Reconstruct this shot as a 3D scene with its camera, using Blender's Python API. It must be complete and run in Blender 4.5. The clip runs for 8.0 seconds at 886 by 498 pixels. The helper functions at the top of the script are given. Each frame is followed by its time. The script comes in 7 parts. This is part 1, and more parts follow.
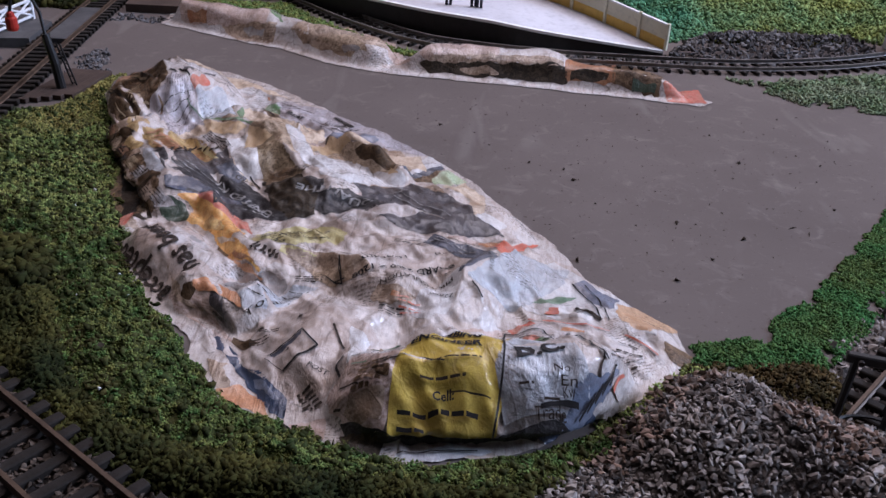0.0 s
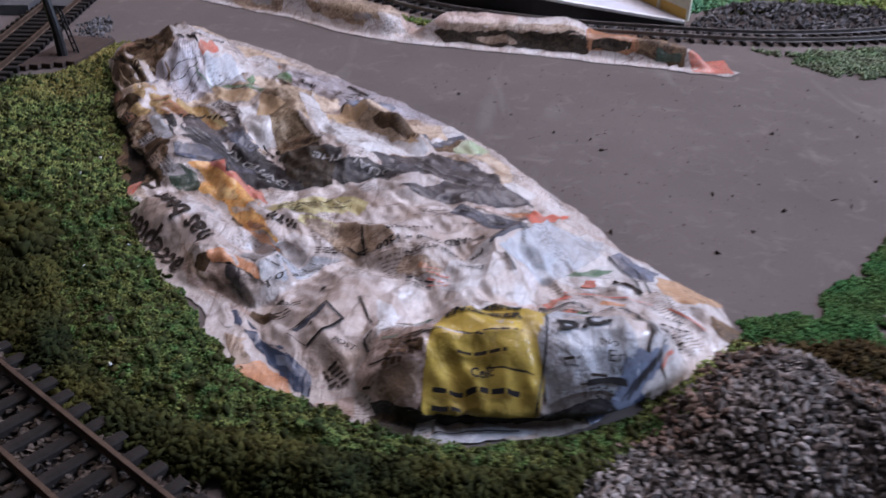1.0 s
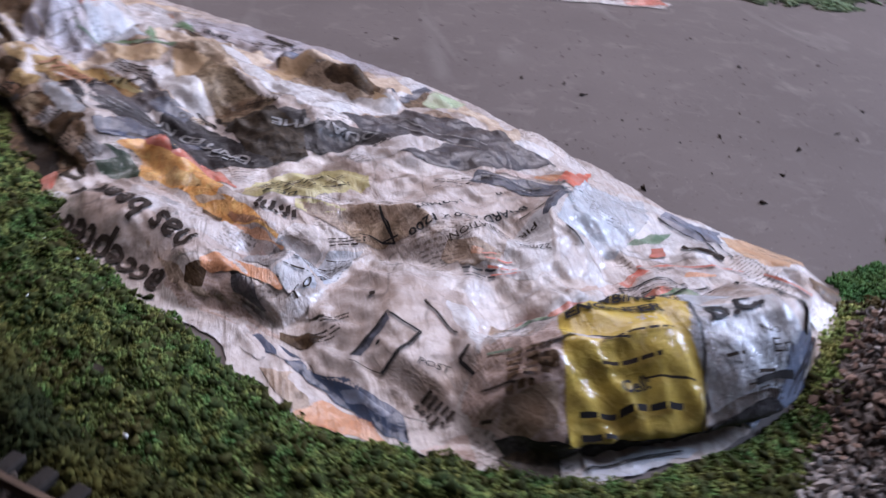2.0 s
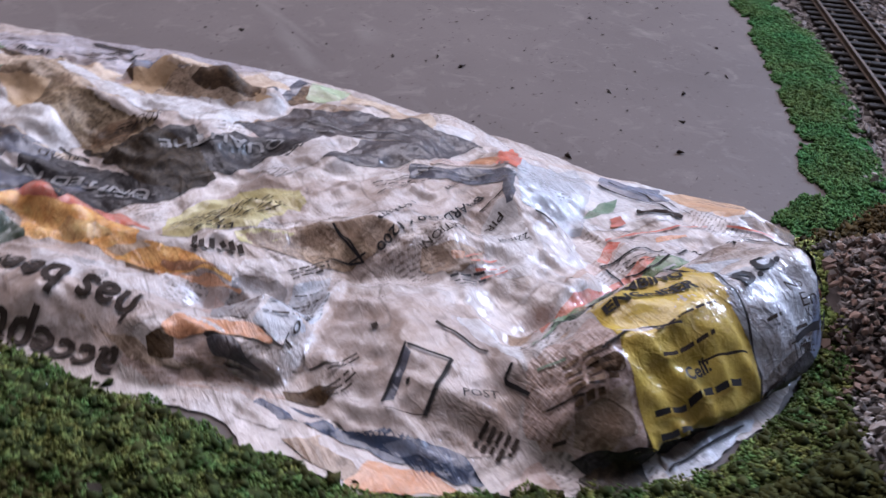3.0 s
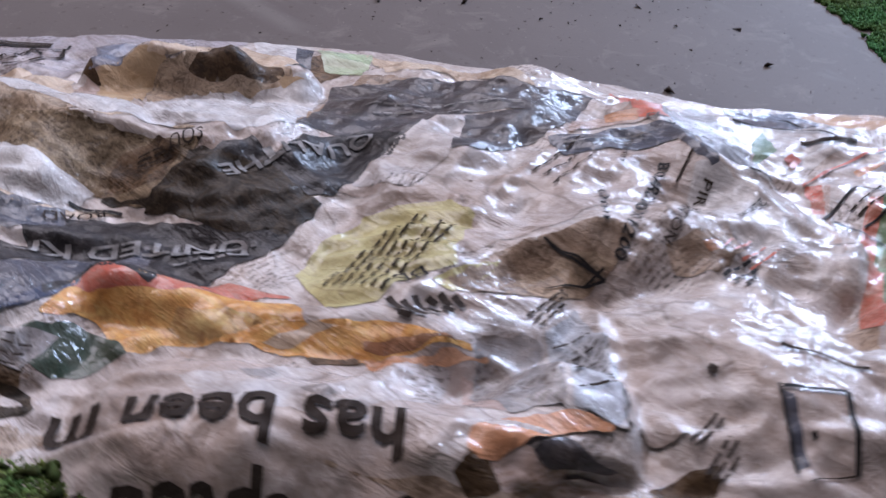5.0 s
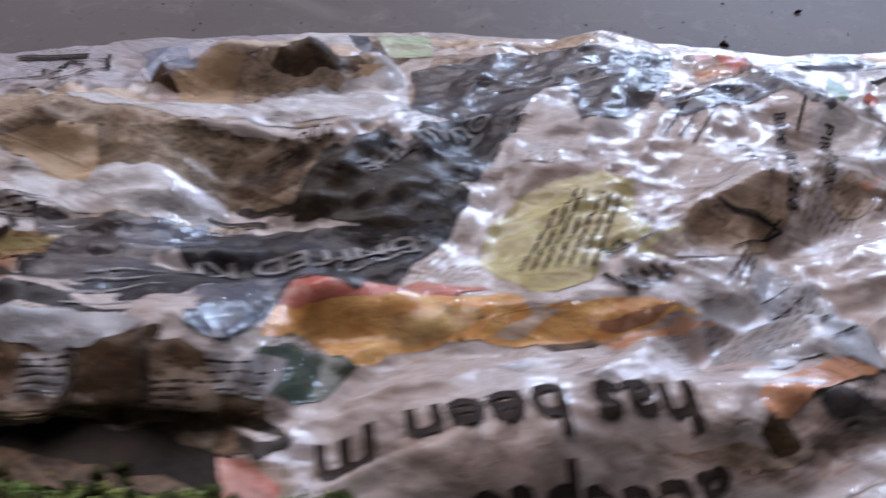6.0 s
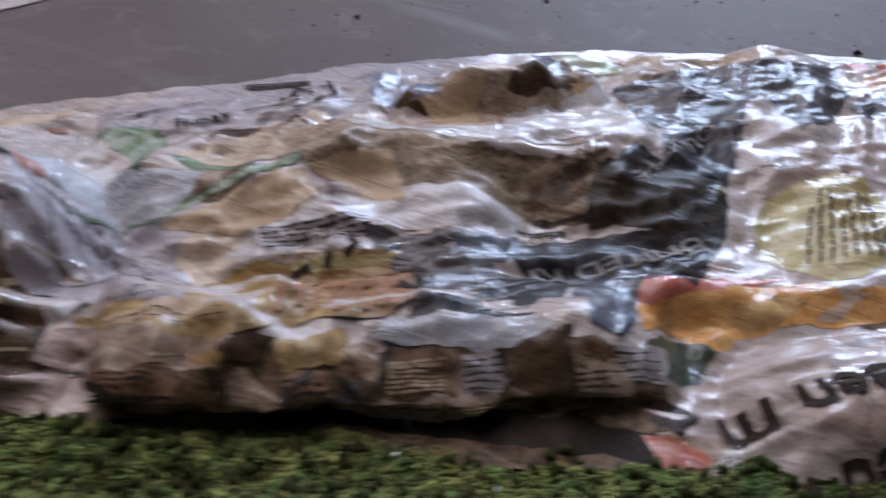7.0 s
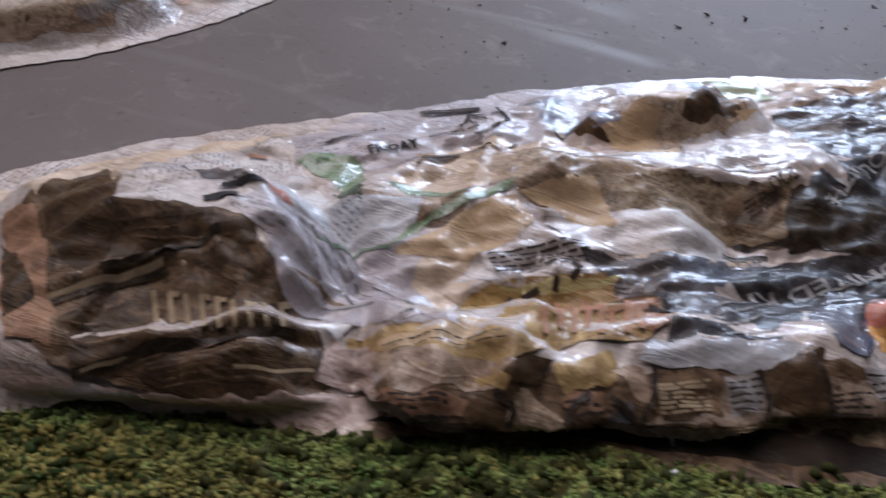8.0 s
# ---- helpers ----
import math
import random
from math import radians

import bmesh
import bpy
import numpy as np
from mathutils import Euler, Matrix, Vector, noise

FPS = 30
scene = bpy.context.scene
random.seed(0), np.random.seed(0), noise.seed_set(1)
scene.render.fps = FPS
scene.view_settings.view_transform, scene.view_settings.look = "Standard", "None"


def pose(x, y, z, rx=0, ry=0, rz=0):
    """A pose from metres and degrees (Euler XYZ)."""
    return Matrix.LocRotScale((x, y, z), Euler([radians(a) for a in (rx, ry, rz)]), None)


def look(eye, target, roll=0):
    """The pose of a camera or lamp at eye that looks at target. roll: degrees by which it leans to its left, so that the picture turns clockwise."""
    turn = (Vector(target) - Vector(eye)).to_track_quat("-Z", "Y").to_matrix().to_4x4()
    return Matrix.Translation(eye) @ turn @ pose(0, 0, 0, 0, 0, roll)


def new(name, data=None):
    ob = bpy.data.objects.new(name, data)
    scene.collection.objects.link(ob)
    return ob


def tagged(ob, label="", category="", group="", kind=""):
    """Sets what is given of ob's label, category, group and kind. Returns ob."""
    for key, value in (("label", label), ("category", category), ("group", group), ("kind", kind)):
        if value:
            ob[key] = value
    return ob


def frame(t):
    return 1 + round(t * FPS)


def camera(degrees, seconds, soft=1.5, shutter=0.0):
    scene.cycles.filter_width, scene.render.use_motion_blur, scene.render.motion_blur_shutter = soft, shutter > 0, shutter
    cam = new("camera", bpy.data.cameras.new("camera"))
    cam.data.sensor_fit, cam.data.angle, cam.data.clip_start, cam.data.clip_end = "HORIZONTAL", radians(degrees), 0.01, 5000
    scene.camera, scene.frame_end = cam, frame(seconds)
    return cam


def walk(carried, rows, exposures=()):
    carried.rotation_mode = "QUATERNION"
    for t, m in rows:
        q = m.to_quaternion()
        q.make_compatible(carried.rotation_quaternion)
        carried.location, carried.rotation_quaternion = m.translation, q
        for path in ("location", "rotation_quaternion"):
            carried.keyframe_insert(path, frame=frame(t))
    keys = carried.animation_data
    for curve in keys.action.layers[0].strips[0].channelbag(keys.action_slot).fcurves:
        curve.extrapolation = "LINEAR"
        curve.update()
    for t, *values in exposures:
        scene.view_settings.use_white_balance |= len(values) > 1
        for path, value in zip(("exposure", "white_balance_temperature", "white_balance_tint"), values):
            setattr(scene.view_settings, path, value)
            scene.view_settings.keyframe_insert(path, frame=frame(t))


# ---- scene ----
cam = camera(53.31, 8.0, shutter=0.75)
PATH = [
    (0, (0.00716, 0.01009, 0.16753), (0.00514, 0.44884, -0.07224), 2.67),
    (0.5, (0.00581, 0.01489, 0.16309), (0.00411, 0.45212, -0.07947), 2.73),
    (1, (-0.00331, 0.02340, 0.15390), (-0.00356, 0.45794, -0.09344), 2.89),
    (2.5, (-0.09614, 0.10603, 0.12523), (0.08381, 0.48492, -0.14691), 6.02),
    (3, (-0.10693, 0.11928, 0.12496), (0.11693, 0.47388, -0.14734), 4.72),
    (3.5, (-0.11772, 0.14225, 0.11667), (0.12793, 0.47961, -0.15873), 3.62),
    (4, (-0.12807, 0.16811, 0.10338), (0.13884, 0.47181, -0.19077), 4.41),
    (4.5, (-0.13821, 0.19679, 0.10757), (0.15140, 0.47374, -0.19146), 4.54),
    (6, (-0.17688, 0.26946, 0.10067), (0.17151, 0.45594, -0.20569), 3.37),
    (6.5, (-0.20319, 0.29944, 0.10633), (0.15832, 0.45995, -0.19952), 3.89),
    (7, (-0.22347, 0.32719, 0.10925), (0.14354, 0.47885, -0.19456), 4.10),
    (7.5, (-0.23969, 0.34850, 0.11460), (0.12793, 0.50147, -0.18782), 3.90),
    (8, (-0.24625, 0.36536, 0.11362), (0.12297, 0.52086, -0.18553), 4.00),
]
walk(cam, [(t, look(eye, target, roll)) for t, eye, target, roll in PATH],
     [(0, .18, 5850, 19), (2.5, .55, 5750, 18), (4.5, .38, 5800, 17), (6, .02, 5900, 15), (6.5, -.06, 5900, 14), (7, -.14, 5900, 14), (8, .04, 6150, 13)])

# ---- world, light ----
world = bpy.data.worlds.new("world")
scene.world = world
world.use_nodes = True
wn = world.node_tree.nodes
sky = wn.new("ShaderNodeTexSky")
sky.sky_type, sky.sun_disc = "NISHITA", False
sky.sun_elevation, sky.sun_rotation = radians(35), radians(60)
wn["Background"].inputs[1].default_value = 0.07
world.node_tree.links.new(sky.outputs[0], wn["Background"].inputs[0])


def area_lamp(name, m, sx, sy, watts, colour):
    data = bpy.data.lights.new(name, "AREA")
    data.shape, data.size, data.size_y, data.energy, data.color = "RECTANGLE", sx, sy, watts, colour
    ob = new(name, data)
    ob.matrix_world = m
    return ob


# east window daylight, and fill from an unseen roof light added over the far corner
area_lamp("window_daylight", look((2.28, .56, 1.20), (.0, .34, .0)), 1.0, .72, 66, (.66, .80, 1.0))
area_lamp("roof_fill_light", look((.60, 1.30, 1.70), (.60, 1.299, 0)), 2.1, 1.5, 42, (1.0, .90, .88))

# ---- materials ----


def nodes_of(name):
    m = bpy.data.materials.new(name)
    m.use_nodes = True
    t = m.node_tree
    return m, t, t.nodes["Principled BSDF"]


def add(t, kind, **inputs):
    n = t.nodes.new(kind)
    for key, value in inputs.items():
        n.inputs[key.replace("_", " ")].default_value = value
    return n


def blend(t, a, b, factor, kind="MIX"):
    """A colour mix; a and b are colours or sockets."""
    n = t.nodes.new("ShaderNodeMix")
    n.data_type, n.blend_type = "RGBA", kind
    for socket, value in ((n.inputs[0], factor), (n.inputs[6], a), (n.inputs[7], b)):
        if isinstance(value, bpy.types.NodeSocket):
            t.links.new(value, socket)
        elif isinstance(value, (int, float)):
            socket.default_value = value
        else:
            socket.default_value = (*value, 1)
    return n.outputs[2]


def ramp(t, value, low, high, flip=False):
    n = t.nodes.new("ShaderNodeMapRange")
    n.inputs["From Min"].default_value, n.inputs["From Max"].default_value = low, high
    if flip:
        n.inputs["To Min"].default_value, n.inputs["To Max"].default_value = 1, 0
    t.links.new(value, n.inputs[0])
    return n.outputs[0]


def calc(t, kind, a, b):
    n = t.nodes.new("ShaderNodeMath")
    n.operation = kind
    for socket, value in zip(n.inputs, (a, b)):
        if isinstance(value, bpy.types.NodeSocket):
            t.links.new(value, socket)
        else:
            socket.default_value = value
    return n.outputs[0]


def speckle(t, coords, scale, detail=3.0, rough=.55, warp=0.0, kind="ShaderNodeTexNoise"):
    n = add(t, kind, Scale=scale)
    if kind == "ShaderNodeTexNoise":
        n.inputs["Detail"].default_value, n.inputs["Roughness"].default_value, n.inputs["Distortion"].default_value = detail, rough, warp
    t.links.new(coords, n.inputs["Vector"])
    return n.outputs[0]


def relief(t, height, strength, distance, normal=None):
    n = add(t, "ShaderNodeBump", Strength=strength, Distance=distance)
    t.links.new(height, n.inputs["Height"])
    if normal:
        t.links.new(normal, n.inputs["Normal"])
    return n.outputs[0]


def matter(name, colour, second, scale, rough=.8, bump=.3, depth=.0004, metal=0.0, island=0.0, grain=6.0):
    """An everyday surface: two colours in blotches, a finer grain, relief; island: how far single pieces differ."""
    m, t, p = nodes_of(name)
    at = t.nodes.new("ShaderNodeTexCoord").outputs["Object"]
    big, fine = speckle(t, at, scale), speckle(t, at, scale * grain, 4)
    c = blend(t, colour, second, ramp(t, big, .35, .65))
    c = blend(t, c, tuple(v * .55 for v in colour), calc(t, "MULTIPLY", ramp(t, fine, .5, .8), .6))
    if island:
        g = t.nodes.new("ShaderNodeNewGeometry").outputs["Random Per Island"]
        hsv = add(t, "ShaderNodeHueSaturation")
        t.links.new(c, hsv.inputs["Color"])
        n = t.nodes.new("ShaderNodeMapRange")
        n.inputs["To Min"].default_value, n.inputs["To Max"].default_value = 1 - island, 1 + island
        t.links.new(g, n.inputs[0])
        t.links.new(n.outputs[0], hsv.inputs["Value"])
        c = hsv.outputs[0]
    t.links.new(c, p.inputs["Base Color"])
    t.links.new(relief(t, fine, bump, depth), p.inputs["Normal"])
    p.inputs["Roughness"].default_value, p.inputs["Metallic"].default_value = rough, metal
    p.inputs["Specular IOR Level"].default_value = .08 if rough > .75 else .25
    return m


def paper(name, colour, second=None, ink=0.0, photo=0.0, inkcolour=(.05, .045, .045), size=.0012, patch=40.0, glaze=1.0, stain_crease=1.0, crinkle=1.0):
    """Glued newsprint under a clear glossy glaze. ink: how much of it carries lines of small print; photo: how strong a
    printed picture is; one strength for glue stains and crease shading put into the colour; crinkle: how much the film
    on it is wrinkled."""
    m, t, p = nodes_of(name)
    tc = t.nodes.new("ShaderNodeTexCoord")
    at, uv = tc.outputs["Object"], tc.outputs["UV"]
    def along(thin, turn):
        n = add(t, "ShaderNodeMapping")
        n.inputs["Scale"].default_value, n.inputs["Rotation"].default_value = (1, thin, 1), (0, 0, radians(turn))
        t.links.new(at, n.inputs[0])
        return n.outputs[0]

    stretch, pulled, drawn = along(.40, -38), along(.16, -52), along(.14, 24)
    second = second or tuple(v * .8 for v in colour)
    c = blend(t, colour, second, ramp(t, speckle(t, at, patch, 4, .65, 1.0), .36, .66))
    sep = t.nodes.new("ShaderNodeSeparateXYZ")
    t.links.new(uv, sep.inputs[0])
    if photo:
        fleck = speckle(t, at, patch * 4.5, 6, .78, 1.2)
        c = blend(t, c, inkcolour, calc(t, "MULTIPLY", ramp(t, fleck, .46, .58), photo))
        c = blend(t, c, tuple(min(.8, v * 1.45 + .02) for v in colour), calc(t, "MULTIPLY", ramp(t, speckle(t, pulled, patch * 4, 5, .7, 1.0), .54, .64), .5 * photo))
    if ink:
        sway = calc(t, "MULTIPLY", calc(t, "SUBTRACT", speckle(t, at, 60, 2), .5), .004)
        row = calc(t, "DIVIDE", calc(t, "ADD", sep.outputs["Y"], sway), size)
        line = ramp(t, calc(t, "FRACT", row, 0), .48, .58)
        words = ramp(t, speckle(t, uv, 900, 2, .6), .46, .54)
        block = ramp(t, speckle(t, uv, 34, 2), .66 - .3 * ink, .70 - .3 * ink)
        k = calc(t, "MULTIPLY", calc(t, "MULTIPLY", line, words), block)
        c = blend(t, c, inkcolour, calc(t, "MULTIPLY", k, .72))
    shake = t.nodes.new("ShaderNodeMix")
    shake.data_type = "VECTOR"
    shake.inputs[0].default_value = .012
    wild = add(t, "ShaderNodeTexNoise", Scale=90, Detail=2)
    t.links.new(stretch, wild.inputs["Vector"])
    t.links.new(stretch, shake.inputs[4])
    t.links.new(wild.outputs["Color"], shake.inputs[5])

    def facets(scale):
        n = t.nodes.new("ShaderNodeTexVoronoi")
        n.feature = "DISTANCE_TO_EDGE"
        n.inputs["Scale"].default_value = scale
        t.links.new(shake.outputs[1], n.inputs["Vector"])
        return n.outputs["Distance"]

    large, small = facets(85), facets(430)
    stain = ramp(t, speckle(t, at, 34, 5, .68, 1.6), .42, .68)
    c = blend(t, c, (.29, .165, .085), calc(t, "MULTIPLY", stain, .42 * stain_crease))
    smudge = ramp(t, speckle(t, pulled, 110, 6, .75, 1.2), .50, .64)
    c = blend(t, c, (.12, .07, .042), calc(t, "MULTIPLY", smudge, .42 * stain_crease))
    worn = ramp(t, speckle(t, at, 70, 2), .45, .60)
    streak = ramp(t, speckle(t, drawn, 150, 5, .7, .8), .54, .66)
    c = blend(t, c, (.20, .125, .085), calc(t, "MULTIPLY", calc(t, "MULTIPLY", streak, worn), .40 * stain_crease))
    # crease shading put into the colour, so the sheet looks crumpled
    c = blend(t, c, (.10, .07, .055), calc(t, "MULTIPLY", calc(t, "MULTIPLY", ramp(t, large, .0, .05, True), worn), .55 * stain_crease))
    # long thin creases of the glued sheet, their dark lines painted into the colour
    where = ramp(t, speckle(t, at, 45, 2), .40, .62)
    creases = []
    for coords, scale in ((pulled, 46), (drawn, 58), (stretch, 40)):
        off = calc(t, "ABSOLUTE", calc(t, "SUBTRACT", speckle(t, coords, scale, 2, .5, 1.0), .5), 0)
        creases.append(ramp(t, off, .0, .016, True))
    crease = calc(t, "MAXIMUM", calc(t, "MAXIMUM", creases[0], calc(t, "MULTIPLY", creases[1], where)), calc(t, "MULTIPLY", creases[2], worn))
    c = blend(t, c, (.13, .085, .06), calc(t, "MULTIPLY", crease, .10 * stain_crease))
    # grain of the print and of the paper, down to the single fibre
    grain = speckle(t, at, 560, 5, .78, .6)
    c = blend(t, c, tuple(v * w for v, w in zip(colour, (.30, .24, .20))), calc(t, "MULTIPLY", ramp(t, grain, .48, .70), .36 * (.4 + .6 * stain_crease)))
    c = blend(t, c, tuple(min(.85, v * 1.5) for v in colour), calc(t, "MULTIPLY", ramp(t, speckle(t, pulled, 420, 5, .75, .8), .54, .72), .40))
    t.links.new(c, p.inputs["Base Color"])
    # the clear film lies in small drawn wrinkles that glint; the paper below it is smoother
    first = relief(t, large, .35, .0012)
    wrinkles = relief(t, calc(t, "MULTIPLY", speckle(t, pulled, 300, 2, .5, 1.6), where), .55 * crinkle, .0010, first)
    worms = relief(t, speckle(t, at, 380, 2, .5, 1.8), min(1, .40 * crinkle), .0007, wrinkles)
    cross = relief(t, calc(t, "MULTIPLY", speckle(t, drawn, 420, 2, .5, 1.6), worn), .40 * crinkle, .0007, worms)
    normal = relief(t, crease, .20, .0005, relief(t, small, .30, .0005, cross))
    sheet = relief(t, calc(t, "MULTIPLY", speckle(t, pulled, 230, 4, .6, 1.5), where), .70, .0011, relief(t, large, .25, .0012))
    sheet = relief(t, crease, .15, .0005, sheet)
    sheet = relief(t, speckle(t, at, 420, 4, .65, 1.2), .34, .0007, sheet)
    t.links.new(sheet, p.inputs["Normal"])
    t.links.new(normal, p.inputs["Coat Normal"])
    film = calc(t, "MULTIPLY", ramp(t, speckle(t, at, 52, 3, .6, .8), .30, .48), ramp(t, speckle(t, pulled, 520, 3, .6, 1.0), .30, .44))
    t.links.new(calc(t, "ADD", .40 * glaze, calc(t, "MULTIPLY", film, .60 * glaze)), p.inputs["Coat Weight"])
    p.inputs["Coat IOR"].default_value = 1.45
    p.inputs["Roughness"].default_value, p.inputs["Specular IOR Level"].default_value = .55, .12
    p.inputs["Coat Roughness"].default_value = .045
    return m


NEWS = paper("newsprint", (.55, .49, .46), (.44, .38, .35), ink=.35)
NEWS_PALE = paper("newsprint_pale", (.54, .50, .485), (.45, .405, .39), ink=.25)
LILAC = paper("newsprint_lilac", (.40, .365, .385), (.33, .30, .315), ink=.3, stain_crease=.7)
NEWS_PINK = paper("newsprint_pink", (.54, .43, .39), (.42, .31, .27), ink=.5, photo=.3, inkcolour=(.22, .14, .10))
NEWS_BROWN = paper("newsprint_brown", (.175, .112, .066), (.082, .050, .029), ink=.4, photo=.85, inkcolour=(.022, .014, .009), patch=42, stain_crease=.35, glaze=0.14)
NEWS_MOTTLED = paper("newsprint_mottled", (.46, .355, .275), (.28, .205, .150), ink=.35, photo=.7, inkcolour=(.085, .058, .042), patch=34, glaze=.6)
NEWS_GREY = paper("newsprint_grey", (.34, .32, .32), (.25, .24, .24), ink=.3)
WHITE = paper("newsprint_white", (.60, .58, .575), (.51, .48, .475), stain_crease=.7, crinkle=1.3)
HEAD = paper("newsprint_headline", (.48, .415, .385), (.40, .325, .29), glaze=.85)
YELLOW = paper("print_yellow", (.50, .36, .065), (.43, .295, .05), stain_crease=.5)
DC = paper("print_cool_white", (.43, .44, .465), (.36, .37, .395), ink=.2, stain_crease=.5, crinkle=1.7)
NAVY = paper("print_navy", (.030, .045, .085), (.055, .072, .115), stain_crease=.3)
BLUE = paper("print_grey_blue", (.15, .175, .24), (.20, .21, .26), photo=.2, stain_crease=.5)
ORANGE = paper("print_orange", (.74, .44, .16), (.66, .30, .075), photo=.55, inkcolour=(.40, .15, .045), patch=70, stain_crease=.6)
ORANGE_PALE = paper("print_orange_pale", (.55, .37, .235), (.46, .27, .155), stain_crease=.7)
OCHRE_PRINT = paper("print_ochre", (.66, .44, .19), (.46, .25, .08), photo=.70, inkcolour=(.32, .15, .06), patch=60, stain_crease=.85)
RUST_PALE = paper("print_pale_rust", (.52, .22, .10), (.58, .33, .20), photo=.3, inkcolour=(.30, .12, .06), stain_crease=.5)
RUST = paper("print_rust", (.31, .12, .055), (.38, .20, .11), photo=.45, inkcolour=(.09, .045, .025), stain_crease=.5)
RED = paper("print_red", (.50, .10, .065), (.44, .17, .12), photo=.35, inkcolour=(.52, .36, .30), patch=70, stain_crease=.6)
DARK = paper("print_black_banner", (.016, .0145, .016), (.028, .026, .028), photo=.35, inkcolour=(.12, .11, .11), patch=75, stain_crease=.08, glaze=.35)
DARK_GREY = paper("print_dark_grey", (.060, .054, .060), (.040, .036, .040), photo=.35, inkcolour=(.16, .145, .145), patch=75, stain_crease=.2, glaze=.7)
SLATE = paper("print_slate_blue", (.075, .08, .105), (.05, .053, .07), photo=.25, inkcolour=(.22, .22, .24), stain_crease=.25)
DGREEN = paper("print_dark_green", (.025, .045, .03), (.04, .06, .04), photo=.3, inkcolour=(.13, .15, .13), stain_crease=.25)
GREEN = paper("print_green", (.12, .205, .10), (.08, .145, .065), photo=.4, inkcolour=(.42, .43, .38), stain_crease=.5)
LIME = paper("print_lime", (.34, .43, .24), (.42, .46, .33), stain_crease=.6)
OLIVE = paper("print_straw", (.49, .44, .225), (.42, .36, .165), stain_crease=.4)
KRAFT = paper("print_kraft", (.50, .355, .165), (.31, .19, .07), ink=.3, photo=.6, inkcolour=(.13, .068, .026), stain_crease=.7, glaze=.35)
TAN = paper("print_tan", (.47, .335, .205), (.40, .28, .165), stain_crease=.35, glaze=.45)
GRAVELLY = paper("print_gravel_picture", (.30, .225, .145), (.16, .115, .072), photo=.85, inkcolour=(.045, .031, .020), patch=100, stain_crease=.4, glaze=.25)
# brown of pictures, also painted into hollows and recesses as their shade
PHOTO_AND_SHADE = paper("print_and_shade_brown", (.095, .058, .030), (.044, .026, .014), photo=.8, inkcolour=(.016, .010, .007), patch=45, stain_crease=.25, glaze=0.14)
# matt near-black: shade painted into the gap under the steep side
GAP_SHADE = paper("gap_shade_paper", (.020, .015, .011), (.012, .009, .007), stain_crease=.1, glaze=.0)
FOLD = paper("print_tan_picture", (.44, .33, .235), (.27, .195, .13), photo=.65, inkcolour=(.065, .044, .028), patch=80, stain_crease=.35, glaze=.5)
# near-black of prints, also painted along creases as their shade
BLACK_BROWN = paper("print_and_shade_black_brown", (.024, .017, .011), (.012, .009, .007), photo=.3, inkcolour=(.14, .10, .065), patch=60, stain_crease=.05, glaze=.15)
CREAM = paper("print_cream", (.58, .465, .36), (.50, .375, .27), stain_crease=.8, glaze=.8)
PEACH = paper("print_peach", (.33, .19, .12), (.19, .10, .062), photo=.45, inkcolour=(.07, .04, .028), stain_crease=.5, glaze=.18)

m, t, p = nodes_of("ink_black")
p.inputs["Base Color"].default_value, p.inputs["Roughness"].default_value = (.022, .019, .019, 1), .6
p.inputs["Specular IOR Level"].default_value = .12
INK = m
INK_BROWN = matter("ink_brown", (.030, .022, .018), (.050, .037, .030), 300, .8)
INK_WHITE = matter("ink_reversed_out", (.32, .30, .29), (.13, .12, .115), 260, .8)
INK_RED = matter("ink_red", (.50, .13, .08), (.42, .14, .1), 300, .35)
INK_GREEN = matter("ink_green", (.10, .16, .10), (.20, .25, .18), 300, .35)
# pale ink of worn letters, also painted on as lit fold edges
FADED_AND_LIT = matter("faded_ink_and_lit_fold", (.36, .275, .18), (.22, .16, .10), 300, .8)
INK_RUST = matter("ink_rust", (.34, .15, .075), (.30, .16, .09), 300, .6)


def board_paint():
    m, t, p = nodes_of("brown_board_paint")
    at = t.nodes.new("ShaderNodeTexCoord").outputs["Object"]
    c = blend(t, (.116, .093, .084), (.091, .072, .065), ramp(t, speckle(t, at, 9, 4, .6), .35, .68))
    c = blend(t, c, (.20, .166, .15), calc(t, "MULTIPLY", ramp(t, speckle(t, at, 70, 4, .7, .8), .55, .8), .6))
    c = blend(t, c, (.06, .045, .036), calc(t, "MULTIPLY", ramp(t, speckle(t, at, 420, 2), .64, .72), .6))
    c = blend(t, c, (.28, .24, .22), calc(t, "MULTIPLY", ramp(t, speckle(t, at, 640, 3), .66, .74), .35))
    smear = add(t, "ShaderNodeMapping")
    smear.inputs["Scale"].default_value, smear.inputs["Rotation"].default_value = (1, .25, 1), (0, 0, radians(35))
    t.links.new(at, smear.inputs[0])
    glue = ramp(t, speckle(t, smear.outputs[0], 34, 3, .5, .6), .60, .70)
    c = blend(t, c, (.33, .30, .28), calc(t, "MULTIPLY", glue, .12))
    t.links.new(c, p.inputs["Base Color"])
    t.links.new(calc(t, "SUBTRACT", .66, calc(t, "MULTIPLY", glue, .10)), p.inputs["Roughness"])
    p.inputs["Specular IOR Level"].default_value = .17
    fine = speckle(t, at, 900, 3)
    t.links.new(relief(t, fine, .12, .0003, relief(t, glue, .2, .0003)), p.inputs["Normal"])
    return m


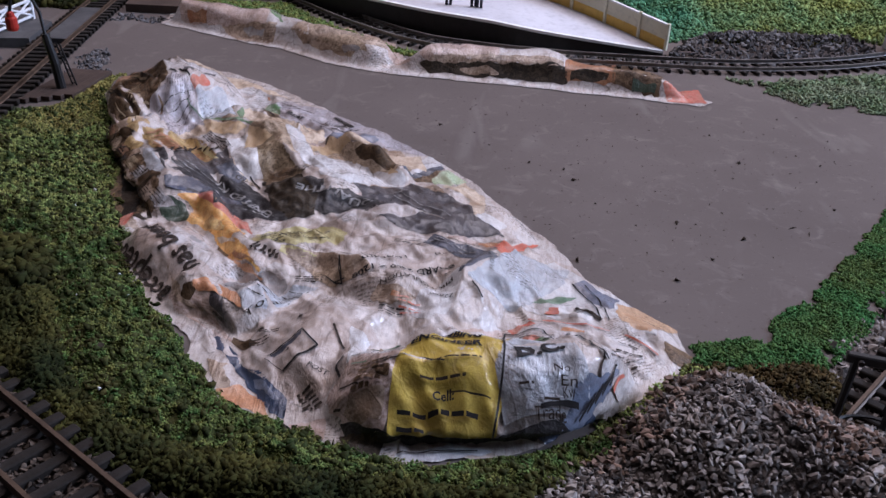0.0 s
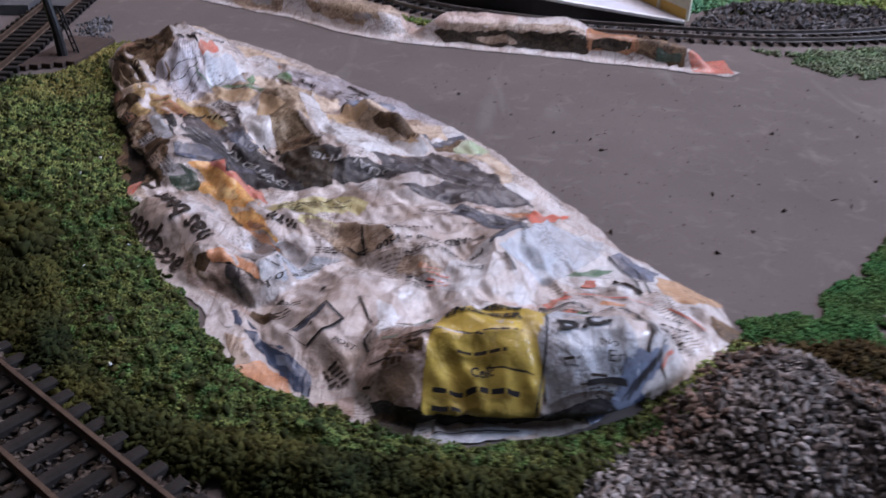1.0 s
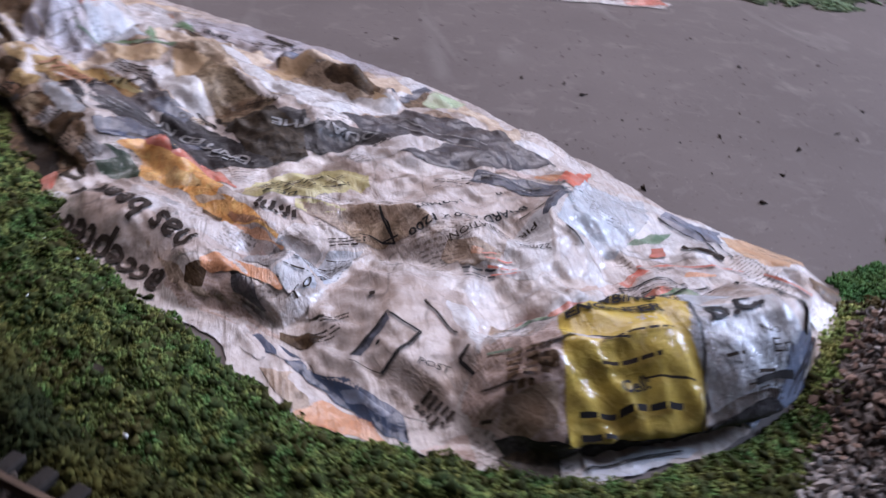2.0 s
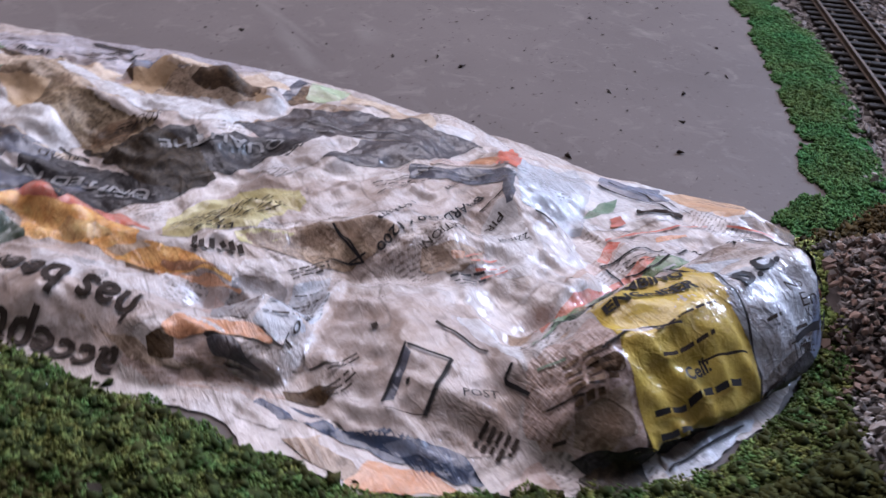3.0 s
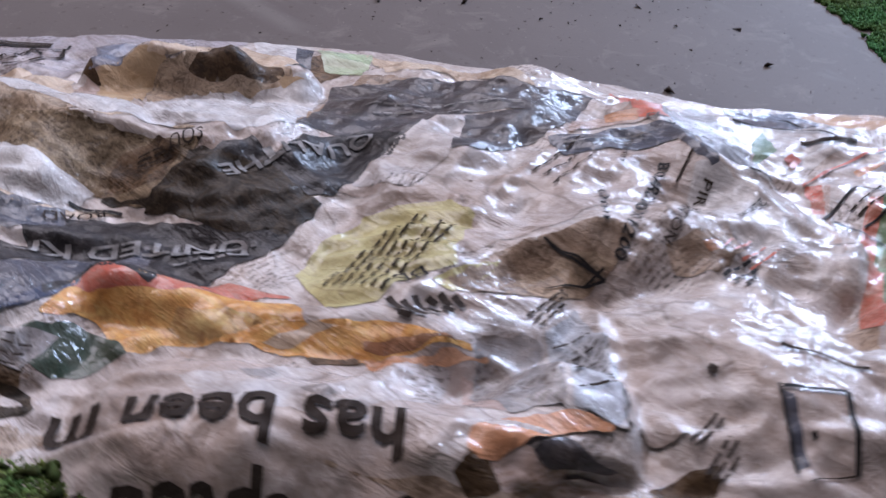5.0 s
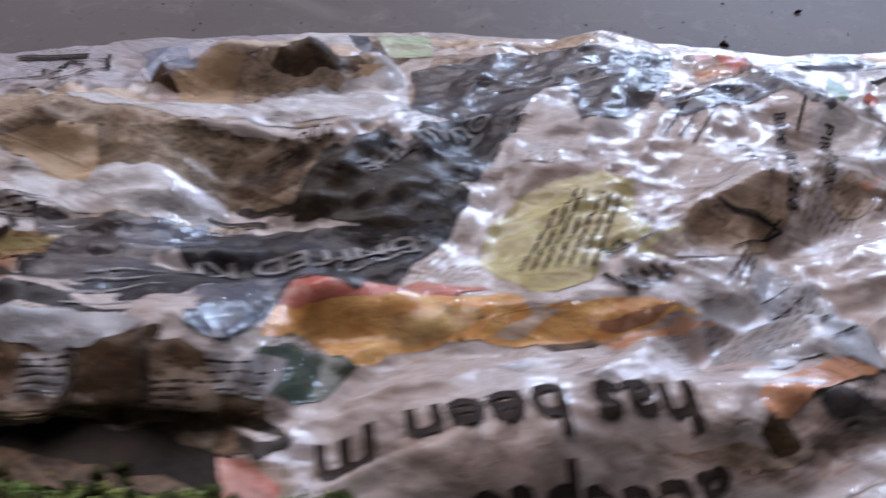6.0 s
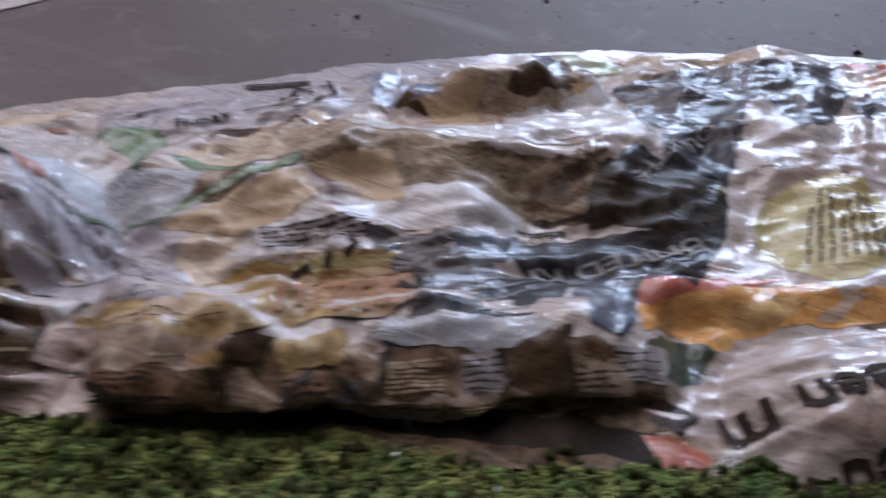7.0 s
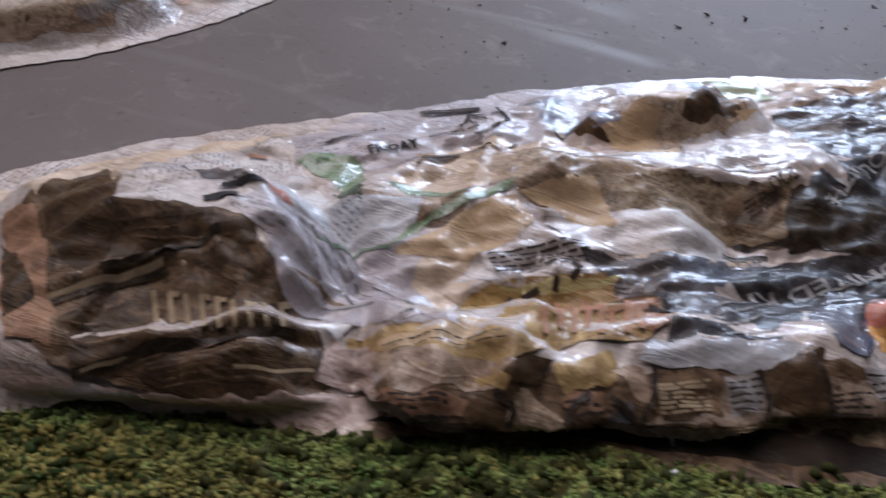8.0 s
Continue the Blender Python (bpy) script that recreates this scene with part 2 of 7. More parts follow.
BOARD = board_paint()
TURF = matter("green_scatter", (.125, .185, .055), (.250, .250, .080), 190, .95, .5, .0006, island=.5, grain=3)
TURF_DARK = matter("olive_scatter", (.066, .122, .036), (.138, .138, .040), 170, .95, .5, .0006, island=.5, grain=3)
TURF_PALE = matter("fresh_green_scatter", (.034, .110, .034), (.062, .095, .028), 40, .95, .6, .0006, island=.45)
TURF_FAR = matter("blurred_meadow_scatter", (.070, .190, .105), (.165, .185, .050), 11, .95, .6, .0006, island=.35)
TURF_GREY = matter("greyish_green_scatter", (.105, .150, .075), (.150, .165, .105), 60, .95, .6, .0006, island=.45)
TURF_DRY = matter("ochre_scatter", (.215, .175, .055), (.150, .150, .048), 40, .95, .6, .0008, island=.4)
MOSS = matter("brown_green_foam", (.050, .046, .012), (.014, .018, .006), 38, .95, .7, .0010, island=.5)
MOSS_BROWN = matter("brown_foam", (.060, .038, .015), (.030, .026, .010), 60, .95, .7, .0010, island=.6)
TURF_DEEP = matter("deep_green_scatter", (.030, .044, .014), (.040, .036, .012), 60, .95, .8, .001, island=.4)
STONE_SAND = matter("fine_grit", (.10, .08, .07), (.055, .045, .04), 400, .9, .8, .0008)
SOIL = matter("dark_soil", (.030, .024, .018), (.045, .036, .026), 60, .95, .7, .001)
STONE = matter("grey_ballast_stone", (.255, .222, .202), (.120, .100, .090), 90, .9, .6, .0005, island=.8)
STONE_BROWN = matter("brown_ballast_stone", (.21, .145, .115), (.115, .078, .060), 90, .9, .6, .0005, island=.8)
STONE_EARTH = matter("earthy_ballast_stone", (.085, .064, .050), (.045, .034, .027), 90, .9, .6, .0005, island=.6)
STONE_DARK = matter("dark_ballast_stone", (.15, .14, .14), (.075, .07, .07), 60, .85, .5, .0004, island=.6)
RAIL = matter("rusty_rail", (.095, .060, .040), (.060, .038, .026), 200, .5, .3, .0002, metal=.3)
RAIL_BRIGHT = matter("worn_steel_rail", (.24, .22, .21), (.15, .13, .115), 200, .38, .3, .0002, metal=.5)
SLEEPER = matter("dark_sleeper", (.018, .015, .013), (.030, .025, .022), 150, .8, .5, .0003)
BLACK = matter("black_plastic", (.012, .011, .011), (.018, .016, .016), 150, .45, .1, .0001)
LACQUER = matter("red_lacquer", (.42, .035, .025), (.36, .03, .02), 200, .3, .1, .0001)
PLANK = matter("stained_plank", (.075, .052, .042), (.048, .034, .028), 60, .8, .5, .0003)
GATE = matter("white_gate_paint", (.72, .72, .74), (.64, .64, .66), 120, .5, .1, .0001)
ROAD = matter("grey_road_card", (.09, .085, .085), (.06, .057, .058), 60, .8, .3, .0003)
SLAB = matter("pale_platform_card", (.55, .53, .56), (.48, .46, .49), 40, .6, .1, .0001)
EDGE = matter("white_platform_edge", (.80, .78, .76), (.72, .70, .68), 60, .5, .1, .0001)
OCHRE = matter("yellow_fence_paint", (.68, .44, .10), (.60, .37, .08), 50, .5, .1, .0001)
IVORY = matter("cream_fence_paint", (.70, .66, .49), (.64, .60, .44), 50, .5, .1, .0001)
PLASTER = matter("wall_plaster", (.13, .112, .10), (.11, .095, .085), 3, .9, .2, .002)
CEILING = matter("ceiling_paint", (.32, .295, .28), (.28, .26, .245), 3, .9, .2, .002)
CARPET = matter("floor_carpet", (.06, .05, .05), (.045, .04, .04), 8, .95, .4, .004)
TIMBER = matter("pine_timber", (.42, .29, .17), (.33, .21, .12), 12, .7, .3, .001)
GREY_CLOTH = matter("plain_figure_paint", (.02, .02, .03), (.04, .035, .04), 200, .6, .2, .0002)
SPECK = matter("dark_crumb", (.03, .022, .018), (.05, .035, .025), 300, .9, .5, .0003)
GLASS, t, p = nodes_of("window_glass")
p.inputs["Transmission Weight"].default_value, p.inputs["Roughness"].default_value = 1, .0


# ---- building helpers ----


def part(name, mesh, material, parent=None, label=""):
    """Links a bmesh or a mesh as one object, under a thing where one is given."""
    if isinstance(mesh, bmesh.types.BMesh):
        bm, mesh = mesh, bpy.data.meshes.new(name)
        bm.to_mesh(mesh)
        bm.free()
    if not mesh.materials:
        mesh.materials.append(material)
    ob = new(name, mesh)
    if parent:
        ob.parent = parent
    return tagged(ob, label)


def empty(name, label, category, group="", kind="", at=(0, 0, 0)):
    ob = new(name)
    ob.location = at
    return tagged(ob, label, category, group, kind)


def solid(*forms):
    """One bmesh out of boxes: (centre, size, turn about z in degrees, bevel)."""
    bm = bmesh.new()
    for centre, size, turn, bevel in forms:
        made = bmesh.ops.create_cube(bm, size=1, matrix=pose(*centre, 0, 0, turn) @ Matrix.Diagonal((*size, 1)))["verts"]
        if bevel:
            edges = list({e for v in made for e in v.link_edges})
            bmesh.ops.bevel(bm, geom=edges, offset=bevel, segments=1, affect="EDGES")
    return bm


def rod(points, radius, sides=8, taper=1.0):
    """A round bar along the points."""
    bm = bmesh.new()
    rings = []
    pts = [Vector(p) for p in points]
    for n, p in enumerate(pts):
        ahead = (pts[min(n + 1, len(pts) - 1)] - pts[max(n - 1, 0)]).normalized()
        side = ahead.cross(Vector((.31, .52, .79))).normalized()
        up = side.cross(ahead)
        r = radius * (1 + (taper - 1) * n / max(1, len(pts) - 1))
        rings.append([bm.verts.new(p + r * (math.cos(a) * side + math.sin(a) * up)) for a in [2 * math.pi * k / sides for k in range(sides)]])
    for a, b in zip(rings, rings[1:]):
        for k in range(sides):
            bm.faces.new((a[k], a[(k + 1) % sides], b[(k + 1) % sides], b[k]))
    bm.faces.new(rings[0][::-1])
    bm.faces.new(rings[-1])
    return bm


def prism(ring, low, high):
    """A flat plate with the given plan."""
    bm = bmesh.new()
    a, b = ([bm.verts.new((x, y, z)) for x, y in ring] for z in (low, high))
    bm.faces.new(a[::-1])
    bm.faces.new(b)
    for n in range(len(ring)):
        k = (n + 1) % len(ring)
        bm.faces.new((a[n], a[k], b[k], b[n]))
    bmesh.ops.recalc_face_normals(bm, faces=bm.faces[:])
    return bm


def mesh_of(name, verts, faces, smooth=True, uv=None):
    me = bpy.data.meshes.new(name)
    me.from_pydata([tuple(v) for v in verts], [], [tuple(f) for f in faces])
    me.polygons.foreach_set("use_smooth", [smooth] * len(me.polygons))
    if uv is not None:
        index = np.empty(len(me.loops), int)
        me.loops.foreach_get("vertex_index", index)
        me.uv_layers.new(name="print").data.foreach_set("uv", np.asarray(uv, float)[index].ravel())
    return me


def pebble_shapes(count, seed, flat=.75):
    """A few rough stones of radius one, twenty faces each."""
    rng, shapes = np.random.RandomState(seed), []
    for _ in range(count):
        bm = bmesh.new()
        bmesh.ops.create_icosphere(bm, subdivisions=1, radius=1)
        v = np.array([q.co for q in bm.verts]) * rng.uniform(.35, 1.35, (len(bm.verts), 1)) * (rng.uniform(.9, 1.7), rng.uniform(.6, 1.05), flat)
        shapes.append((v, np.array([[q.index for q in f.verts] for f in bm.faces])))
        bm.free()
    return shapes


def tuft_shapes(count, seed):
    """A few torn crumbs of radius one, eight faces each."""
    rng, shapes = np.random.RandomState(seed), []
    base = np.array([(1, 0, 0), (-1, 0, 0), (0, 1, 0), (0, -1, 0), (0, 0, 1), (0, 0, -1)], float)
    faces = np.array([(0, 2, 4), (2, 1, 4), (1, 3, 4), (3, 0, 4), (2, 0, 5), (1, 2, 5), (3, 1, 5), (0, 3, 5)])
    for _ in range(count):
        shapes.append((base * rng.uniform(.25, 1.9, (6, 1)) * rng.uniform(.5, 1.3, 3) + rng.uniform(-.5, .5, (6, 3)), faces))
    return shapes


def scatter(name, places, sizes, shapes, seed, tip=.6, flat=False):
    """One mesh of many small pieces at the places, turned by chance."""
    rng = np.random.RandomState(seed)
    verts, faces, base = [], [], 0
    for (x, y, z), s in zip(places, sizes):
        v, f = shapes[rng.randint(len(shapes))]
        turn = np.array(Euler((rng.uniform(-tip, tip), rng.uniform(-tip, tip), rng.uniform(0, 6.28))).to_matrix())
        verts.append(v @ turn.T * s + (x, y, z))
        faces.append(f + base)
        base += len(v)
    verts, faces = np.concatenate(verts), np.concatenate(faces)
    me = bpy.data.meshes.new(name)
    me.vertices.add(len(verts))
    me.vertices.foreach_set("co", verts.ravel())
    me.loops.add(faces.size)
    me.loops.foreach_set("vertex_index", faces.ravel())
    me.polygons.add(len(faces))
    me.polygons.foreach_set("loop_start", np.arange(0, faces.size, 3))
    me.polygons.foreach_set("use_smooth", [not flat] * len(me.polygons))
    me.update(calc_edges=True)
    return me


def strewn(ring, spacing, seed, ragged=.003):
    """Places by chance inside a ring, about so far apart."""
    rng = np.random.RandomState(seed)
    xs, ys = [q[0] for q in ring], [q[1] for q in ring]
    x, y = np.meshgrid(np.arange(min(xs) - .005, max(xs) + .005, spacing), np.arange(min(ys) - .005, max(ys) + .005, spacing))
    x, y = x.ravel() + rng.uniform(-.6, .6, x.size) * spacing, y.ravel() + rng.uniform(-.6, .6, x.size) * spacing
    keep = edge_distance(x, y, ring) > ragged * lattice(x, y, .006, seed + 40)
    return x[keep], y[keep]


def sweep(name, line, outline):
    """A profile of (across, up) pairs carried along a plan line of (x, y, z)."""
    pts = np.array(line, float)
    ahead = np.gradient(pts[:, :2], axis=0)
    ahead /= np.linalg.norm(ahead, axis=1)[:, None]
    side = np.stack([ahead[:, 1], -ahead[:, 0]], 1)
    n, verts, faces = len(outline), [], []
    for p, s in zip(pts, side):
        verts += [(p[0] + a * s[0], p[1] + a * s[1], p[2] + u) for a, u in outline]
    for i in range(len(pts) - 1):
        faces += [(i * n + k, i * n + (k + 1) % n, (i + 1) * n + (k + 1) % n, (i + 1) * n + k) for k in range(n)]
    faces += [tuple(range(n))[::-1], tuple(range((len(pts) - 1) * n, len(pts) * n))]
    me = mesh_of(name, verts, faces, smooth=False)
    return me


def smooth_line(points, step=.004):
    """A soft curve through plan points, as an even line."""
    p = np.array(points, float)
    p = np.vstack([2 * p[0] - p[1], p, 2 * p[-1] - p[-2]])
    out = []
    for a, b, c, d in zip(p, p[1:], p[2:], p[3:]):
        for s in np.linspace(0, 1, 24, endpoint=False):
            out.append(.5 * (2 * b + (c - a) * s + (2 * a - 5 * b + 4 * c - d) * s * s + (3 * b - a - 3 * c + d) * s ** 3))
    out = np.array(out + [p[-2]])
    run = np.r_[0, np.cumsum(np.linalg.norm(np.diff(out, axis=0), axis=1))]
    at = np.arange(0, run[-1], step)
    return np.stack([np.interp(at, run, out[:, n]) for n in range(out.shape[1])], 1)


GAUGE = .0168
HEAD_OF_RAIL = [(-.0009, .0), (.0009, .0), (.0003, .0004), (.0003, .0015), (.0006, .0017), (.0006, .0025), (-.0006, .0025), (-.0006, .0017), (-.0003, .0015), (-.0003, .0004)]


def railway(points, label, seed, pitch=.0075, length=.031, low=0.0, thin=.0036, rail=None):
    track = empty("railway_track", label, "railway track", "railway tracks")
    line = smooth_line([(x, y, low) for x, y in points])
    ahead = np.gradient(line[:, :2], axis=0)
    ahead /= np.linalg.norm(ahead, axis=1)[:, None]
    for way in (-1, 1):
        off = line.copy()
        off[:, 0] += way * GAUGE / 2 * ahead[:, 1]
        off[:, 1] -= way * GAUGE / 2 * ahead[:, 0]
        off[:, 2] += .0034
        part("rail", sweep("rail", off, HEAD_OF_RAIL), rail or RAIL, track)
    bm = solid(((0, 0, 0), (length, thin, .0030), 0, .0004))
    beam = bpy.data.meshes.new("sleeper")
    bm.to_mesh(beam)
    bm.free()
    beam.materials.append(SLEEPER)
    rng = np.random.RandomState(seed)
    for i in range(0, len(line), max(1, round(pitch / .004))):
        ob = part("sleeper", beam, SLEEPER, track)
        turn = math.atan2(-ahead[i, 0], ahead[i, 1])
        ob.matrix_local = Matrix.Translation((line[i, 0], line[i, 1], line[i, 2] + .0020)) @ Matrix.Rotation(turn + rng.uniform(-.02, .02), 4, "Z")
    return line


# ---- form of the paper hill ----
OUTLINE = [(-.150, .530), (-.176, .516), (-.190, .497), (-.186, .470), (-.172, .440), (-.160, .408), (-.148, .378), (-.137, .346), (-.122, .306),
           (-.106, .281), (-.088, .257), (-.070, .232), (-.058, .217), (-.036, .206), (-.018, .195), (-.005, .189), (.020, .192), (.040, .200),
           (.057, .214), (.072, .231), (.089, .247), (.087, .265), (.061, .297), (.043, .334), (.021, .376), (-.003, .408), (-.028, .437),
           (-.064, .468), (-.099, .503), (-.128, .524)]
# each pillow: a ridge from one place to another, its height and its half width
PILLOWS = [(-.0040, .2196, .0476, .2215, .0212, .0238), (-.0251, .2469, -.0276, .2449, .0082, .0286), (-.0770, .2705, -.0610, .2640, .0106, .0140),
           (-.0800, .2830, -.1030, .3070, .0082, .0165), (-.0606, .2848, -.0943, .3449, .0053, .0061), (-.1085, .3469, -.1421, .4046, .0116, .0193),
           (-.0980, .4269, -.0464, .3615, .0088, .0281), (-.0385, .4000, -.0275, .3880, .0105, .0098), (-.0470, .4080, -.0170, .3770, .0075, .0088), (-.0525, .2997, .0255, .2999, .0076, .0238),
           (-.0500, .3493, .0062, .3515, .0040, .0234), (-.1400, .4540, -.1440, .4690, .0205, .0235), (-.1560, .4450, -.1610, .4740, .0115, .0270), (-.0197, .3249, .0201, .3285, .0087, .0228),
           (.0500, .2500, .0747, .2534, .0042, .0214), (.0040, .2502, .0268, .3002, .0087, .0149), (-.0202, .2860, -.0043, .2688, .0095, .0150),
           (-.1290, .4640, -.1430, .4890, .0165, .0230)]


def lattice(x, y, size, seed):
    """Smooth noise between -1 and 1 with cells of that size."""
    table = np.random.RandomState(seed).uniform(-1, 1, (64, 64))
    x, y = np.asarray(x, float) / size + 500, np.asarray(y, float) / size + 500
    i, j = np.floor(x).astype(int), np.floor(y).astype(int)
    u, v = x - i, y - j
    u, v = u * u * (3 - 2 * u), v * v * (3 - 2 * v)
    t = lambda a, b: table[a % 64, b % 64]
    return (t(i, j) * (1 - u) + t(i + 1, j) * u) * (1 - v) + (t(i, j + 1) * (1 - u) + t(i + 1, j + 1) * u) * v


def edge_distance(x, y, ring):
    """Metres to a ring of places: positive inside it, negative outside."""
    x, y = np.asarray(x, float), np.asarray(y, float)
    best, inside = np.full(x.shape, 9.0), np.zeros(x.shape, bool)
    for (ax, ay), (bx, by) in zip(ring, ring[1:] + ring[:1]):
        ex, ey = bx - ax, by - ay
        s = np.clip(((x - ax) * ex + (y - ay) * ey) / (ex * ex + ey * ey), 0, 1)
        best = np.minimum(best, np.hypot(x - ax - s * ex, y - ay - s * ey))
        if ay != by:
            inside ^= ((ay > y) != (by > y)) & (x < ax + (y - ay) / (by - ay) * ex)
    return np.where(inside, best, -best)


UNDERCUTS = ((-.147, .390, -.150, .402, .0140), (-.126, .345, -.143, .380, .0080), (.004, .198, .044, .206, .0055), (-.160, .425, -.176, .455, .003), (-.072, .250, -.060, .244, .004))


def undercut(x, y):
    """How far the flank leans out over its foot: the west side of the long ridge and the near side of the large bump."""
    lean = np.zeros(np.shape(x))
    for ax, ay, bx, by, out in UNDERCUTS:
        ex, ey = bx - ax, by - ay
        s = np.clip(((x - ax) * ex + (y - ay) * ey) / (ex * ex + ey * ey), 0, 1)
        lean = np.maximum(lean, out * np.clip(1.4 - np.hypot(x - ax - s * ex, y - ay - s * ey) / .016, 0, 1) * (1 + .25 * lattice(x, y, .014, 17)))
    return lean


# broad swellings and hollows between the pillows: place, radius, height
SWELLS = [(-.009, .226, .008, -.0048), (-.139, .423, .008, .0067), (-.075, .369, .012, -.0045), (-.025, .223, .012, .0039), (-.072, .415, .018, .0031), (-.093, .379, .018, .0036),
          (-.107, .447, .008, .0034), (-.007, .234, .012, -.0030), (.031, .225, .008, -.0022), (.039, .296, .008, -.0028), (.011, .283, .018, .0021), (-.014, .348, .008, .0026),
          (-.075, .269, .012, -.0024), (-.115, .349, .012, -.0019), (-.093, .337, .008, .0022), (-.006, .328, .008, -.0023), (-.089, .396, .011, -.0045), (-.111, .420, .008, -.0018), (-.115, .349, .007, .0025), (-.013, .246, .007, -.0025)]
# sharp folds of the sheet: from, to, height, half width on its left and on its right
RIDGES = [
          (-.0899, .4147, -.0738, .4011, .0024, .0120, .0060), (-.0738, .4011, -.0676, .3831, .0024, .0120, .0060), (-.0676, .3831, -.0551, .3621, .0024, .0120, .0060),
          (-.0505, .4057, -.0394, .3965, .0010, .0060, .0050), (-.0394, .3965, -.0170, .3768, .0010, .0060, .0050), (-.1178, .4312, -.1064, .4226, .0010, .0080, .0060),
          (-.1064, .4226, -.0922, .4144, .0010, .0080, .0060), (-.1447, .4226, -.1194, .4126, .0016, .0060, .0060), (-.1194, .4126, -.1059, .3972, .0016, .0060, .0060),
          (-.1059, .3972, -.1006, .3832, .0016, .0060, .0060), (-.1431, .4385, -.1357, .4325, .0020, .0030, .0030), (-.1357, .4325, -.1385, .4203, .0020, .0030, .0030),
          (-.1746, .4590, -.1656, .4473, .0024, .0060, .0008), (-.1656, .4473, -.1490, .4292, .0024, .0060, .0008), (-.1671, .4712, -.1542, .4569, .0022, .0030, .0020),
          (-.1533, .4601, -.1460, .4493, -.0014, .0020, .0020), (-.1112, .4152, -.0999, .3999, .0014, .0040, .0030), (-.0999, .3999, -.0965, .3910, .0014, .0040, .0030),
          (-.1034, .3802, -.0861, .3566, .0014, .0040, .0040), (.0248, .2977, .0134, .2774, .0016, .0060, .0040), (.0134, .2774, .0114, .2596, .0016, .0060, .0040),
          (-.0168, .2517, -.0173, .2391, .0026, .0050, .0040), (-.0173, .2391, -.0233, .2238, .0026, .0050, .0040), (-.0494, .2955, -.0292, .2900, .0022, .0080, .0040),
          (-.0292, .2900, -.0167, .2804, .0022, .0080, .0040), (-.0690, .3562, -.0558, .3570, .0016, .0060, .0050), (-.0558, .3570, -.0407, .3553, .0016, .0060, .0050),
          (-.0364, .2754, -.0488, .2613, .0026, .0040, .0050), (-.0488, .2613, -.0601, .2514, .0026, .0040, .0050), (-.0372, .3345, -.0233, .3357, .0014, .0060, .0050),
          (-.0233, .3357, -.0025, .3341, .0014, .0060, .0050), (-.0866, .2927, -.0754, .2901, .0014, .0040, .0040), (-.0754, .2901, -.0617, .2857, .0014, .0040, .0040),
          (-.0968, .3279, -.0857, .3209, .0016, .0040, .0040), (-.0857, .3209, -.0836, .3113, .0016, .0040, .0040), (-.0836, .3113, -.0731, .2968, .0016, .0040, .0040),
          (-.0607, .2964, -.0519, .2975, .0014, .0030, .0030), (-.0164, .2630, -.0070, .2603, .0018, .0040, .0030), (-.0070, .2603, -.0052, .2549, .0018, .0040, .0030),
          (-.0839, .2752, -.0815, .2700, .0012, .0040, .0030), (-.0815, .2700, -.0733, .2664, .0012, .0040, .0030), (-.0181, .2239, .0017, .2403, .0014, .0050, .0040),
          (.0017, .2403, .0203, .2529, .0014, .0050, .0040), (-.0090, .2147, .0079, .2127, .0009, .0030, .0020), (-.0015, .2085, .0200, .2058, -.0008, .0020, .0020),
          (-.0003, .2247, .0417, .2453, .0012, .0050, .0040), (.0417, .2453, .0450, .2328, .0012, .0050, .0040), (.0450, .2328, .0439, .2187, .0012, .0050, .0040),
          (-.0357, .2712, -.0224, .2546, .0012, .0050, .0040), (-.0224, .2546, -.0081, .2468, .0012, .0050, .0040), (-.0218, .2128, -.0087, .2066, .0009, .0025, .0025),
          (-.0247, .2106, -.0114, .2019, .0009, .0025, .0025), (-.1390, .3973, -.1374, .4366, .0016, .0050, .0050), (-.1374, .4366, -.1290, .4613, .0016, .0050, .0050),
          (-.1272, .3935, -.1270, .4394, .0014, .0040, .0040), (-.1270, .4394, -.1242, .4584, .0014, .0040, .0040),
]


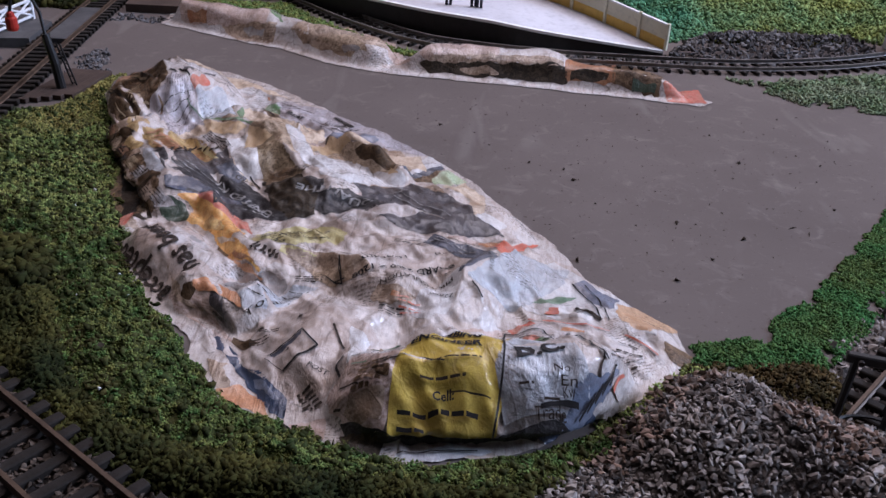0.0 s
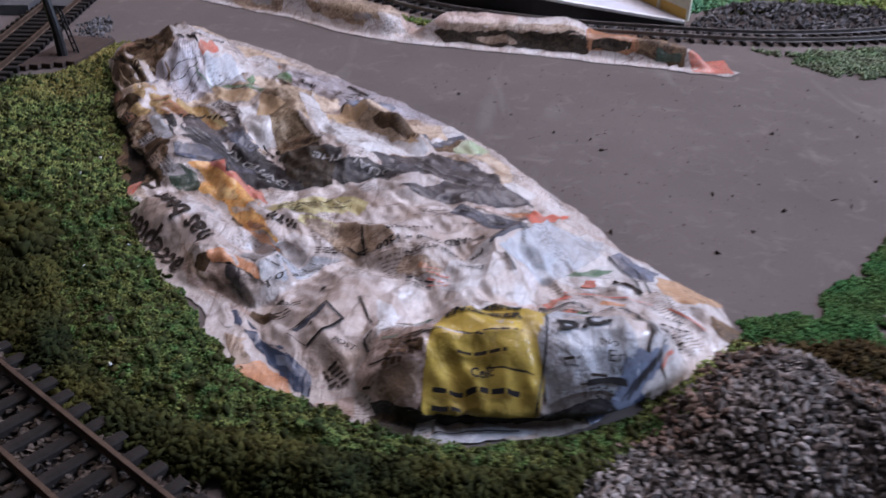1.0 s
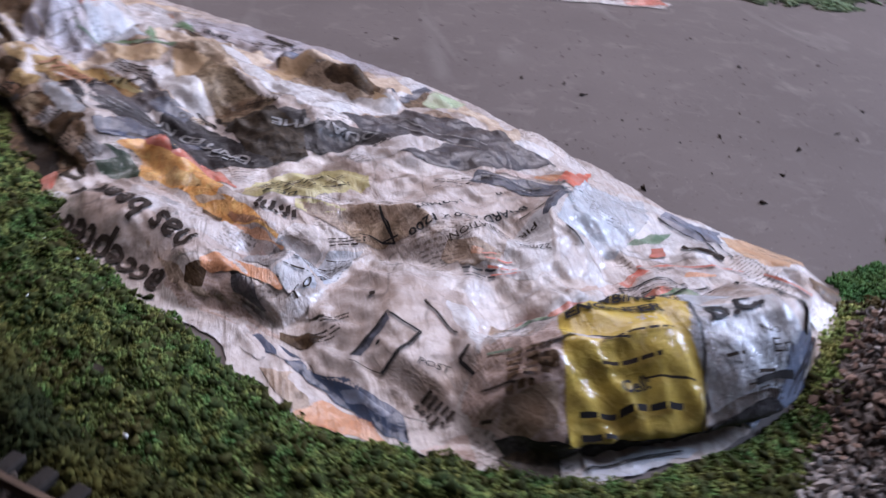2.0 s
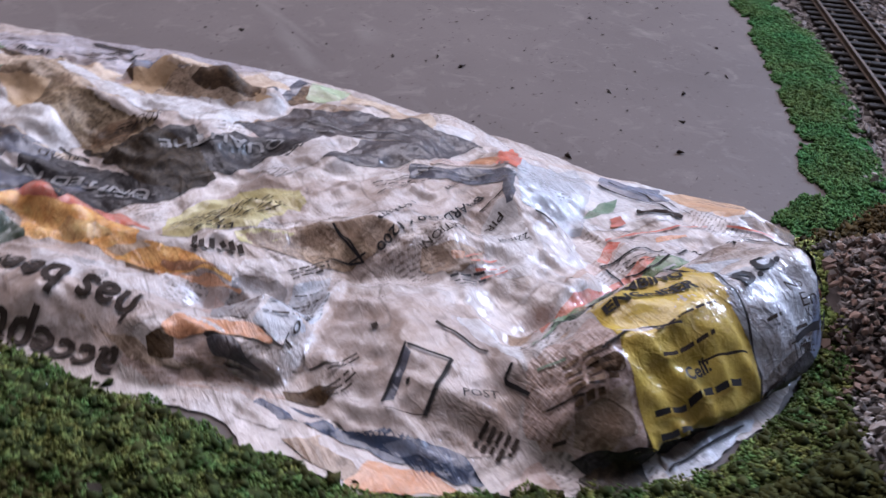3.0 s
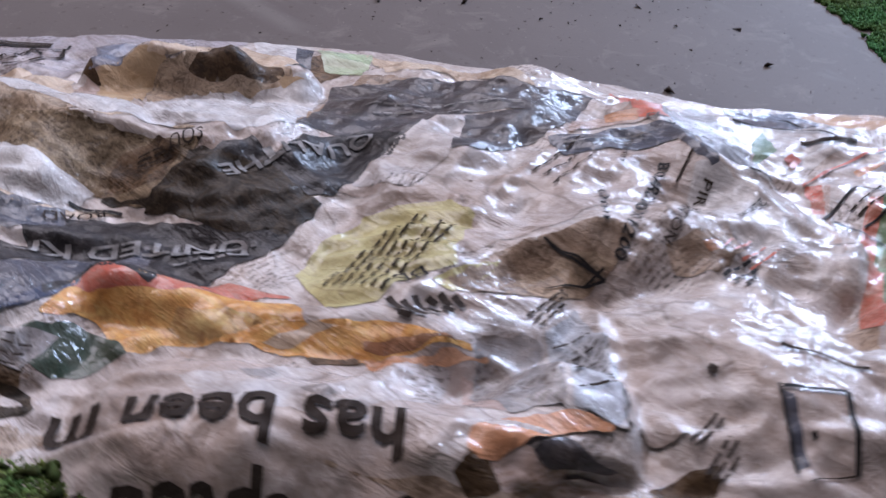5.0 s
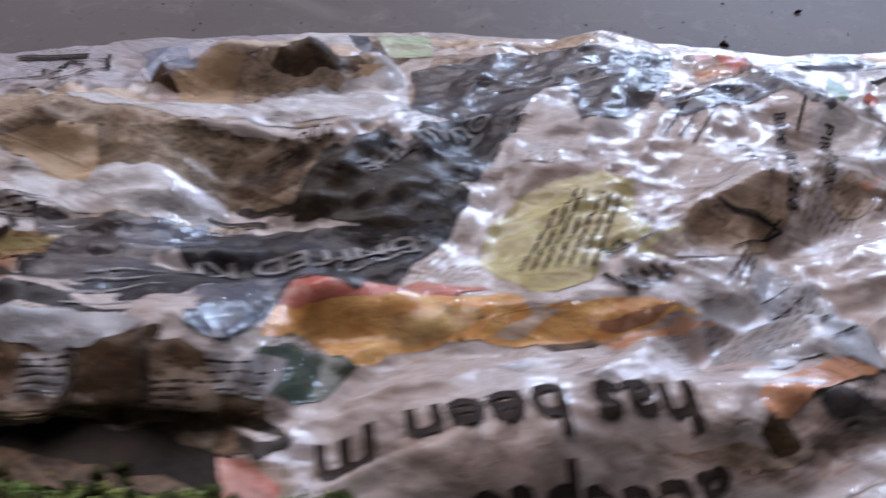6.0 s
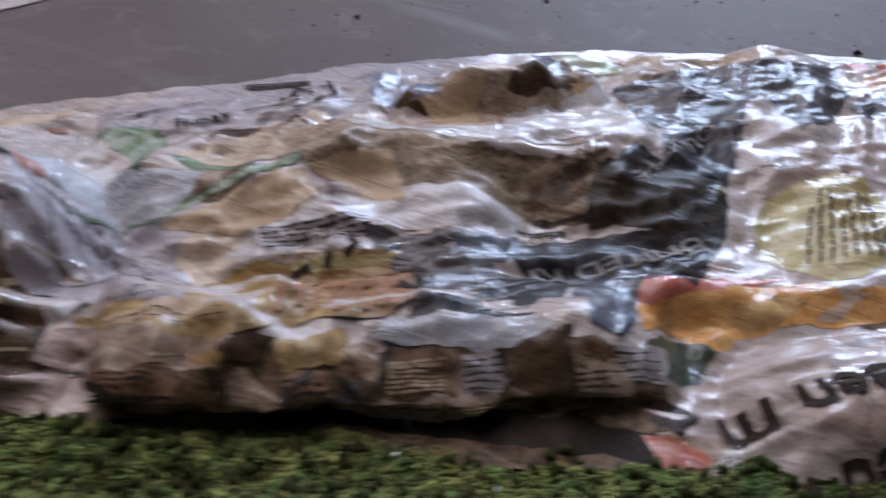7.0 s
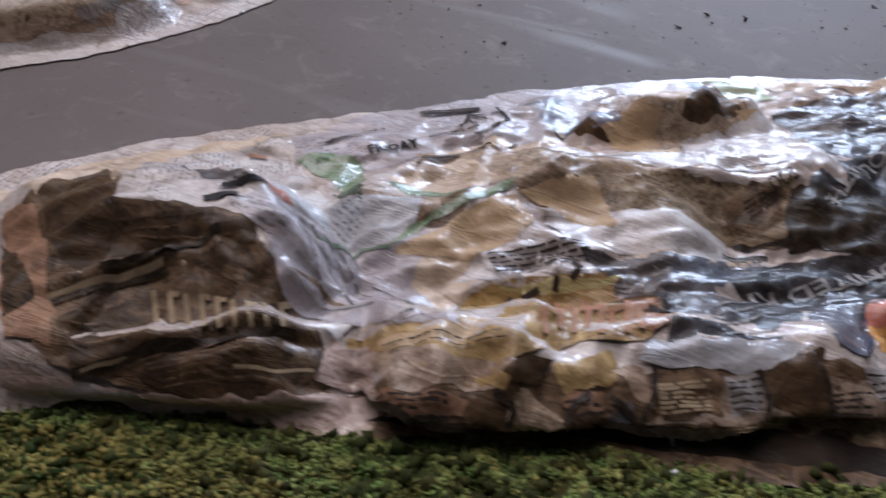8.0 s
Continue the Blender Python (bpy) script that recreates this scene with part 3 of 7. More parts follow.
def free_form(x, y):
    """The height of the crumpled sheet at a plan place."""
    x, y = np.asarray(x, float), np.asarray(y, float)
    wx, wy = x + .002 * lattice(x, y, .02, 3), y + .002 * lattice(x, y, .02, 4)
    total = np.zeros(x.shape)
    for ax, ay, bx, by, h, w in PILLOWS:
        ex, ey = bx - ax, by - ay
        s = np.clip(((wx - ax) * ex + (wy - ay) * ey) / (ex * ex + ey * ey), 0, 1)
        d = np.hypot(wx - ax - s * ex, wy - ay - s * ey) / w
        total += (h * np.clip(1 - d * d, 0, 1) ** 1.1) ** 3
    d = edge_distance(x, y, OUTLINE)
    mask = np.clip(d / .010, 0, 1)
    mask = mask * mask * (3 - 2 * mask)
    swell = sum(h * np.exp(-((x - cx) ** 2 + (y - cy) ** 2) / r ** 2) for cx, cy, r, h in SWELLS)
    sharp = np.zeros(x.shape)
    for ax, ay, bx, by, h, left, right in RIDGES:
        ex, ey = bx - ax, by - ay
        long = math.hypot(ex, ey)
        s = np.clip(((wx - ax) * ex + (wy - ay) * ey) / long ** 2, 0, 1)
        off = np.hypot(wx - ax - s * ex, wy - ay - s * ey) / np.where((wy - ay) * ex - (wx - ax) * ey > 0, left, right)
        tent = h * np.clip(1 - off, 0, 1) ** 1.3
        sharp = np.where(np.abs(tent) > np.abs(sharp), tent, sharp)
    z = np.maximum(total ** (1 / 3) + (swell + sharp) * mask, 0) * np.clip(d / .006, 0, 1) ** .6
    u, v = (-.6 * x + .8 * y), (.8 * x + .6 * y)
    bend = .004 * lattice(x, y, .03, 8)
    fold = 1 - 2.4 * np.abs(lattice(u * .45 + bend, v + bend, .013, 5))
    crease = 1 - 2.4 * np.abs(lattice(u * .35 - v * .2, v + .3 * bend, .0062, 6))
    cross = 1 - 2.4 * np.abs(lattice(u + .5 * v, v * .4 + bend, .012, 12))
    fine = 1 - 2.4 * np.abs(lattice(u * .6 + .4 * v, v - .2 * u, .0034, 19))
    ax, ay = x + .141, y - .463
    far, way = np.hypot(ax, ay), np.arctan2(ay, ax)
    pleat = 1 - 2.2 * np.abs(lattice(way * .019, far * .10 + .3, .006, 21))
    z = z + .0010 * pleat * np.clip((far - .007) / .008, 0, 1) * np.clip((.042 - far) / .015, 0, 1) * mask
    z = z + np.clip((undercut(x, y) - .006) / .004, 0, 1) * mask * (.0020 * lattice(x, y, .010, 27) + .0014 * lattice(x, y, .0046, 28))
    return np.maximum(z + .0005 + mask * (.0009 * fold + .0008 * crease + .0007 * cross + .0004 * fine), .0004)


STEP = .00078
GX, GY = np.arange(-.205, .105, STEP), np.arange(.175, .545, STEP)
TABLE = free_form(*np.meshgrid(GX, GY, indexing="ij"))


def hill_height(x, y):
    """The same form on the even grid that all the pasted paper shares."""
    i, j = (np.asarray(x, float) - GX[0]) / STEP, (np.asarray(y, float) - GY[0]) / STEP
    i, j = np.clip(i, 0, len(GX) - 1.001), np.clip(j, 0, len(GY) - 1.001)
    m, n = np.floor(i).astype(int), np.floor(j).astype(int)
    u, v = i - m, j - n
    return (TABLE[m, n] * (1 - u) + TABLE[m + 1, n] * u) * (1 - v) + (TABLE[m, n + 1] * (1 - u) + TABLE[m + 1, n + 1] * u) * v


def overhang(x, y, z, lift=0.0):
    """The steep flanks lean out over their drawn-in foot."""
    d = edge_distance(x, y, OUTLINE)
    gx = edge_distance(x + .001, y, OUTLINE) - edge_distance(x - .001, y, OUTLINE)
    gy = edge_distance(x, y + .001, OUTLINE) - edge_distance(x, y - .001, OUTLINE)
    size = np.hypot(gx, gy) + 1e-9
    k = np.clip((z - lift - .0022) / .0036, 0, 1)
    k = k * k * (3 - 2 * k)
    lean = undercut(x, y) * (.22 * k * np.clip(1 - d / .022, 0, 1) - .85 * (1 - k) * np.clip(2 - d / .010, 0, 1))
    lean = lean + (1.6 * lift + (.0007 if lift else 0)) * np.clip(undercut(x, y) / .002, 0, 1)
    return x - lean * gx / size, y - lean * gy / size
# ---- end of the form ----

# ---- room ----
X0, X1, Y0, Y1, Z0, Z1 = -2.0, 2.4, -2.0, 2.6, -.95, 1.75
tagged(part("floor", solid((((X0 + X1) / 2, (Y0 + Y1) / 2, Z0 - .05), (X1 - X0 + .4, Y1 - Y0 + .4, .1), 0, 0)), CARPET), "plain dark carpet floor of the layout room", "floor", kind="structure")
# opening for the unseen roof light, added to brighten the layout
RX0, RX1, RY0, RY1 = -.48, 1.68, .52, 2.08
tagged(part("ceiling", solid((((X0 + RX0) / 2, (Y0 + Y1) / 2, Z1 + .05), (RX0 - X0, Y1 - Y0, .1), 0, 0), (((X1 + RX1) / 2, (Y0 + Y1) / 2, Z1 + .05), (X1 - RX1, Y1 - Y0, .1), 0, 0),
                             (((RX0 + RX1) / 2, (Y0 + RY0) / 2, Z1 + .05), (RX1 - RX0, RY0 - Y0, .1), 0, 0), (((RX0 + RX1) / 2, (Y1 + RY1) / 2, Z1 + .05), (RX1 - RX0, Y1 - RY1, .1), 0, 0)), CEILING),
       "plain ceiling of the layout room round an added roof light", "ceiling", kind="structure")
H, MID = Z1 - Z0, (Z0 + Z1) / 2
for name, form in (("wall_west", ((X0 - .1, (Y0 + Y1) / 2, MID), (.2, Y1 - Y0, H), 0, 0)), ("wall_south", (((X0 + X1) / 2, Y0 - .1, MID), (X1 - X0, .2, H), 0, 0)),
                   ("wall_north", (((X0 + X1) / 2, Y1 + .1, MID), (X1 - X0, .2, H), 0, 0))):
    tagged(part(name, solid(form), PLASTER), "plain plastered room wall", "wall", kind="structure")
WY0, WY1, WZ0, WZ1 = .06, 1.18, .86, 1.69
tagged(part("wall_east", solid(((X1 + .1, (Y0 + WY0) / 2, MID), (.2, WY0 - Y0, H), 0, 0), ((X1 + .1, (Y1 + WY1) / 2, MID), (.2, Y1 - WY1, H), 0, 0),
                               ((X1 + .1, (WY0 + WY1) / 2, (Z0 + WZ0) / 2), (.2, WY1 - WY0, WZ0 - Z0), 0, 0),
                               ((X1 + .1, (WY0 + WY1) / 2, (Z1 + WZ1) / 2), (.2, WY1 - WY0, Z1 - WZ1), 0, 0)), PLASTER), "plain plastered room wall with a window", "wall", kind="structure")
window = empty("window_1", "white framed window in the plastered wall", "window", kind="structure", at=(0, 0, 0))
part("window_frame", solid(((X1 + .1, (WY0 + WY1) / 2, WZ0 + .02), (.06, WY1 - WY0, .04), 0, .004), ((X1 + .1, (WY0 + WY1) / 2, WZ1 - .02), (.06, WY1 - WY0, .04), 0, .004),
                           ((X1 + .1, WY0 + .02, (WZ0 + WZ1) / 2), (.06, .04, WZ1 - WZ0 - .08), 0, .004), ((X1 + .1, WY1 - .02, (WZ0 + WZ1) / 2), (.06, .04, WZ1 - WZ0 - .08), 0, .004)), GATE, window)
pane = part("pane", solid(((X1 + .1, (WY0 + WY1) / 2, (WZ0 + WZ1) / 2), (.004, WY1 - WY0 - .08, WZ1 - WZ0 - .08), 0, 0)), GLASS, window)
pane.visible_shadow = False
added_roof_light = empty("window_2", "unseen white framed roof light added to fill the room", "window", kind="structure")
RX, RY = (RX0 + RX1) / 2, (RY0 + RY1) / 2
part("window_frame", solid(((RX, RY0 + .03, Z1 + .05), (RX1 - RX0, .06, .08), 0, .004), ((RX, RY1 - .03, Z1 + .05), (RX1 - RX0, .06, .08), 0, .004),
                           ((RX0 + .03, RY, Z1 + .05), (.06, RY1 - RY0 - .12, .08), 0, .004), ((RX1 - .03, RY, Z1 + .05), (.06, RY1 - RY0 - .12, .08), 0, .004)), GATE, added_roof_light)
pane = part("pane", solid(((RX, RY, Z1 + .06), (RX1 - RX0 - .12, RY1 - RY0 - .12, .004), 0, 0)), GLASS, added_roof_light)
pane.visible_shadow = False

# ---- baseboard ----
tagged(part("baseboard", solid(((.1, .5, -.0105), (1.7, 1.7, .021), 0, .001)), BOARD), "flat brown-painted board carrying the model railway", "baseboard", kind="structure")
trestle = empty("trestle_frame", "pine timber frame under the board", "frame")
for x in (-.65, .85):
    for y in (-.25, 1.25):
        part("leg", solid(((x, y, (Z0 - .021) / 2), (.05, .05, -.021 - Z0), 0, .002)), TIMBER, trestle)

# ---- paper hill ----
hill = empty("papier_mache_hill", "hill of crumpled newspaper scraps under glossy glue", "model hill", at=(0, 0, 0))


def margin(x, y):
    """How far the torn edge of the whole sheet strays from its plan."""
    return .0003 - .0017 * lattice(x, y, .013, 9) - .0006 * lattice(x, y, .0042, 10) - .0003 * lattice(x, y, .0021, 11)


def pasted(outline, height, step, tear):
    """Grid points and cells of a sheet with that plan, drawn in to its torn edge."""
    xs, ys = [q[0] for q in outline], [q[1] for q in outline]
    lo, hi = (math.floor((min(q) - .002 - g) / step) for q, g in ((xs, GX[0]), (ys, GY[0]))), (math.ceil((max(q) + .002 - g) / step) for q, g in ((xs, GX[0]), (ys, GY[0])))
    (i0, j0), (i1, j1) = lo, hi
    x, y = np.meshgrid(GX[0] + step * np.arange(i0, i1 + 1), GY[0] + step * np.arange(j0, j1 + 1), indexing="ij")
    torn = lambda px, py: edge_distance(px, py, outline) + tear(px, py)
    if outline is not OUTLINE and height is hill_height:
        torn = lambda px, py: np.minimum(edge_distance(px, py, outline) + tear(px, py), edge_distance(px, py, OUTLINE) + margin(px, py))
    d = torn(x, y)
    inside = d > 0
    n = np.arange(x.size).reshape(x.shape)
    cells = inside[:-1, :-1] | inside[1:, :-1] | inside[1:, 1:] | inside[:-1, 1:]
    faces = np.stack([n[:-1, :-1][cells], n[1:, :-1][cells], n[1:, 1:][cells], n[:-1, 1:][cells]], 1)
    for _ in range(3):
        d = torn(x, y)
        gx, gy = (torn(x + .0003, y) - torn(x - .0003, y)) / .0006, (torn(x, y + .0003) - torn(x, y - .0003)) / .0006
        g = np.clip(gx * gx + gy * gy, .2, 9)
        move = np.clip(np.where(d < 0, -d, 0) / g, 0, step)
        x, y = np.where(inside, x, x + move * gx), np.where(inside, y, y + move * gy)
    used, back = np.unique(faces, return_inverse=True)
    x, y, back = x.ravel()[used], y.ravel()[used], back.reshape(faces.shape)
    return x, y, height(x, y), back


def base_layer(name, outline, height, step, material, parent, label):
    """A sheet over the whole form, with a torn edge."""
    x, y, z, faces = pasted(outline, height, step, margin)
    uv = np.stack([x, y], 1)
    if height is hill_height:
        x, y = overhang(x, y, z)
    return part(name, mesh_of(name, np.stack([x, y, z], 1), faces, uv=uv), material, parent, label)


base_layer("base_layer", OUTLINE, hill_height, STEP, NEWS, hill, "grey newsprint layer with small print")
LAYER = [0]


def scrap(corners, material, label="", lift=None, torn=.0010, parent=None, height=hill_height, name="paper_scrap"):
    """A torn piece of paper pasted flat on the form. corners: plan places in order; the print runs along the first edge."""
    LAYER[0] += 1
    seed = 20 + LAYER[0]
    lift = .00005 + .15 * (lift if lift is not None else .0003) + .0000002 * LAYER[0]
    tear = lambda px, py: torn * (.9 * lattice(px, py, .011, seed) + .6 * lattice(px, py, .0040, seed + 1) + .35 * lattice(px, py, .0019, seed + 5))
    ring = [tuple(q) for q in corners]
    x, y, z, faces = pasted(ring, height, STEP if height is hill_height else .0012, tear)
    way = np.array(ring[1]) - np.array(ring[0])
    way /= np.linalg.norm(way)
    px, py = x - ring[0][0], y - ring[0][1]
    uv = np.stack([px * way[0] + py * way[1], py * way[0] - px * way[1]], 1)
    z = z + lift
    if height is hill_height:
        x, y = overhang(x, y, z, lift)
    return part(name, mesh_of(name, np.stack([x, y, z], 1), faces, uv=uv), material, parent or hill, label)


def finely(verts, tris, most=.0009):
    """Splits triangles until no edge is longer than that."""
    verts, out, todo, made = [tuple(v) for v in verts], [], [tuple(t) for t in tris], {}
    while todo:
        a, b, c = todo.pop()
        sides = sorted(((math.dist(verts[i], verts[j]), i, j, k) for i, j, k in ((a, b, c), (b, c, a), (c, a, b))), reverse=True)
        d, i, j, k = sides[0]
        if d < most:
            out.append((a, b, c))
            continue
        key = (min(i, j), max(i, j))
        if key not in made:
            made[key] = len(verts)
            verts.append(tuple((p + q) / 2 for p, q in zip(verts[i], verts[j])))
        h = made[key]
        todo += [(i, h, k), (h, j, k)]
    return np.array(verts), np.array(out)


def lettering(text, start, end, size, material, parent, lift=.0006, name="printed_words", label="", height=hill_height, bold=.0):
    """Words printed on the paper, from one plan place to another along their foot line."""
    curve = bpy.data.curves.new("words", "FONT")
    curve.body, curve.size, curve.resolution_u, curve.offset = text, size, 2, bold * size
    ob = new("words", curve)
    me = bpy.data.meshes.new_from_object(ob.evaluated_get(bpy.context.evaluated_depsgraph_get()))
    me.calc_loop_triangles()
    v = np.array([q.co[:2] for q in me.vertices])
    tris = [tuple(q.vertices) for q in me.loop_triangles]
    bpy.data.objects.remove(ob)
    bpy.data.curves.remove(curve)
    bpy.data.meshes.remove(me)
    v, tris = finely(v, tris)
    a, b = np.array(start), np.array(end)
    way = (b - a) / np.linalg.norm(b - a)
    v[:, 0] = (v[:, 0] - v[:, 0].min()) / np.ptp(v[:, 0]) * np.linalg.norm(b - a)
    plan = a + v[:, :1] * way + v[:, 1:] * np.array((-way[1], way[0]))
    z = height(plan[:, 0], plan[:, 1]) + lift
    if height is hill_height:
        plan = np.stack(overhang(plan[:, 0], plan[:, 1], z, lift), -1)
    return part(name, mesh_of(name, np.column_stack([plan, z]), tris), material, parent, label)


def stroke(points, width, material, parent, lift=.0006, name="print_or_crease_line", label="", height=hill_height):
    """A printed line or bar along plan places; some strokes paint crease shade instead."""
    p = np.array(points, float)
    run = np.r_[0, np.cumsum(np.linalg.norm(np.diff(p, axis=0), axis=1))]
    at = np.linspace(0, run[-1], max(3, int(run[-1] / .0009)))
    q = np.stack([np.interp(at, run, p[:, n]) for n in (0, 1)], 1)
    d = np.gradient(q, axis=0)
    d /= np.linalg.norm(d, axis=1)[:, None] + 1e-12
    side = np.stack([-d[:, 1], d[:, 0]], 1) * width / 2
    cols = max(2, int(width / .0009) + 1)
    rows = np.stack([q + s * side for s in np.linspace(-1, 1, cols)], 1)
    z = height(rows[..., 0], rows[..., 1]) + lift
    if height is hill_height:
        rows = np.stack(overhang(rows[..., 0], rows[..., 1], z, lift), -1)
    n = np.arange(rows.shape[0] * cols).reshape(-1, cols)
    faces = np.stack([n[:-1, :-1], n[1:, :-1], n[1:, 1:], n[:-1, 1:]], -1).reshape(-1, 4)[:, ::-1]
    return part(name, mesh_of(name, np.concatenate([rows, z[..., None]], -1).reshape(-1, 3), faces), material, parent, label)


def small_print(corners, rows, material, parent, thick=.00055, fill=.9, seed=1, lift=.0006):
    """Lines of print too small to read, as word-long bars between four plan places."""
    c, rng = np.array(corners, float), random.Random(seed)
    verts, faces, runs = [], [], []
    for r in range(rows):
        v = (r + .5) / rows
        a, b = c[0] * (1 - v) + c[3] * v, c[1] * (1 - v) + c[2] * v
        length, at = np.linalg.norm(b - a), 0.0
        way = (b - a) / length
        stop = length * (1 if rng.random() < .75 else rng.uniform(.5, .9)) * fill
        while at < stop:
            word = rng.uniform(.0012, .0042)
            runs.append((a + way * at, a + way * min(at + word, stop), np.array((-way[1], way[0])) * thick * rng.uniform(.7, 1.1)))
            at += word + .0006
    for a, b, side in runs:
        n = max(2, int(np.linalg.norm(b - a) / .0012) + 1)
        for k in range(n):
            p = a + (b - a) * k / (n - 1)
            if k:
                m = len(verts)
                faces.append((m - 2, m, m + 1, m - 1))
            verts += [p, p + side]
    p = np.array(verts)
    z = hill_height(p[:, 0], p[:, 1]) + lift
    p = np.stack(overhang(p[:, 0], p[:, 1], z, lift), -1)
    return part("small_print", mesh_of("small_print", np.column_stack([p, z]), faces), material, parent)


# unremarkable scraps underneath, all over the hill and along its torn edge
rng = np.random.RandomState(11)
PLAIN = [NEWS, HEAD, NEWS, NEWS_PALE, NEWS_PINK, NEWS_BROWN, NEWS_MOTTLED, NEWS_MOTTLED, HEAD]
for k in range(90):
    x, y = rng.uniform(-.19, .09), rng.uniform(.19, .53)
    if edge_distance(np.array([x]), np.array([y]), OUTLINE)[0] < .008:
        continue
    a, wide, tall = rng.uniform(-1.2, .4), rng.uniform(.018, .040), rng.uniform(.010, .020)
    e, f = np.array((math.cos(a), math.sin(a))) * wide / 2, np.array((-math.sin(a), math.cos(a))) * tall / 2
    o = np.array((x, y))
    ring = [o - e - f, o + e - f * rng.uniform(.7, 1.1), o + e + f, o - e * rng.uniform(.8, 1.1) + f]
    if min(edge_distance(np.array([q[0]]), np.array([q[1]]), OUTLINE)[0] for q in ring) < -.002:
        continue
    scrap(ring, PLAIN[rng.randint(len(PLAIN))], lift=.00015 + .0002 * rng.rand())
# the large near bump with its advertisements
scrap([(-.0195, .2239), (-.0031, .2260), (-.0051, .2101), (-.0075, .1998), (-.0187, .2026), (-.0261, .2126)], NEWS_PINK, "pinkish newsprint with faint brown print", lift=.00040)
scrap([(-.0183, .2087), (-.0087, .2070), (-.0078, .2019), (-.0155, .2025), (-.0199, .2060)], NEWS_MOTTLED, "brown-pink picture on the near bump", lift=.00060)
small_print([(-.0159, .2176), (-.0068, .2145), (-.0082, .2069), (-.0184, .2081)], 5, NEWS_BROWN, hill, .0010, seed=85)
yellow = scrap([(-.0015, .2292), (.0282, .2316), (.0220, .2131), (.0242, .2063), (.0225, .2012), (.0166, .1984), (-.0064, .1992), (-.0061, .2066), (-.0052, .2140)], YELLOW, "yellow printed advertisement panel", lift=.00080, torn=.00040)
lettering("PLUMBING", (.00079, .2298), (.0183, .2229), .0038, INK, yellow, bold=.0400)
lettering("ENGINEER", (-.0019, .2223), (.0184, .2194), .0032, INK, yellow, bold=.0400)
small_print([(.0025, .2156), (.0198, .2157), (.0198, .2136), (.0027, .2125)], 1, INK_BROWN, yellow, .00060, seed=50)
small_print([(.0012, .2105), (.0154, .2104), (.0155, .2092), (.0013, .2096)], 1, INK_BROWN, yellow, .00060, seed=53)
lettering("Cell:", (.0050, .2060), (.0110, .2062), .0030, INK, yellow, bold=.0300)
small_print([(-.0035, .2029), (.0198, .2027), (.0197, .2038), (-.0036, .2042)], 1, INK, yellow, .00090, seed=51)
small_print([(-.0036, .2002), (.0106, .1998), (.0105, .2009), (-.0037, .2014)], 1, INK, yellow, .00090, seed=52)
# dark wrinkle across the bump, its shade painted on as a stroke
stroke([(-.0091, .2145), (.0011, .2164), (.0079, .2133)], .00050, INK, hill)
stroke([(.0095, .2079), (.0206, .2067)], .00030, INK_BROWN, hill)
advert = scrap([(.0282, .2312), (.0436, .2224), (.0467, .2163), (.0489, .2107), (.0416, .2065), (.0251, .2035), (.0242, .2063), (.0220, .2131)], DC, "cool white printed advertisement panel", lift=.00080, torn=.00040)
lettering("D.C.", (.0281, .2162), (.0413, .2200), .0056, INK, advert, bold=.0500)
lettering("No", (.0377, .2131), (.0422, .2134), .0030, INK_BROWN, advert)
lettering("En", (.0394, .2103), (.0439, .2104), .0030, INK_BROWN, advert)
lettering("Kw", (.0401, .2083), (.0435, .2090), .0026, INK_BROWN, advert)
lettering("Trade", (.0330, .2042), (.0412, .2055), .0028, INK_BROWN, advert)
small_print([(.0282, .2091), (.0367, .2095), (.0366, .2103), (.0282, .2099)], 1, INK_BROWN, advert, .00060, seed=54)
small_print([(.0351, .2070), (.0400, .2076), (.0399, .2083), (.0351, .2076)], 1, INK_BROWN, advert, .00060, seed=55)
stroke([(.0281, .2574), (.0237, .2112), (.0222, .2034), (.0215, .2008)], .00060, INK, advert)
stroke([(.0281, .2574), (.0404, .2557), (.0491, .2309), (.0535, .2198)], .00060, INK, advert)
stroke([(.0344, .2063), (.0446, .2087)], .00080, INK, advert)
stroke([(.0504, .2258), (.0538, .2193)], .0011, INK, advert)
scrap([(.0600, .2493), (.0681, .2540), (.0779, .2499), (.0817, .2444), (.0709, .2337), (.0591, .2189), (.0525, .2163)], NEWS_PALE, "pale print with rows of small figures", lift=.00060)
scrap([(.0440, .2100), (.0554, .2194), (.0636, .2281), (.0532, .2130), (.0447, .2056), (.0404, .2048)], BLUE, "blue ruled print over the end of the bump", lift=.00080)
stroke([(.0448, .2070), (.0486, .2112)], .00030, INK, hill)
stroke([(.0471, .2090), (.0510, .2134)], .00030, INK, hill)
stroke([(.0494, .2111), (.0534, .2159)], .00030, INK, hill)
stroke([(.0518, .2134), (.0561, .2192)], .00030, INK, hill)
stroke([(.0543, .2161), (.0592, .2239)], .00030, INK, hill)
small_print([(.0651, .2519), (.0742, .2450), (.0694, .2360), (.0564, .2214)], 6, INK_BROWN, hill, .00070, seed=56)
stroke([(.0671, .2533), (.0727, .2482), (.0768, .2443)], .00060, INK_RED, hill)
stroke([(.0558, .2166), (.0622, .2251)], .00050, INK_RED, hill)
scrap([(.0363, .2002), (.0430, .2051), (.0488, .2092), (.0536, .2130), (.0484, .2074), (.0407, .2006)], NAVY, "dark blue print at the foot", lift=.00060)
# black band carries both print and the painted shade of the undercut
scrap([(-.0209, .2052), (-.0044, .1992), (.0206, .2004), (.0412, .2057), (.0430, .2051), (.0363, .2000), (.0114, .1970), (-.0058, .1973), (-.0177, .1986)], DARK, "black print and painted shade under the bulge", lift=.0010, torn=.00060)
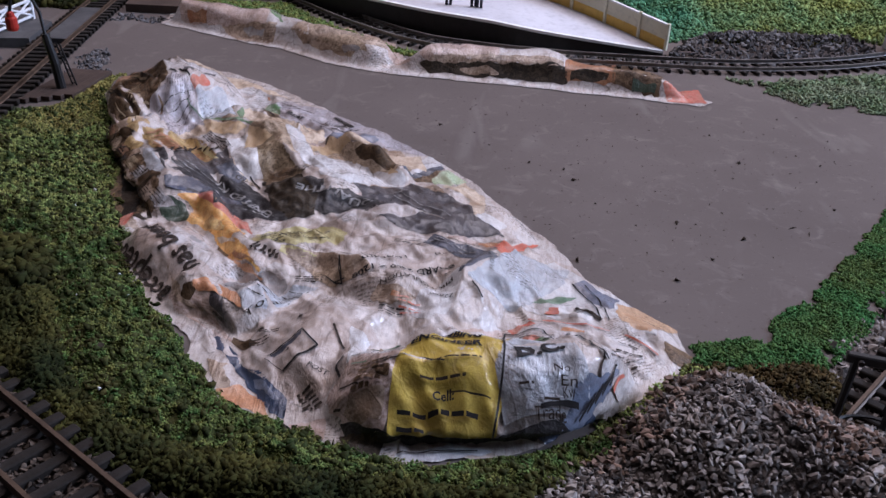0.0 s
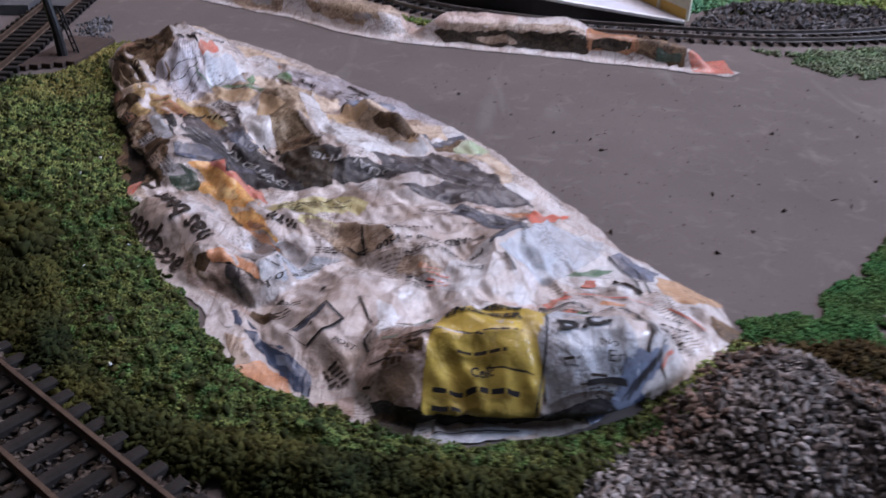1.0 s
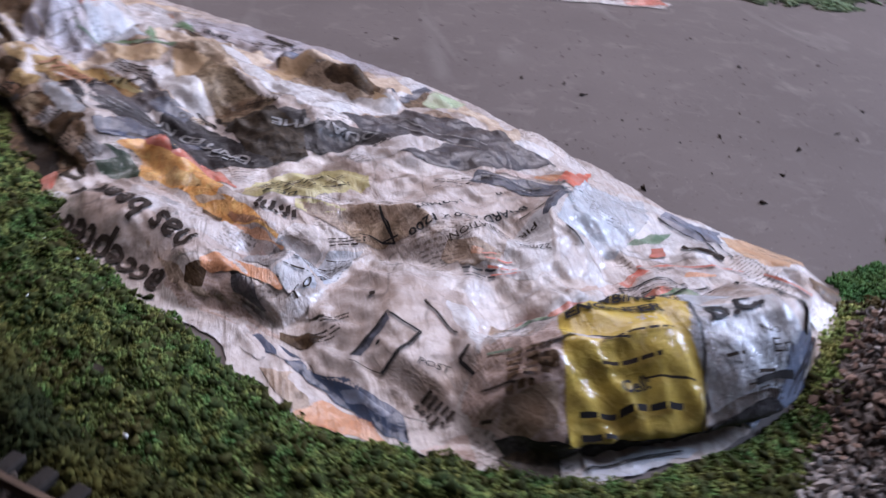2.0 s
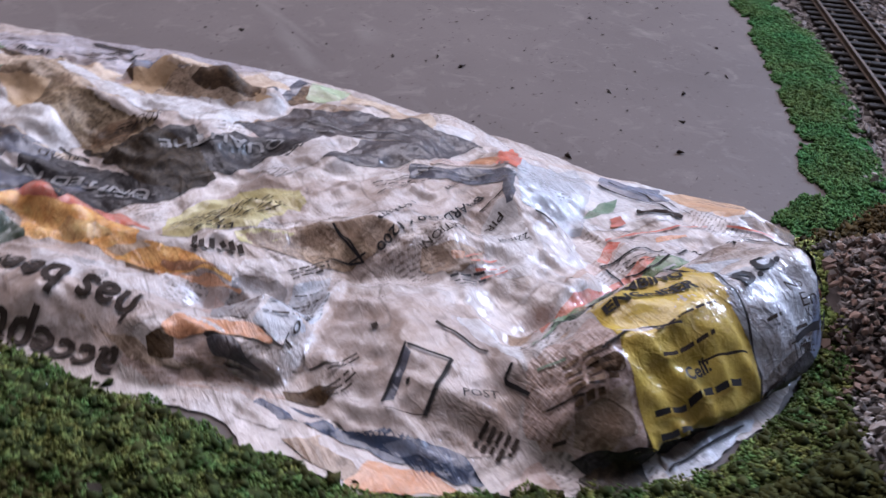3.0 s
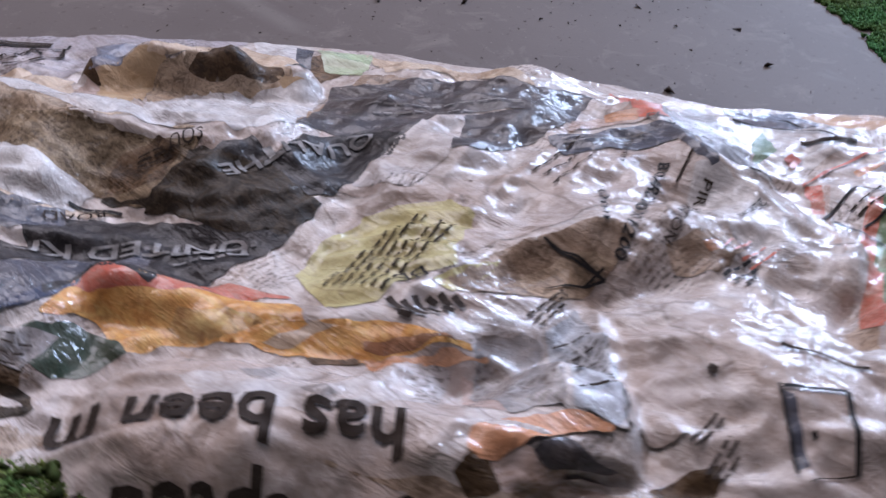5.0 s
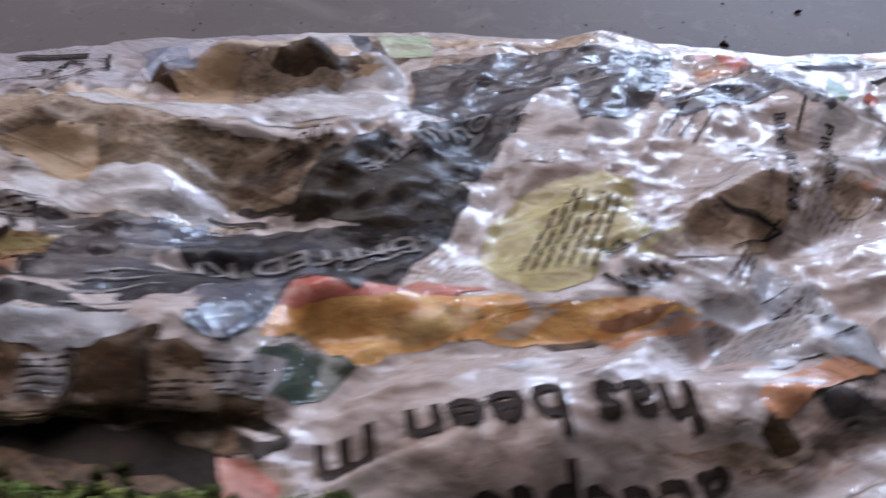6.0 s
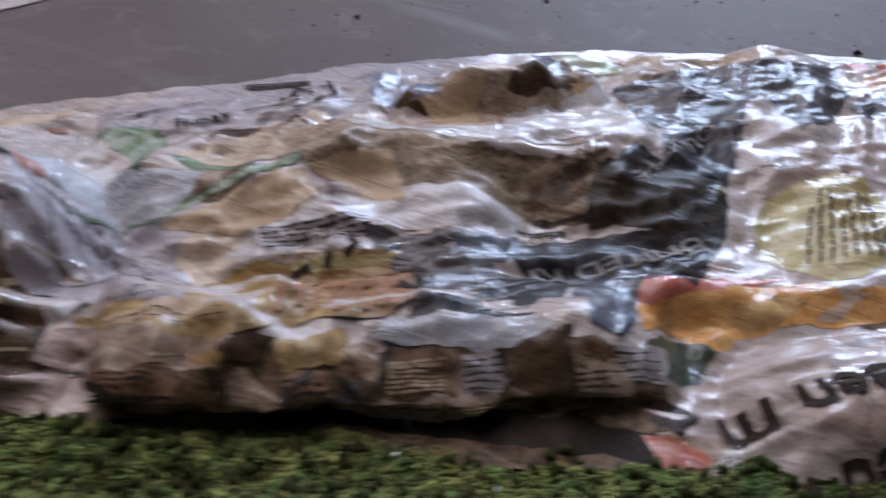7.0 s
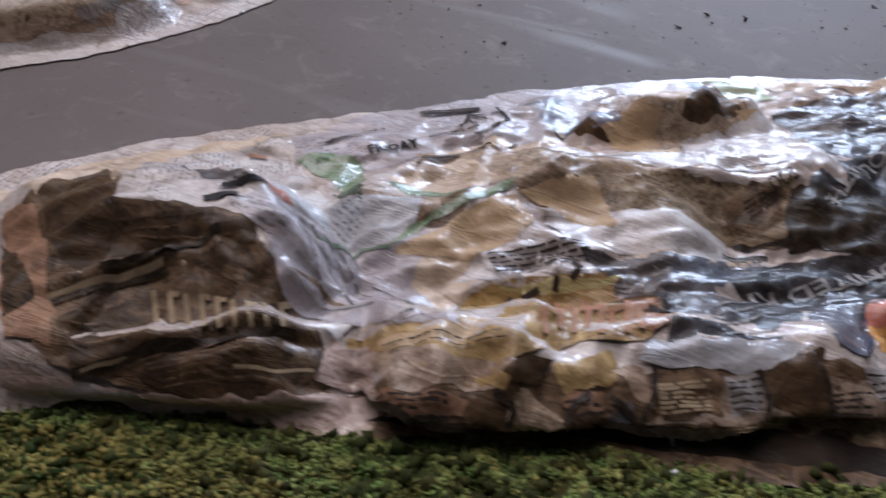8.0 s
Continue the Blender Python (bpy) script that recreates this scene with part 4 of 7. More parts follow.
scrap([(-.0056, .1945), (.0114, .1960), (.0350, .1987), (.0239, .1944), (.0054, .1909), (-.0052, .1906)], DC, "bluish white paper along the foot", lift=.00040)
stroke([(-.0040, .1940), (.0192, .1958)], .00040, INK, hill)
scrap([(-.0126, .2141), (-.0064, .2128), (-.0068, .2097), (-.0105, .2104)], PHOTO_AND_SHADE, "small dark printed square", lift=.00080, torn=.00030)
stroke([(-.0217, .2131), (-.0159, .2096)], .00040, INK_BROWN, hill)
stroke([(-.0229, .2083), (-.0207, .2071)], .00040, INK_BROWN, hill)
listing = scrap([(-.0147, .2331), (.0024, .2424), (.0307, .2605), (.0678, .2650), (.0755, .2531), (.0443, .2231), (.0410, .2447), (-.0011, .2299), (-.0195, .2210)], NEWS_PALE, "pale print with red and green columns", lift=.00060)
scrap([(.0084, .2475), (.0252, .2589), (.0360, .2631), (.0398, .2612), (.0342, .2589), (.0190, .2518)], NEWS_PINK, "faded red printed bar", lift=.00080, torn=.00040)
scrap([(.0348, .2518), (.0384, .2498), (-.0097, .2319), (-.0071, .2372)], RED, "red printed bar", lift=.00080, torn=.00040)
scrap([(.0382, .2491), (.0431, .2418), (-.0012, .2298), (-.0089, .2319)], DGREEN, "green printed bar", lift=.00080, torn=.00040)
stroke([(.0031, .2332), (.0056, .2330)], .0012, INK_WHITE, listing)
stroke([(.0100, .2356), (.0199, .2374)], .0012, INK_WHITE, listing)
stroke([(.0303, .2417), (.0327, .2414)], .0012, INK_WHITE, listing)
stroke([(.0363, .2440), (.0404, .2442)], .0012, INK_WHITE, listing)
scrap([(.0368, .2652), (.0386, .2626), (.0308, .2581), (.0295, .2599)], RED, "faded red mark", lift=.00080, torn=.00060)
scrap([(.0474, .2594), (.0551, .2555), (.0543, .2535), (.0457, .2571)], RUST_PALE, "faded red mark", lift=.00080, torn=.00060)
scrap([(.0451, .2739), (.0483, .2719), (.0435, .2696), (.0420, .2710)], RUST_PALE, "faded red mark", lift=.00080, torn=.00060)
stroke([(.0293, .2493), (.0352, .2475), (.0526, .2493), (.0445, .2322)], .00050, INK, listing)
stroke([(-.0160, .2270), (-.0061, .2317)], .00060, INK_GREEN, listing)
stroke([(-.0192, .2204), (-.0145, .2181)], .00060, INK_GREEN, hill)
stroke([(.0363, .2658), (.0473, .2631), (.0626, .2559)], .00070, INK_RED, listing)
stroke([(.0440, .2731), (.0473, .2724)], .0016, INK_RED, hill)
small_print([(.0324, .2543), (.0454, .2526), (.0421, .2473), (.0312, .2506)], 2, INK_BROWN, listing, .00050, seed=58)
scrap([(.0394, .2499), (.0473, .2438), (.0233, .2366), (.0082, .2340), (-.0040, .2327), (-.0055, .2355)], GREEN, "green printed panel with worn white letters", lift=.0012, torn=.00040)
scrap([(.0375, .2524), (.0392, .2497), (-.0095, .2341), (-.0085, .2376)], RED, "straight red printed bar", lift=.0014, torn=.00030)
# the flat tail of the sheet on the board
tail = scrap([(.0492, .3097), (.0595, .2966), (.0734, .2812), (.0778, .2539), (.0633, .2594), (.0441, .2704), (.0327, .2731), (.0274, .2811)], WHITE, "white paper lying flat on the board", lift=.00040)
scrap([(.0691, .2798), (.0812, .2777), (.0889, .2641), (.0757, .2549), (.0672, .2642)], ORANGE_PALE, "pale orange print at the edge", lift=.00060)
scrap([(.0592, .2961), (.0704, .2828), (.0659, .2747), (.0606, .2804), (.0557, .2911)], BLUE, "grey-blue print at the edge", lift=.00060)
stroke([(.0543, .2918), (.0600, .2796), (.0608, .2633)], .00060, INK, tail)
stroke([(.0590, .2927), (.0629, .2798), (.0636, .2634)], .00050, INK, tail)
scrap([(.0381, .2784), (.0487, .2832), (.0565, .2844), (.0480, .2766), (.0429, .2773)], INK_GREEN, "faded green drawing", lift=.00060, torn=.00060)
stroke([(.0536, .2737), (.0608, .2633)], .0014, INK_BROWN, tail)
stroke([(.0428, .2712), (.0474, .2713)], .0014, INK_RED, tail)
scrap([(.0799, .2515), (.0903, .2496), (.0904, .2453), (.0835, .2428), (.0793, .2480)], NEWS_BROWN, "dark torn corner of the sheet", lift=.00060)
# paper with a drawn door and what lies round it
sheet = scrap([(-.0591, .2369), (-.0512, .2477), (-.0380, .2569), (-.0231, .2530), (-.0120, .2448), (-.0211, .2199), (-.0288, .2118), (-.0378, .2159), (-.0465, .2244)], HEAD, "pinkish paper with a drawn door", lift=.00060)
stroke([(-.0370, .2408), (-.0309, .2329)], .00060, INK, sheet)
stroke([(-.0309, .2329), (-.0407, .2259)], .00090, INK, sheet)
stroke([(-.0467, .2311), (-.0409, .2261)], .00030, INK_BROWN, sheet)
scrap([(-.0373, .2412), (-.0370, .2388), (-.0442, .2323), (-.0458, .2334)], SLATE, "blue-grey printed door edge", lift=.0010, torn=.00030)
stroke([(-.0369, .2415), (-.0461, .2331)], .00050, INK, sheet)
stroke([(-.0408, .2337), (-.0402, .2333)], .0010, INK, sheet)
lettering("POST", (-.0332, .2241), (-.0267, .2213), .0030, INK, sheet)
stroke([(-.0220, .2249), (-.0243, .2238), (-.0222, .2179)], .00060, INK, sheet)
small_print([(-.0317, .2193), (-.0358, .2176), (-.0322, .2098), (-.0268, .2133)], 5, INK_BROWN, sheet, .00090, seed=81)
small_print([(-.0534, .2443), (-.0459, .2445), (-.0459, .2408), (-.0532, .2406)], 3, INK_BROWN, hill, .00050, seed=59)
small_print([(-.0508, .2489), (-.0436, .2478), (-.0438, .2453), (-.0509, .2464)], 2, INK_BROWN, hill, .00050, seed=60)
scrap([(-.0219, .2459), (-.0170, .2413), (-.0147, .2331), (-.0207, .2208), (-.0215, .2295), (-.0219, .2397)], WHITE, "white paper on the steep side", lift=.00080)
stroke([(-.0277, .2452), (-.0253, .2383), (-.0227, .2323)], .00070, INK_BROWN, hill)
scrap([(-.0712, .2471), (-.0660, .2473), (-.0591, .2369), (-.0462, .2253), (-.0378, .2159), (-.0367, .2077), (-.0418, .2116), (-.0480, .2199), (-.0566, .2291), (-.0657, .2384)], NAVY, "navy blue printed strip", lift=.00060)
scrap([(-.0522, .2282), (-.0447, .2228), (-.0392, .2155), (-.0418, .2146), (-.0485, .2216)], BLUE, "faded blue print on a navy strip", lift=.00080)
scrap([(-.0593, .2208), (-.0538, .2233), (-.0451, .2150), (-.0426, .2095), (-.0561, .2160)], RUST_PALE, "rust-coloured torn picture along the foot", lift=.00060)
scrap([(-.0686, .2361), (-.0604, .2322), (-.0560, .2216), (-.0592, .2203), (-.0658, .2289)], NEWS_MOTTLED, "mottled brown picture along the foot", lift=.00040)
scrap([(-.0358, .2065), (-.0256, .2082), (-.0245, .2005), (-.0325, .2010)], NEWS_PINK, "pink print along the foot", lift=.00040)
scrap([(-.0200, .2020), (-.0128, .2006), (-.0084, .1978), (-.0088, .1937), (-.0163, .1957)], BLACK_BROWN, "black torn scrap at the foot of the bump", lift=.0010)
# headline sheet
head = scrap([(-.1106, .3264), (-.0948, .3160), (-.0766, .2951), (-.0640, .2829), (-.0772, .2699), (-.0843, .2718), (-.0892, .2684), (-.1005, .2829), (-.1198, .3042)], HEAD, "pale newsprint with large headline words", lift=.00040)
scrap([(-.0987, .3110), (-.0801, .3002), (-.0638, .2832), (-.0744, .2790), (-.0872, .2885), (-.1010, .3023)], NEWS_PALE, "pale newsprint strip beside a headline", lift=.00060)
scrap([(-.0881, .2698), (-.0799, .2653), (-.0670, .2536), (-.0586, .2433), (-.0696, .2472), (-.0847, .2607)], NEWS_PINK, "pinkish newsprint along the foot", lift=.00020)
scrap([(-.0929, .2834), (-.0869, .2741), (-.0830, .2654), (-.0735, .2582), (-.0788, .2600), (-.0871, .2684)], NEWS_MOTTLED, "brown mottled fold along the headline", lift=.00060)
lettering("has been m", (-.0798, .2800), (-.1134, .3221), .0112, INK_BROWN, hill, bold=.0200)
lettering("accepted in", (-.0876, .2705), (-.1228, .3119), .0098, INK_BROWN, hill, bold=.0200)
scrap([(-.0880, .2938), (-.0854, .2911), (-.0848, .2889), (-.0880, .2904)], NEWS_GREY, "small grey mark", lift=.00080, torn=.00040)
scrap([(-.0903, .3063), (-.0855, .3038), (-.0859, .3012), (-.0908, .3014)], NEWS_GREY, "small grey mark", lift=.00080, torn=.00040)
# orange strip
scrap([(-.0948, .3432), (-.0835, .3278), (-.0719, .3179), (-.0747, .3063), (-.0686, .2982), (-.0638, .2865), (-.0593, .2835), (-.0686, .2892), (-.0736, .2956), (-.0792, .3028), (-.0878, .3165), (-.0927, .3218), (-.0969, .3254), (-.0990, .3281), (-.0966, .3342), (-.1043, .3377)], ORANGE, "orange and red printed strip", lift=.00060)
scrap([(-.0936, .3430), (-.0747, .3287), (-.0702, .3177), (-.0751, .3217), (-.0862, .3272), (-.0914, .3334), (-.0966, .3384), (-.0978, .3411)], RED, "red border of an orange print", lift=.00080, torn=.00060)
scrap([(-.0878, .3250), (-.0820, .3190), (-.0800, .3128), (-.0861, .3155), (-.0904, .3212), (-.0909, .3251)], OCHRE_PRINT, "ochre shaded picture on an orange strip", lift=.00080)
scrap([(-.0827, .3112), (-.0747, .3063), (-.0732, .3030), (-.0794, .3057)], CREAM, "cream sliver torn out of the orange strip", lift=.00080, torn=.00060)
scrap([(-.0719, .2975), (-.0668, .2902), (-.0595, .2840), (-.0680, .2895), (-.0730, .2960)], RUST, "rust-coloured picture on an orange strip", lift=.0010, torn=.00060)
scrap([(-.0735, .2956), (-.0685, .2892), (-.0588, .2813), (-.0671, .2845), (-.0761, .2911)], RUST_PALE, "pale rust print", lift=.00060)
scrap([(-.0798, .3036), (-.0741, .2963), (-.0745, .2952), (-.0794, .3008)], NEWS_BROWN, "brown edge below an orange strip", lift=.00080, torn=.00040)
scrap([(-.1080, .3368), (-.1013, .3350), (-.0981, .3288), (-.0978, .3246), (-.1062, .3266), (-.1096, .3287), (-.1099, .3324), (-.1112, .3363)], DGREEN, "dark green print", lift=.00080)
scrap([(-.0929, .3588), (-.0849, .3517), (-.0932, .3429), (-.1009, .3399), (-.1090, .3408), (-.1071, .3458)], NAVY, "dark navy printed corner", lift=.00080)
scrap([(-.1248, .3325), (-.1216, .3280), (-.1217, .3212), (-.1247, .3208), (-.1282, .3274)], RED, "red torn scrap at the foot", lift=.00080)
scrap([(-.1184, .3338), (-.1125, .3285), (-.1145, .3249), (-.1205, .3260), (-.1216, .3312)], BLACK_BROWN, "black torn scrap at the foot", lift=.00080)
# grey and rust prints on the bump beside the door
scrap([(-.0554, .2884), (-.0435, .2845), (-.0349, .2777), (-.0399, .2678), (-.0573, .2549), (-.0624, .2627), (-.0611, .2817)], NEWS_PALE, "pale print over a bump", lift=.00040)
scrap([(-.0597, .2847), (-.0493, .2814), (-.0475, .2769), (-.0623, .2639), (-.0684, .2693), (-.0658, .2799), (-.0609, .2817)], NEWS_GREY, "grey print on a bump", lift=.00060)
scrap([(-.0467, .2777), (-.0384, .2774), (-.0424, .2687), (-.0541, .2561), (-.0593, .2555), (-.0621, .2630)], DC, "bluish white print with small words", lift=.00080)
small_print([(-.0467, .2764), (-.0403, .2728), (-.0535, .2593), (-.0600, .2627)], 6, INK_BROWN, hill, .00040, seed=61)
lettering("Total", (-.0564, .2540), (-.0478, .2638), .0022, INK_BROWN, hill)
scrap([(-.0788, .2686), (-.0761, .2699), (-.0691, .2685), (-.0628, .2636), (-.0596, .2572), (-.0660, .2615), (-.0722, .2651), (-.0781, .2675)], RUST_PALE, "rust-orange printed band", lift=.0010)
# dark brown put into the hollow as its shade
scrap([(-.0838, .2705), (-.0816, .2698), (-.0783, .2672), (-.0791, .2646), (-.0832, .2652), (-.0847, .2680)], PHOTO_AND_SHADE, "paper painted dark brown for the shade of a hollow", lift=.00080, torn=.0020)
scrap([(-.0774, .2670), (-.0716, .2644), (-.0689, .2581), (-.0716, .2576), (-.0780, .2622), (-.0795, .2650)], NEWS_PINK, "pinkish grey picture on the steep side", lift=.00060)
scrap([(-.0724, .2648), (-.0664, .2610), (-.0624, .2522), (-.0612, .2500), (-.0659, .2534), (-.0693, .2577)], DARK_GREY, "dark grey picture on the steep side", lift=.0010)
# second hollow, its shade given by dark brown paper
scrap([(-.0618, .2486), (-.0551, .2465), (-.0506, .2429), (-.0560, .2400), (-.0619, .2450)], PHOTO_AND_SHADE, "paper painted dark brown for the shade of a hollow", lift=.00080)
scrap([(-.0395, .2709), (-.0303, .2607), (-.0206, .2530), (-.0259, .2471), (-.0362, .2424), (-.0440, .2447), (-.0517, .2498), (-.0530, .2559)], HEAD, "plain pinkish paper beside a drawn door", lift=.00040)
stroke([(-.0391, .2519), (-.0393, .2505)], .0012, INK_BROWN, hill)
# straw panel and price list
boards = scrap([(-.0477, .3326), (-.0380, .3254), (-.0231, .3129), (-.0039, .3074), (.0155, .2908), (.0106, .2825), (-.00017, .2841), (-.0238, .2892), (-.0392, .2971), (-.0553, .3034)], HEAD, "pinkish newsprint with a price list", lift=.00040)
straw = scrap([(-.0638, .3220), (-.0559, .3251), (-.0441, .3254), (-.0367, .3192), (-.0317, .3133), (-.0317, .3057), (-.0427, .3016), (-.0489, .2962), (-.0569, .3013), (-.0647, .3013), (-.0708, .3049)], OLIVE, "straw-yellow panel with lines of print", lift=.00060)
small_print([(-.0654, .3146), (-.0368, .3173), (-.0334, .3060), (-.0627, .3005)], 7, INK_BROWN, straw, .00055, seed=74)
lettering("BE", (-.0533, .3007), (-.0583, .3031), .0042, INK, hill)
scrap([(-.0544, .2977), (-.0479, .2957), (-.0397, .2933), (-.0453, .2920), (-.0543, .2930)], OLIVE, "olive printed corner", lift=.00080, torn=.00050)
stroke([(-.0632, .2998), (-.0646, .2954)], .0013, INK_BROWN, hill)
stroke([(-.0624, .2972), (-.0634, .2935)], .0013, INK_BROWN, hill)
stroke([(-.0600, .2966), (-.0615, .2923)], .0013, INK_BROWN, hill)
stroke([(-.0583, .2952), (-.0580, .2932)], .0013, INK_BROWN, hill)
stroke([(-.0563, .2941), (-.0567, .2912)], .0013, INK_BROWN, hill)
stroke([(-.0549, .2922), (-.0551, .2896)], .0013, INK_BROWN, hill)
stroke([(-.0653, .2953), (-.0646, .2931)], .0010, INK_BROWN, hill)
stroke([(-.0635, .2935), (-.0626, .2915)], .0010, INK_BROWN, hill)
stroke([(-.0599, .2939), (-.0595, .2912)], .0010, INK_BROWN, hill)
stroke([(-.0579, .2922), (-.0570, .2901)], .0010, INK_BROWN, hill)
# brown of the print, with the bump's shading painted in
scrap([(-.0530, .2961), (-.0394, .2953), (-.0278, .2886), (-.0207, .2830), (-.0186, .2782), (-.0271, .2767), (-.0334, .2791), (-.0388, .2801), (-.0445, .2865), (-.0509, .2921)], NEWS_MOTTLED, "brown mottled print and bump shading under a price list", lift=.00080)
scrap([(-.0414, .2897), (-.0321, .2855), (-.0262, .2775), (-.0333, .2792), (-.0391, .2813)], FOLD, "brown picture in a hollow", lift=.0010)
scrap([(-.0156, .2723), (-.0098, .2703), (-.0017, .2661), (-.0046, .2610), (-.0145, .2620), (-.0176, .2688)], NEWS_MOTTLED, "brown print round a small picture", lift=.00080)
scrap([(-.0107, .2683), (-.0070, .2666), (-.0094, .2642), (-.0115, .2661)], RUST, "small rust picture", lift=.0010, torn=.00040)
lettering("BOARD 2400 X 1200", (.0099, .2891), (-.0259, .2782), .0032, INK, boards, bold=.0200)
lettering("PIR INSULATION", (.0096, .2785), (-.0156, .2740), .0029, INK_BROWN, boards, bold=.0100)
lettering("100mm", (-.0078, .2937), (-.0230, .2831), .0026, INK, boards)
lettering("50mm", (.0152, .3004), (.0028, .2950), .0022, INK_BROWN, boards)
lettering("22mm", (.0103, .2665), (.0023, .2675), .0026, INK, boards)
stroke([(-.0318, .2899), (-.0310, .2828), (-.0293, .2772)], .00040, INK, hill)
stroke([(-.0322, .2796), (-.0284, .2784)], .00040, INK, hill)
stroke([(-.0317, .2899), (-.0294, .2773)], .00040, INK, hill)
stroke([(-.0382, .2841), (-.0294, .2773)], .00040, INK, hill)
small_print([(-.0090, .2653), (.00077, .2663), (.00010, .2552), (-.0074, .2578)], 4, INK_RED, hill, .00050, seed=62)
small_print([(-.0147, .2621), (-.0049, .2603), (-.0065, .2551), (-.0148, .2555)], 3, INK, hill, .00070, seed=63)
small_print([(-.0122, .3079), (.0111, .3091), (.0069, .2983), (-.0151, .2980)], 3, INK_BROWN, hill, .00050, seed=64)
small_print([(-.0466, .2826), (-.0353, .2816), (-.0362, .2788), (-.0464, .2784)], 3, INK_BROWN, hill, .00050, seed=65)
stroke([(.0069, .2832), (.0145, .2845)], .00050, INK_BROWN, boards)
scrap([(.0124, .2838), (.0125, .2769), (.0089, .2596), (.0023, .2515), (-.0047, .2569), (-.0017, .2661), (.0055, .2791)], WHITE, "white paper on a rounded bump", lift=.00080)
stroke([(.0165, .2723), (.0203, .2674)], .00050, INK, hill)
scrap([(.0125, .2769), (.0174, .2679), (.0062, .2512), (-.0026, .2479), (.0043, .2555)], NEWS_PALE, "pale print beside a rounded bump", lift=.00060)
scrap([(.0021, .3131), (.0144, .3046), (.0237, .2971), (.0195, .2880), (.0170, .2898), (.0068, .3000), (-.0021, .3057)], SLATE, "slate-blue printed band", lift=.0010, torn=.00060)
scrap([(.0232, .2975), (.0267, .2950), (.0128, .2776), (.0117, .2785), (.0166, .2887)], SLATE, "slate-blue printed band", lift=.0010, torn=.00060)
lettering("d brow", (.0234, .3012), (.0227, .2830), .0040, INK_WHITE, hill)
scrap([(.0135, .3142), (.0283, .3073), (.0322, .3015), (.0239, .2985), (.0167, .3079), (.0076, .3109)], NEWS_PINK, "pinkish print with a red picture", lift=.00080)
scrap([(.0227, .3111), (.0266, .3042), (.0227, .3028), (.0191, .3082)], RUST_PALE, "small orange print", lift=.0010, torn=.00060)
scrap([(.0300, .3034), (.0548, .3033), (.0490, .2891), (.0320, .2719), (.0141, .2752), (.0272, .2963)], DC, "bluish white paper on a rounded bump", lift=.00060)
scrap([(.0232, .3024), (.0437, .3219), (.0328, .3011), (.0274, .2967)], INK_RED, "small red mark", lift=.0010, torn=.00050)
# black banners and what lies along the far edge
scrap([(-.0342, .3557), (-.0103, .3702), (.00045, .3646), (.0139, .3441), (.0299, .3177), (.0135, .3142), (-.0035, .3330), (-.0232, .3358), (-.0266, .3398), (-.0304, .3522)], DARK_GREY, "dark grey printed strip", lift=.00060)
scrap([(-.0035, .3330), (.0135, .3142), (.0017, .3144), (-.0130, .3164), (-.0213, .3227)], DARK_GREY, "dark grey printed strip", lift=.00060)
scrap([(-.0382, .3332), (-.0235, .3354), (-.0130, .3356), (-.0030, .3326), (-.0214, .3223), (-.0341, .3225)], NEWS_PALE, "pale crumpled newsprint strip", lift=.00080)
scrap([(-.0463, .3493), (-.0361, .3509), (-.0228, .3447), (-.0216, .3346), (-.0332, .3331), (-.0382, .3332), (-.0462, .3346), (-.0517, .3391)], DARK, "black banner with worn white letters", lift=.00080)
scrap([(-.0592, .3582), (-.0538, .3577), (-.0462, .3559), (-.0453, .3491), (-.0526, .3395), (-.0561, .3431), (-.0565, .3514)], DARK, "black banner with worn white letters", lift=.0010)
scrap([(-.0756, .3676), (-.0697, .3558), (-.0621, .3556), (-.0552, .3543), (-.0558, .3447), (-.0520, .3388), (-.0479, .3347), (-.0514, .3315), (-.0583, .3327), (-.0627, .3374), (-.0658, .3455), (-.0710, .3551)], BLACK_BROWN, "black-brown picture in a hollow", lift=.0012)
scrap([(-.0924, .3701), (-.0828, .3658), (-.0746, .3565), (-.0656, .3414), (-.0561, .3328), (-.0507, .3324), (-.0592, .3304), (-.0712, .3323), (-.0883, .3320), (-.0927, .3409), (-.1034, .3400)], DARK, "black banner with worn white letters", lift=.00080)
lettering("UNITED KI", (-.0648, .3354), (-.0935, .3625), .0046, INK_WHITE, hill, bold=.0200)
lettering("THE", (-.0447, .3512), (-.0578, .3529), .0052, INK_WHITE, hill, bold=.0200)
lettering("QUALIT", (-.0236, .3435), (-.0480, .3519), .0052, INK_WHITE, hill, bold=.0200)
small_print([(-.0911, .3583), (-.0841, .3473), (-.0899, .3350), (-.0954, .3450)], 1, INK_WHITE, hill, .00090, seed=66)
small_print([(-.0770, .3433), (-.0620, .3324), (-.0668, .3312), (-.0794, .3389)], 2, INK_WHITE, hill, .00070, seed=67)
small_print([(-.0145, .3552), (.0124, .3228), (.0052, .3198), (-.0171, .3475)], 2, INK_WHITE, hill, .00060, seed=83)
small_print([(.0032, .3105), (.0221, .2959), (.0186, .2917), (.0015, .3080)], 2, INK_WHITE, hill, .00050, seed=84)
scrap([(.0138, .3808), (.0230, .3643), (.0218, .3315), (.0303, .3241), (.0265, .3218), (.0170, .3291), (.0155, .3542), (.0048, .3651)], CREAM, "cream paper along the torn edge", lift=.00080)
scrap([(.0218, .3325), (.0309, .3246), (.0275, .3216), (.0180, .3280)], WHITE, "white torn end of the edge strip", lift=.0010, torn=.00050)
scrap([(.0062, .3932), (.0156, .3804), (.00041, .3701), (-.0010, .3823)], LIME, "lime green square at the edge", lift=.00080, torn=.00050)
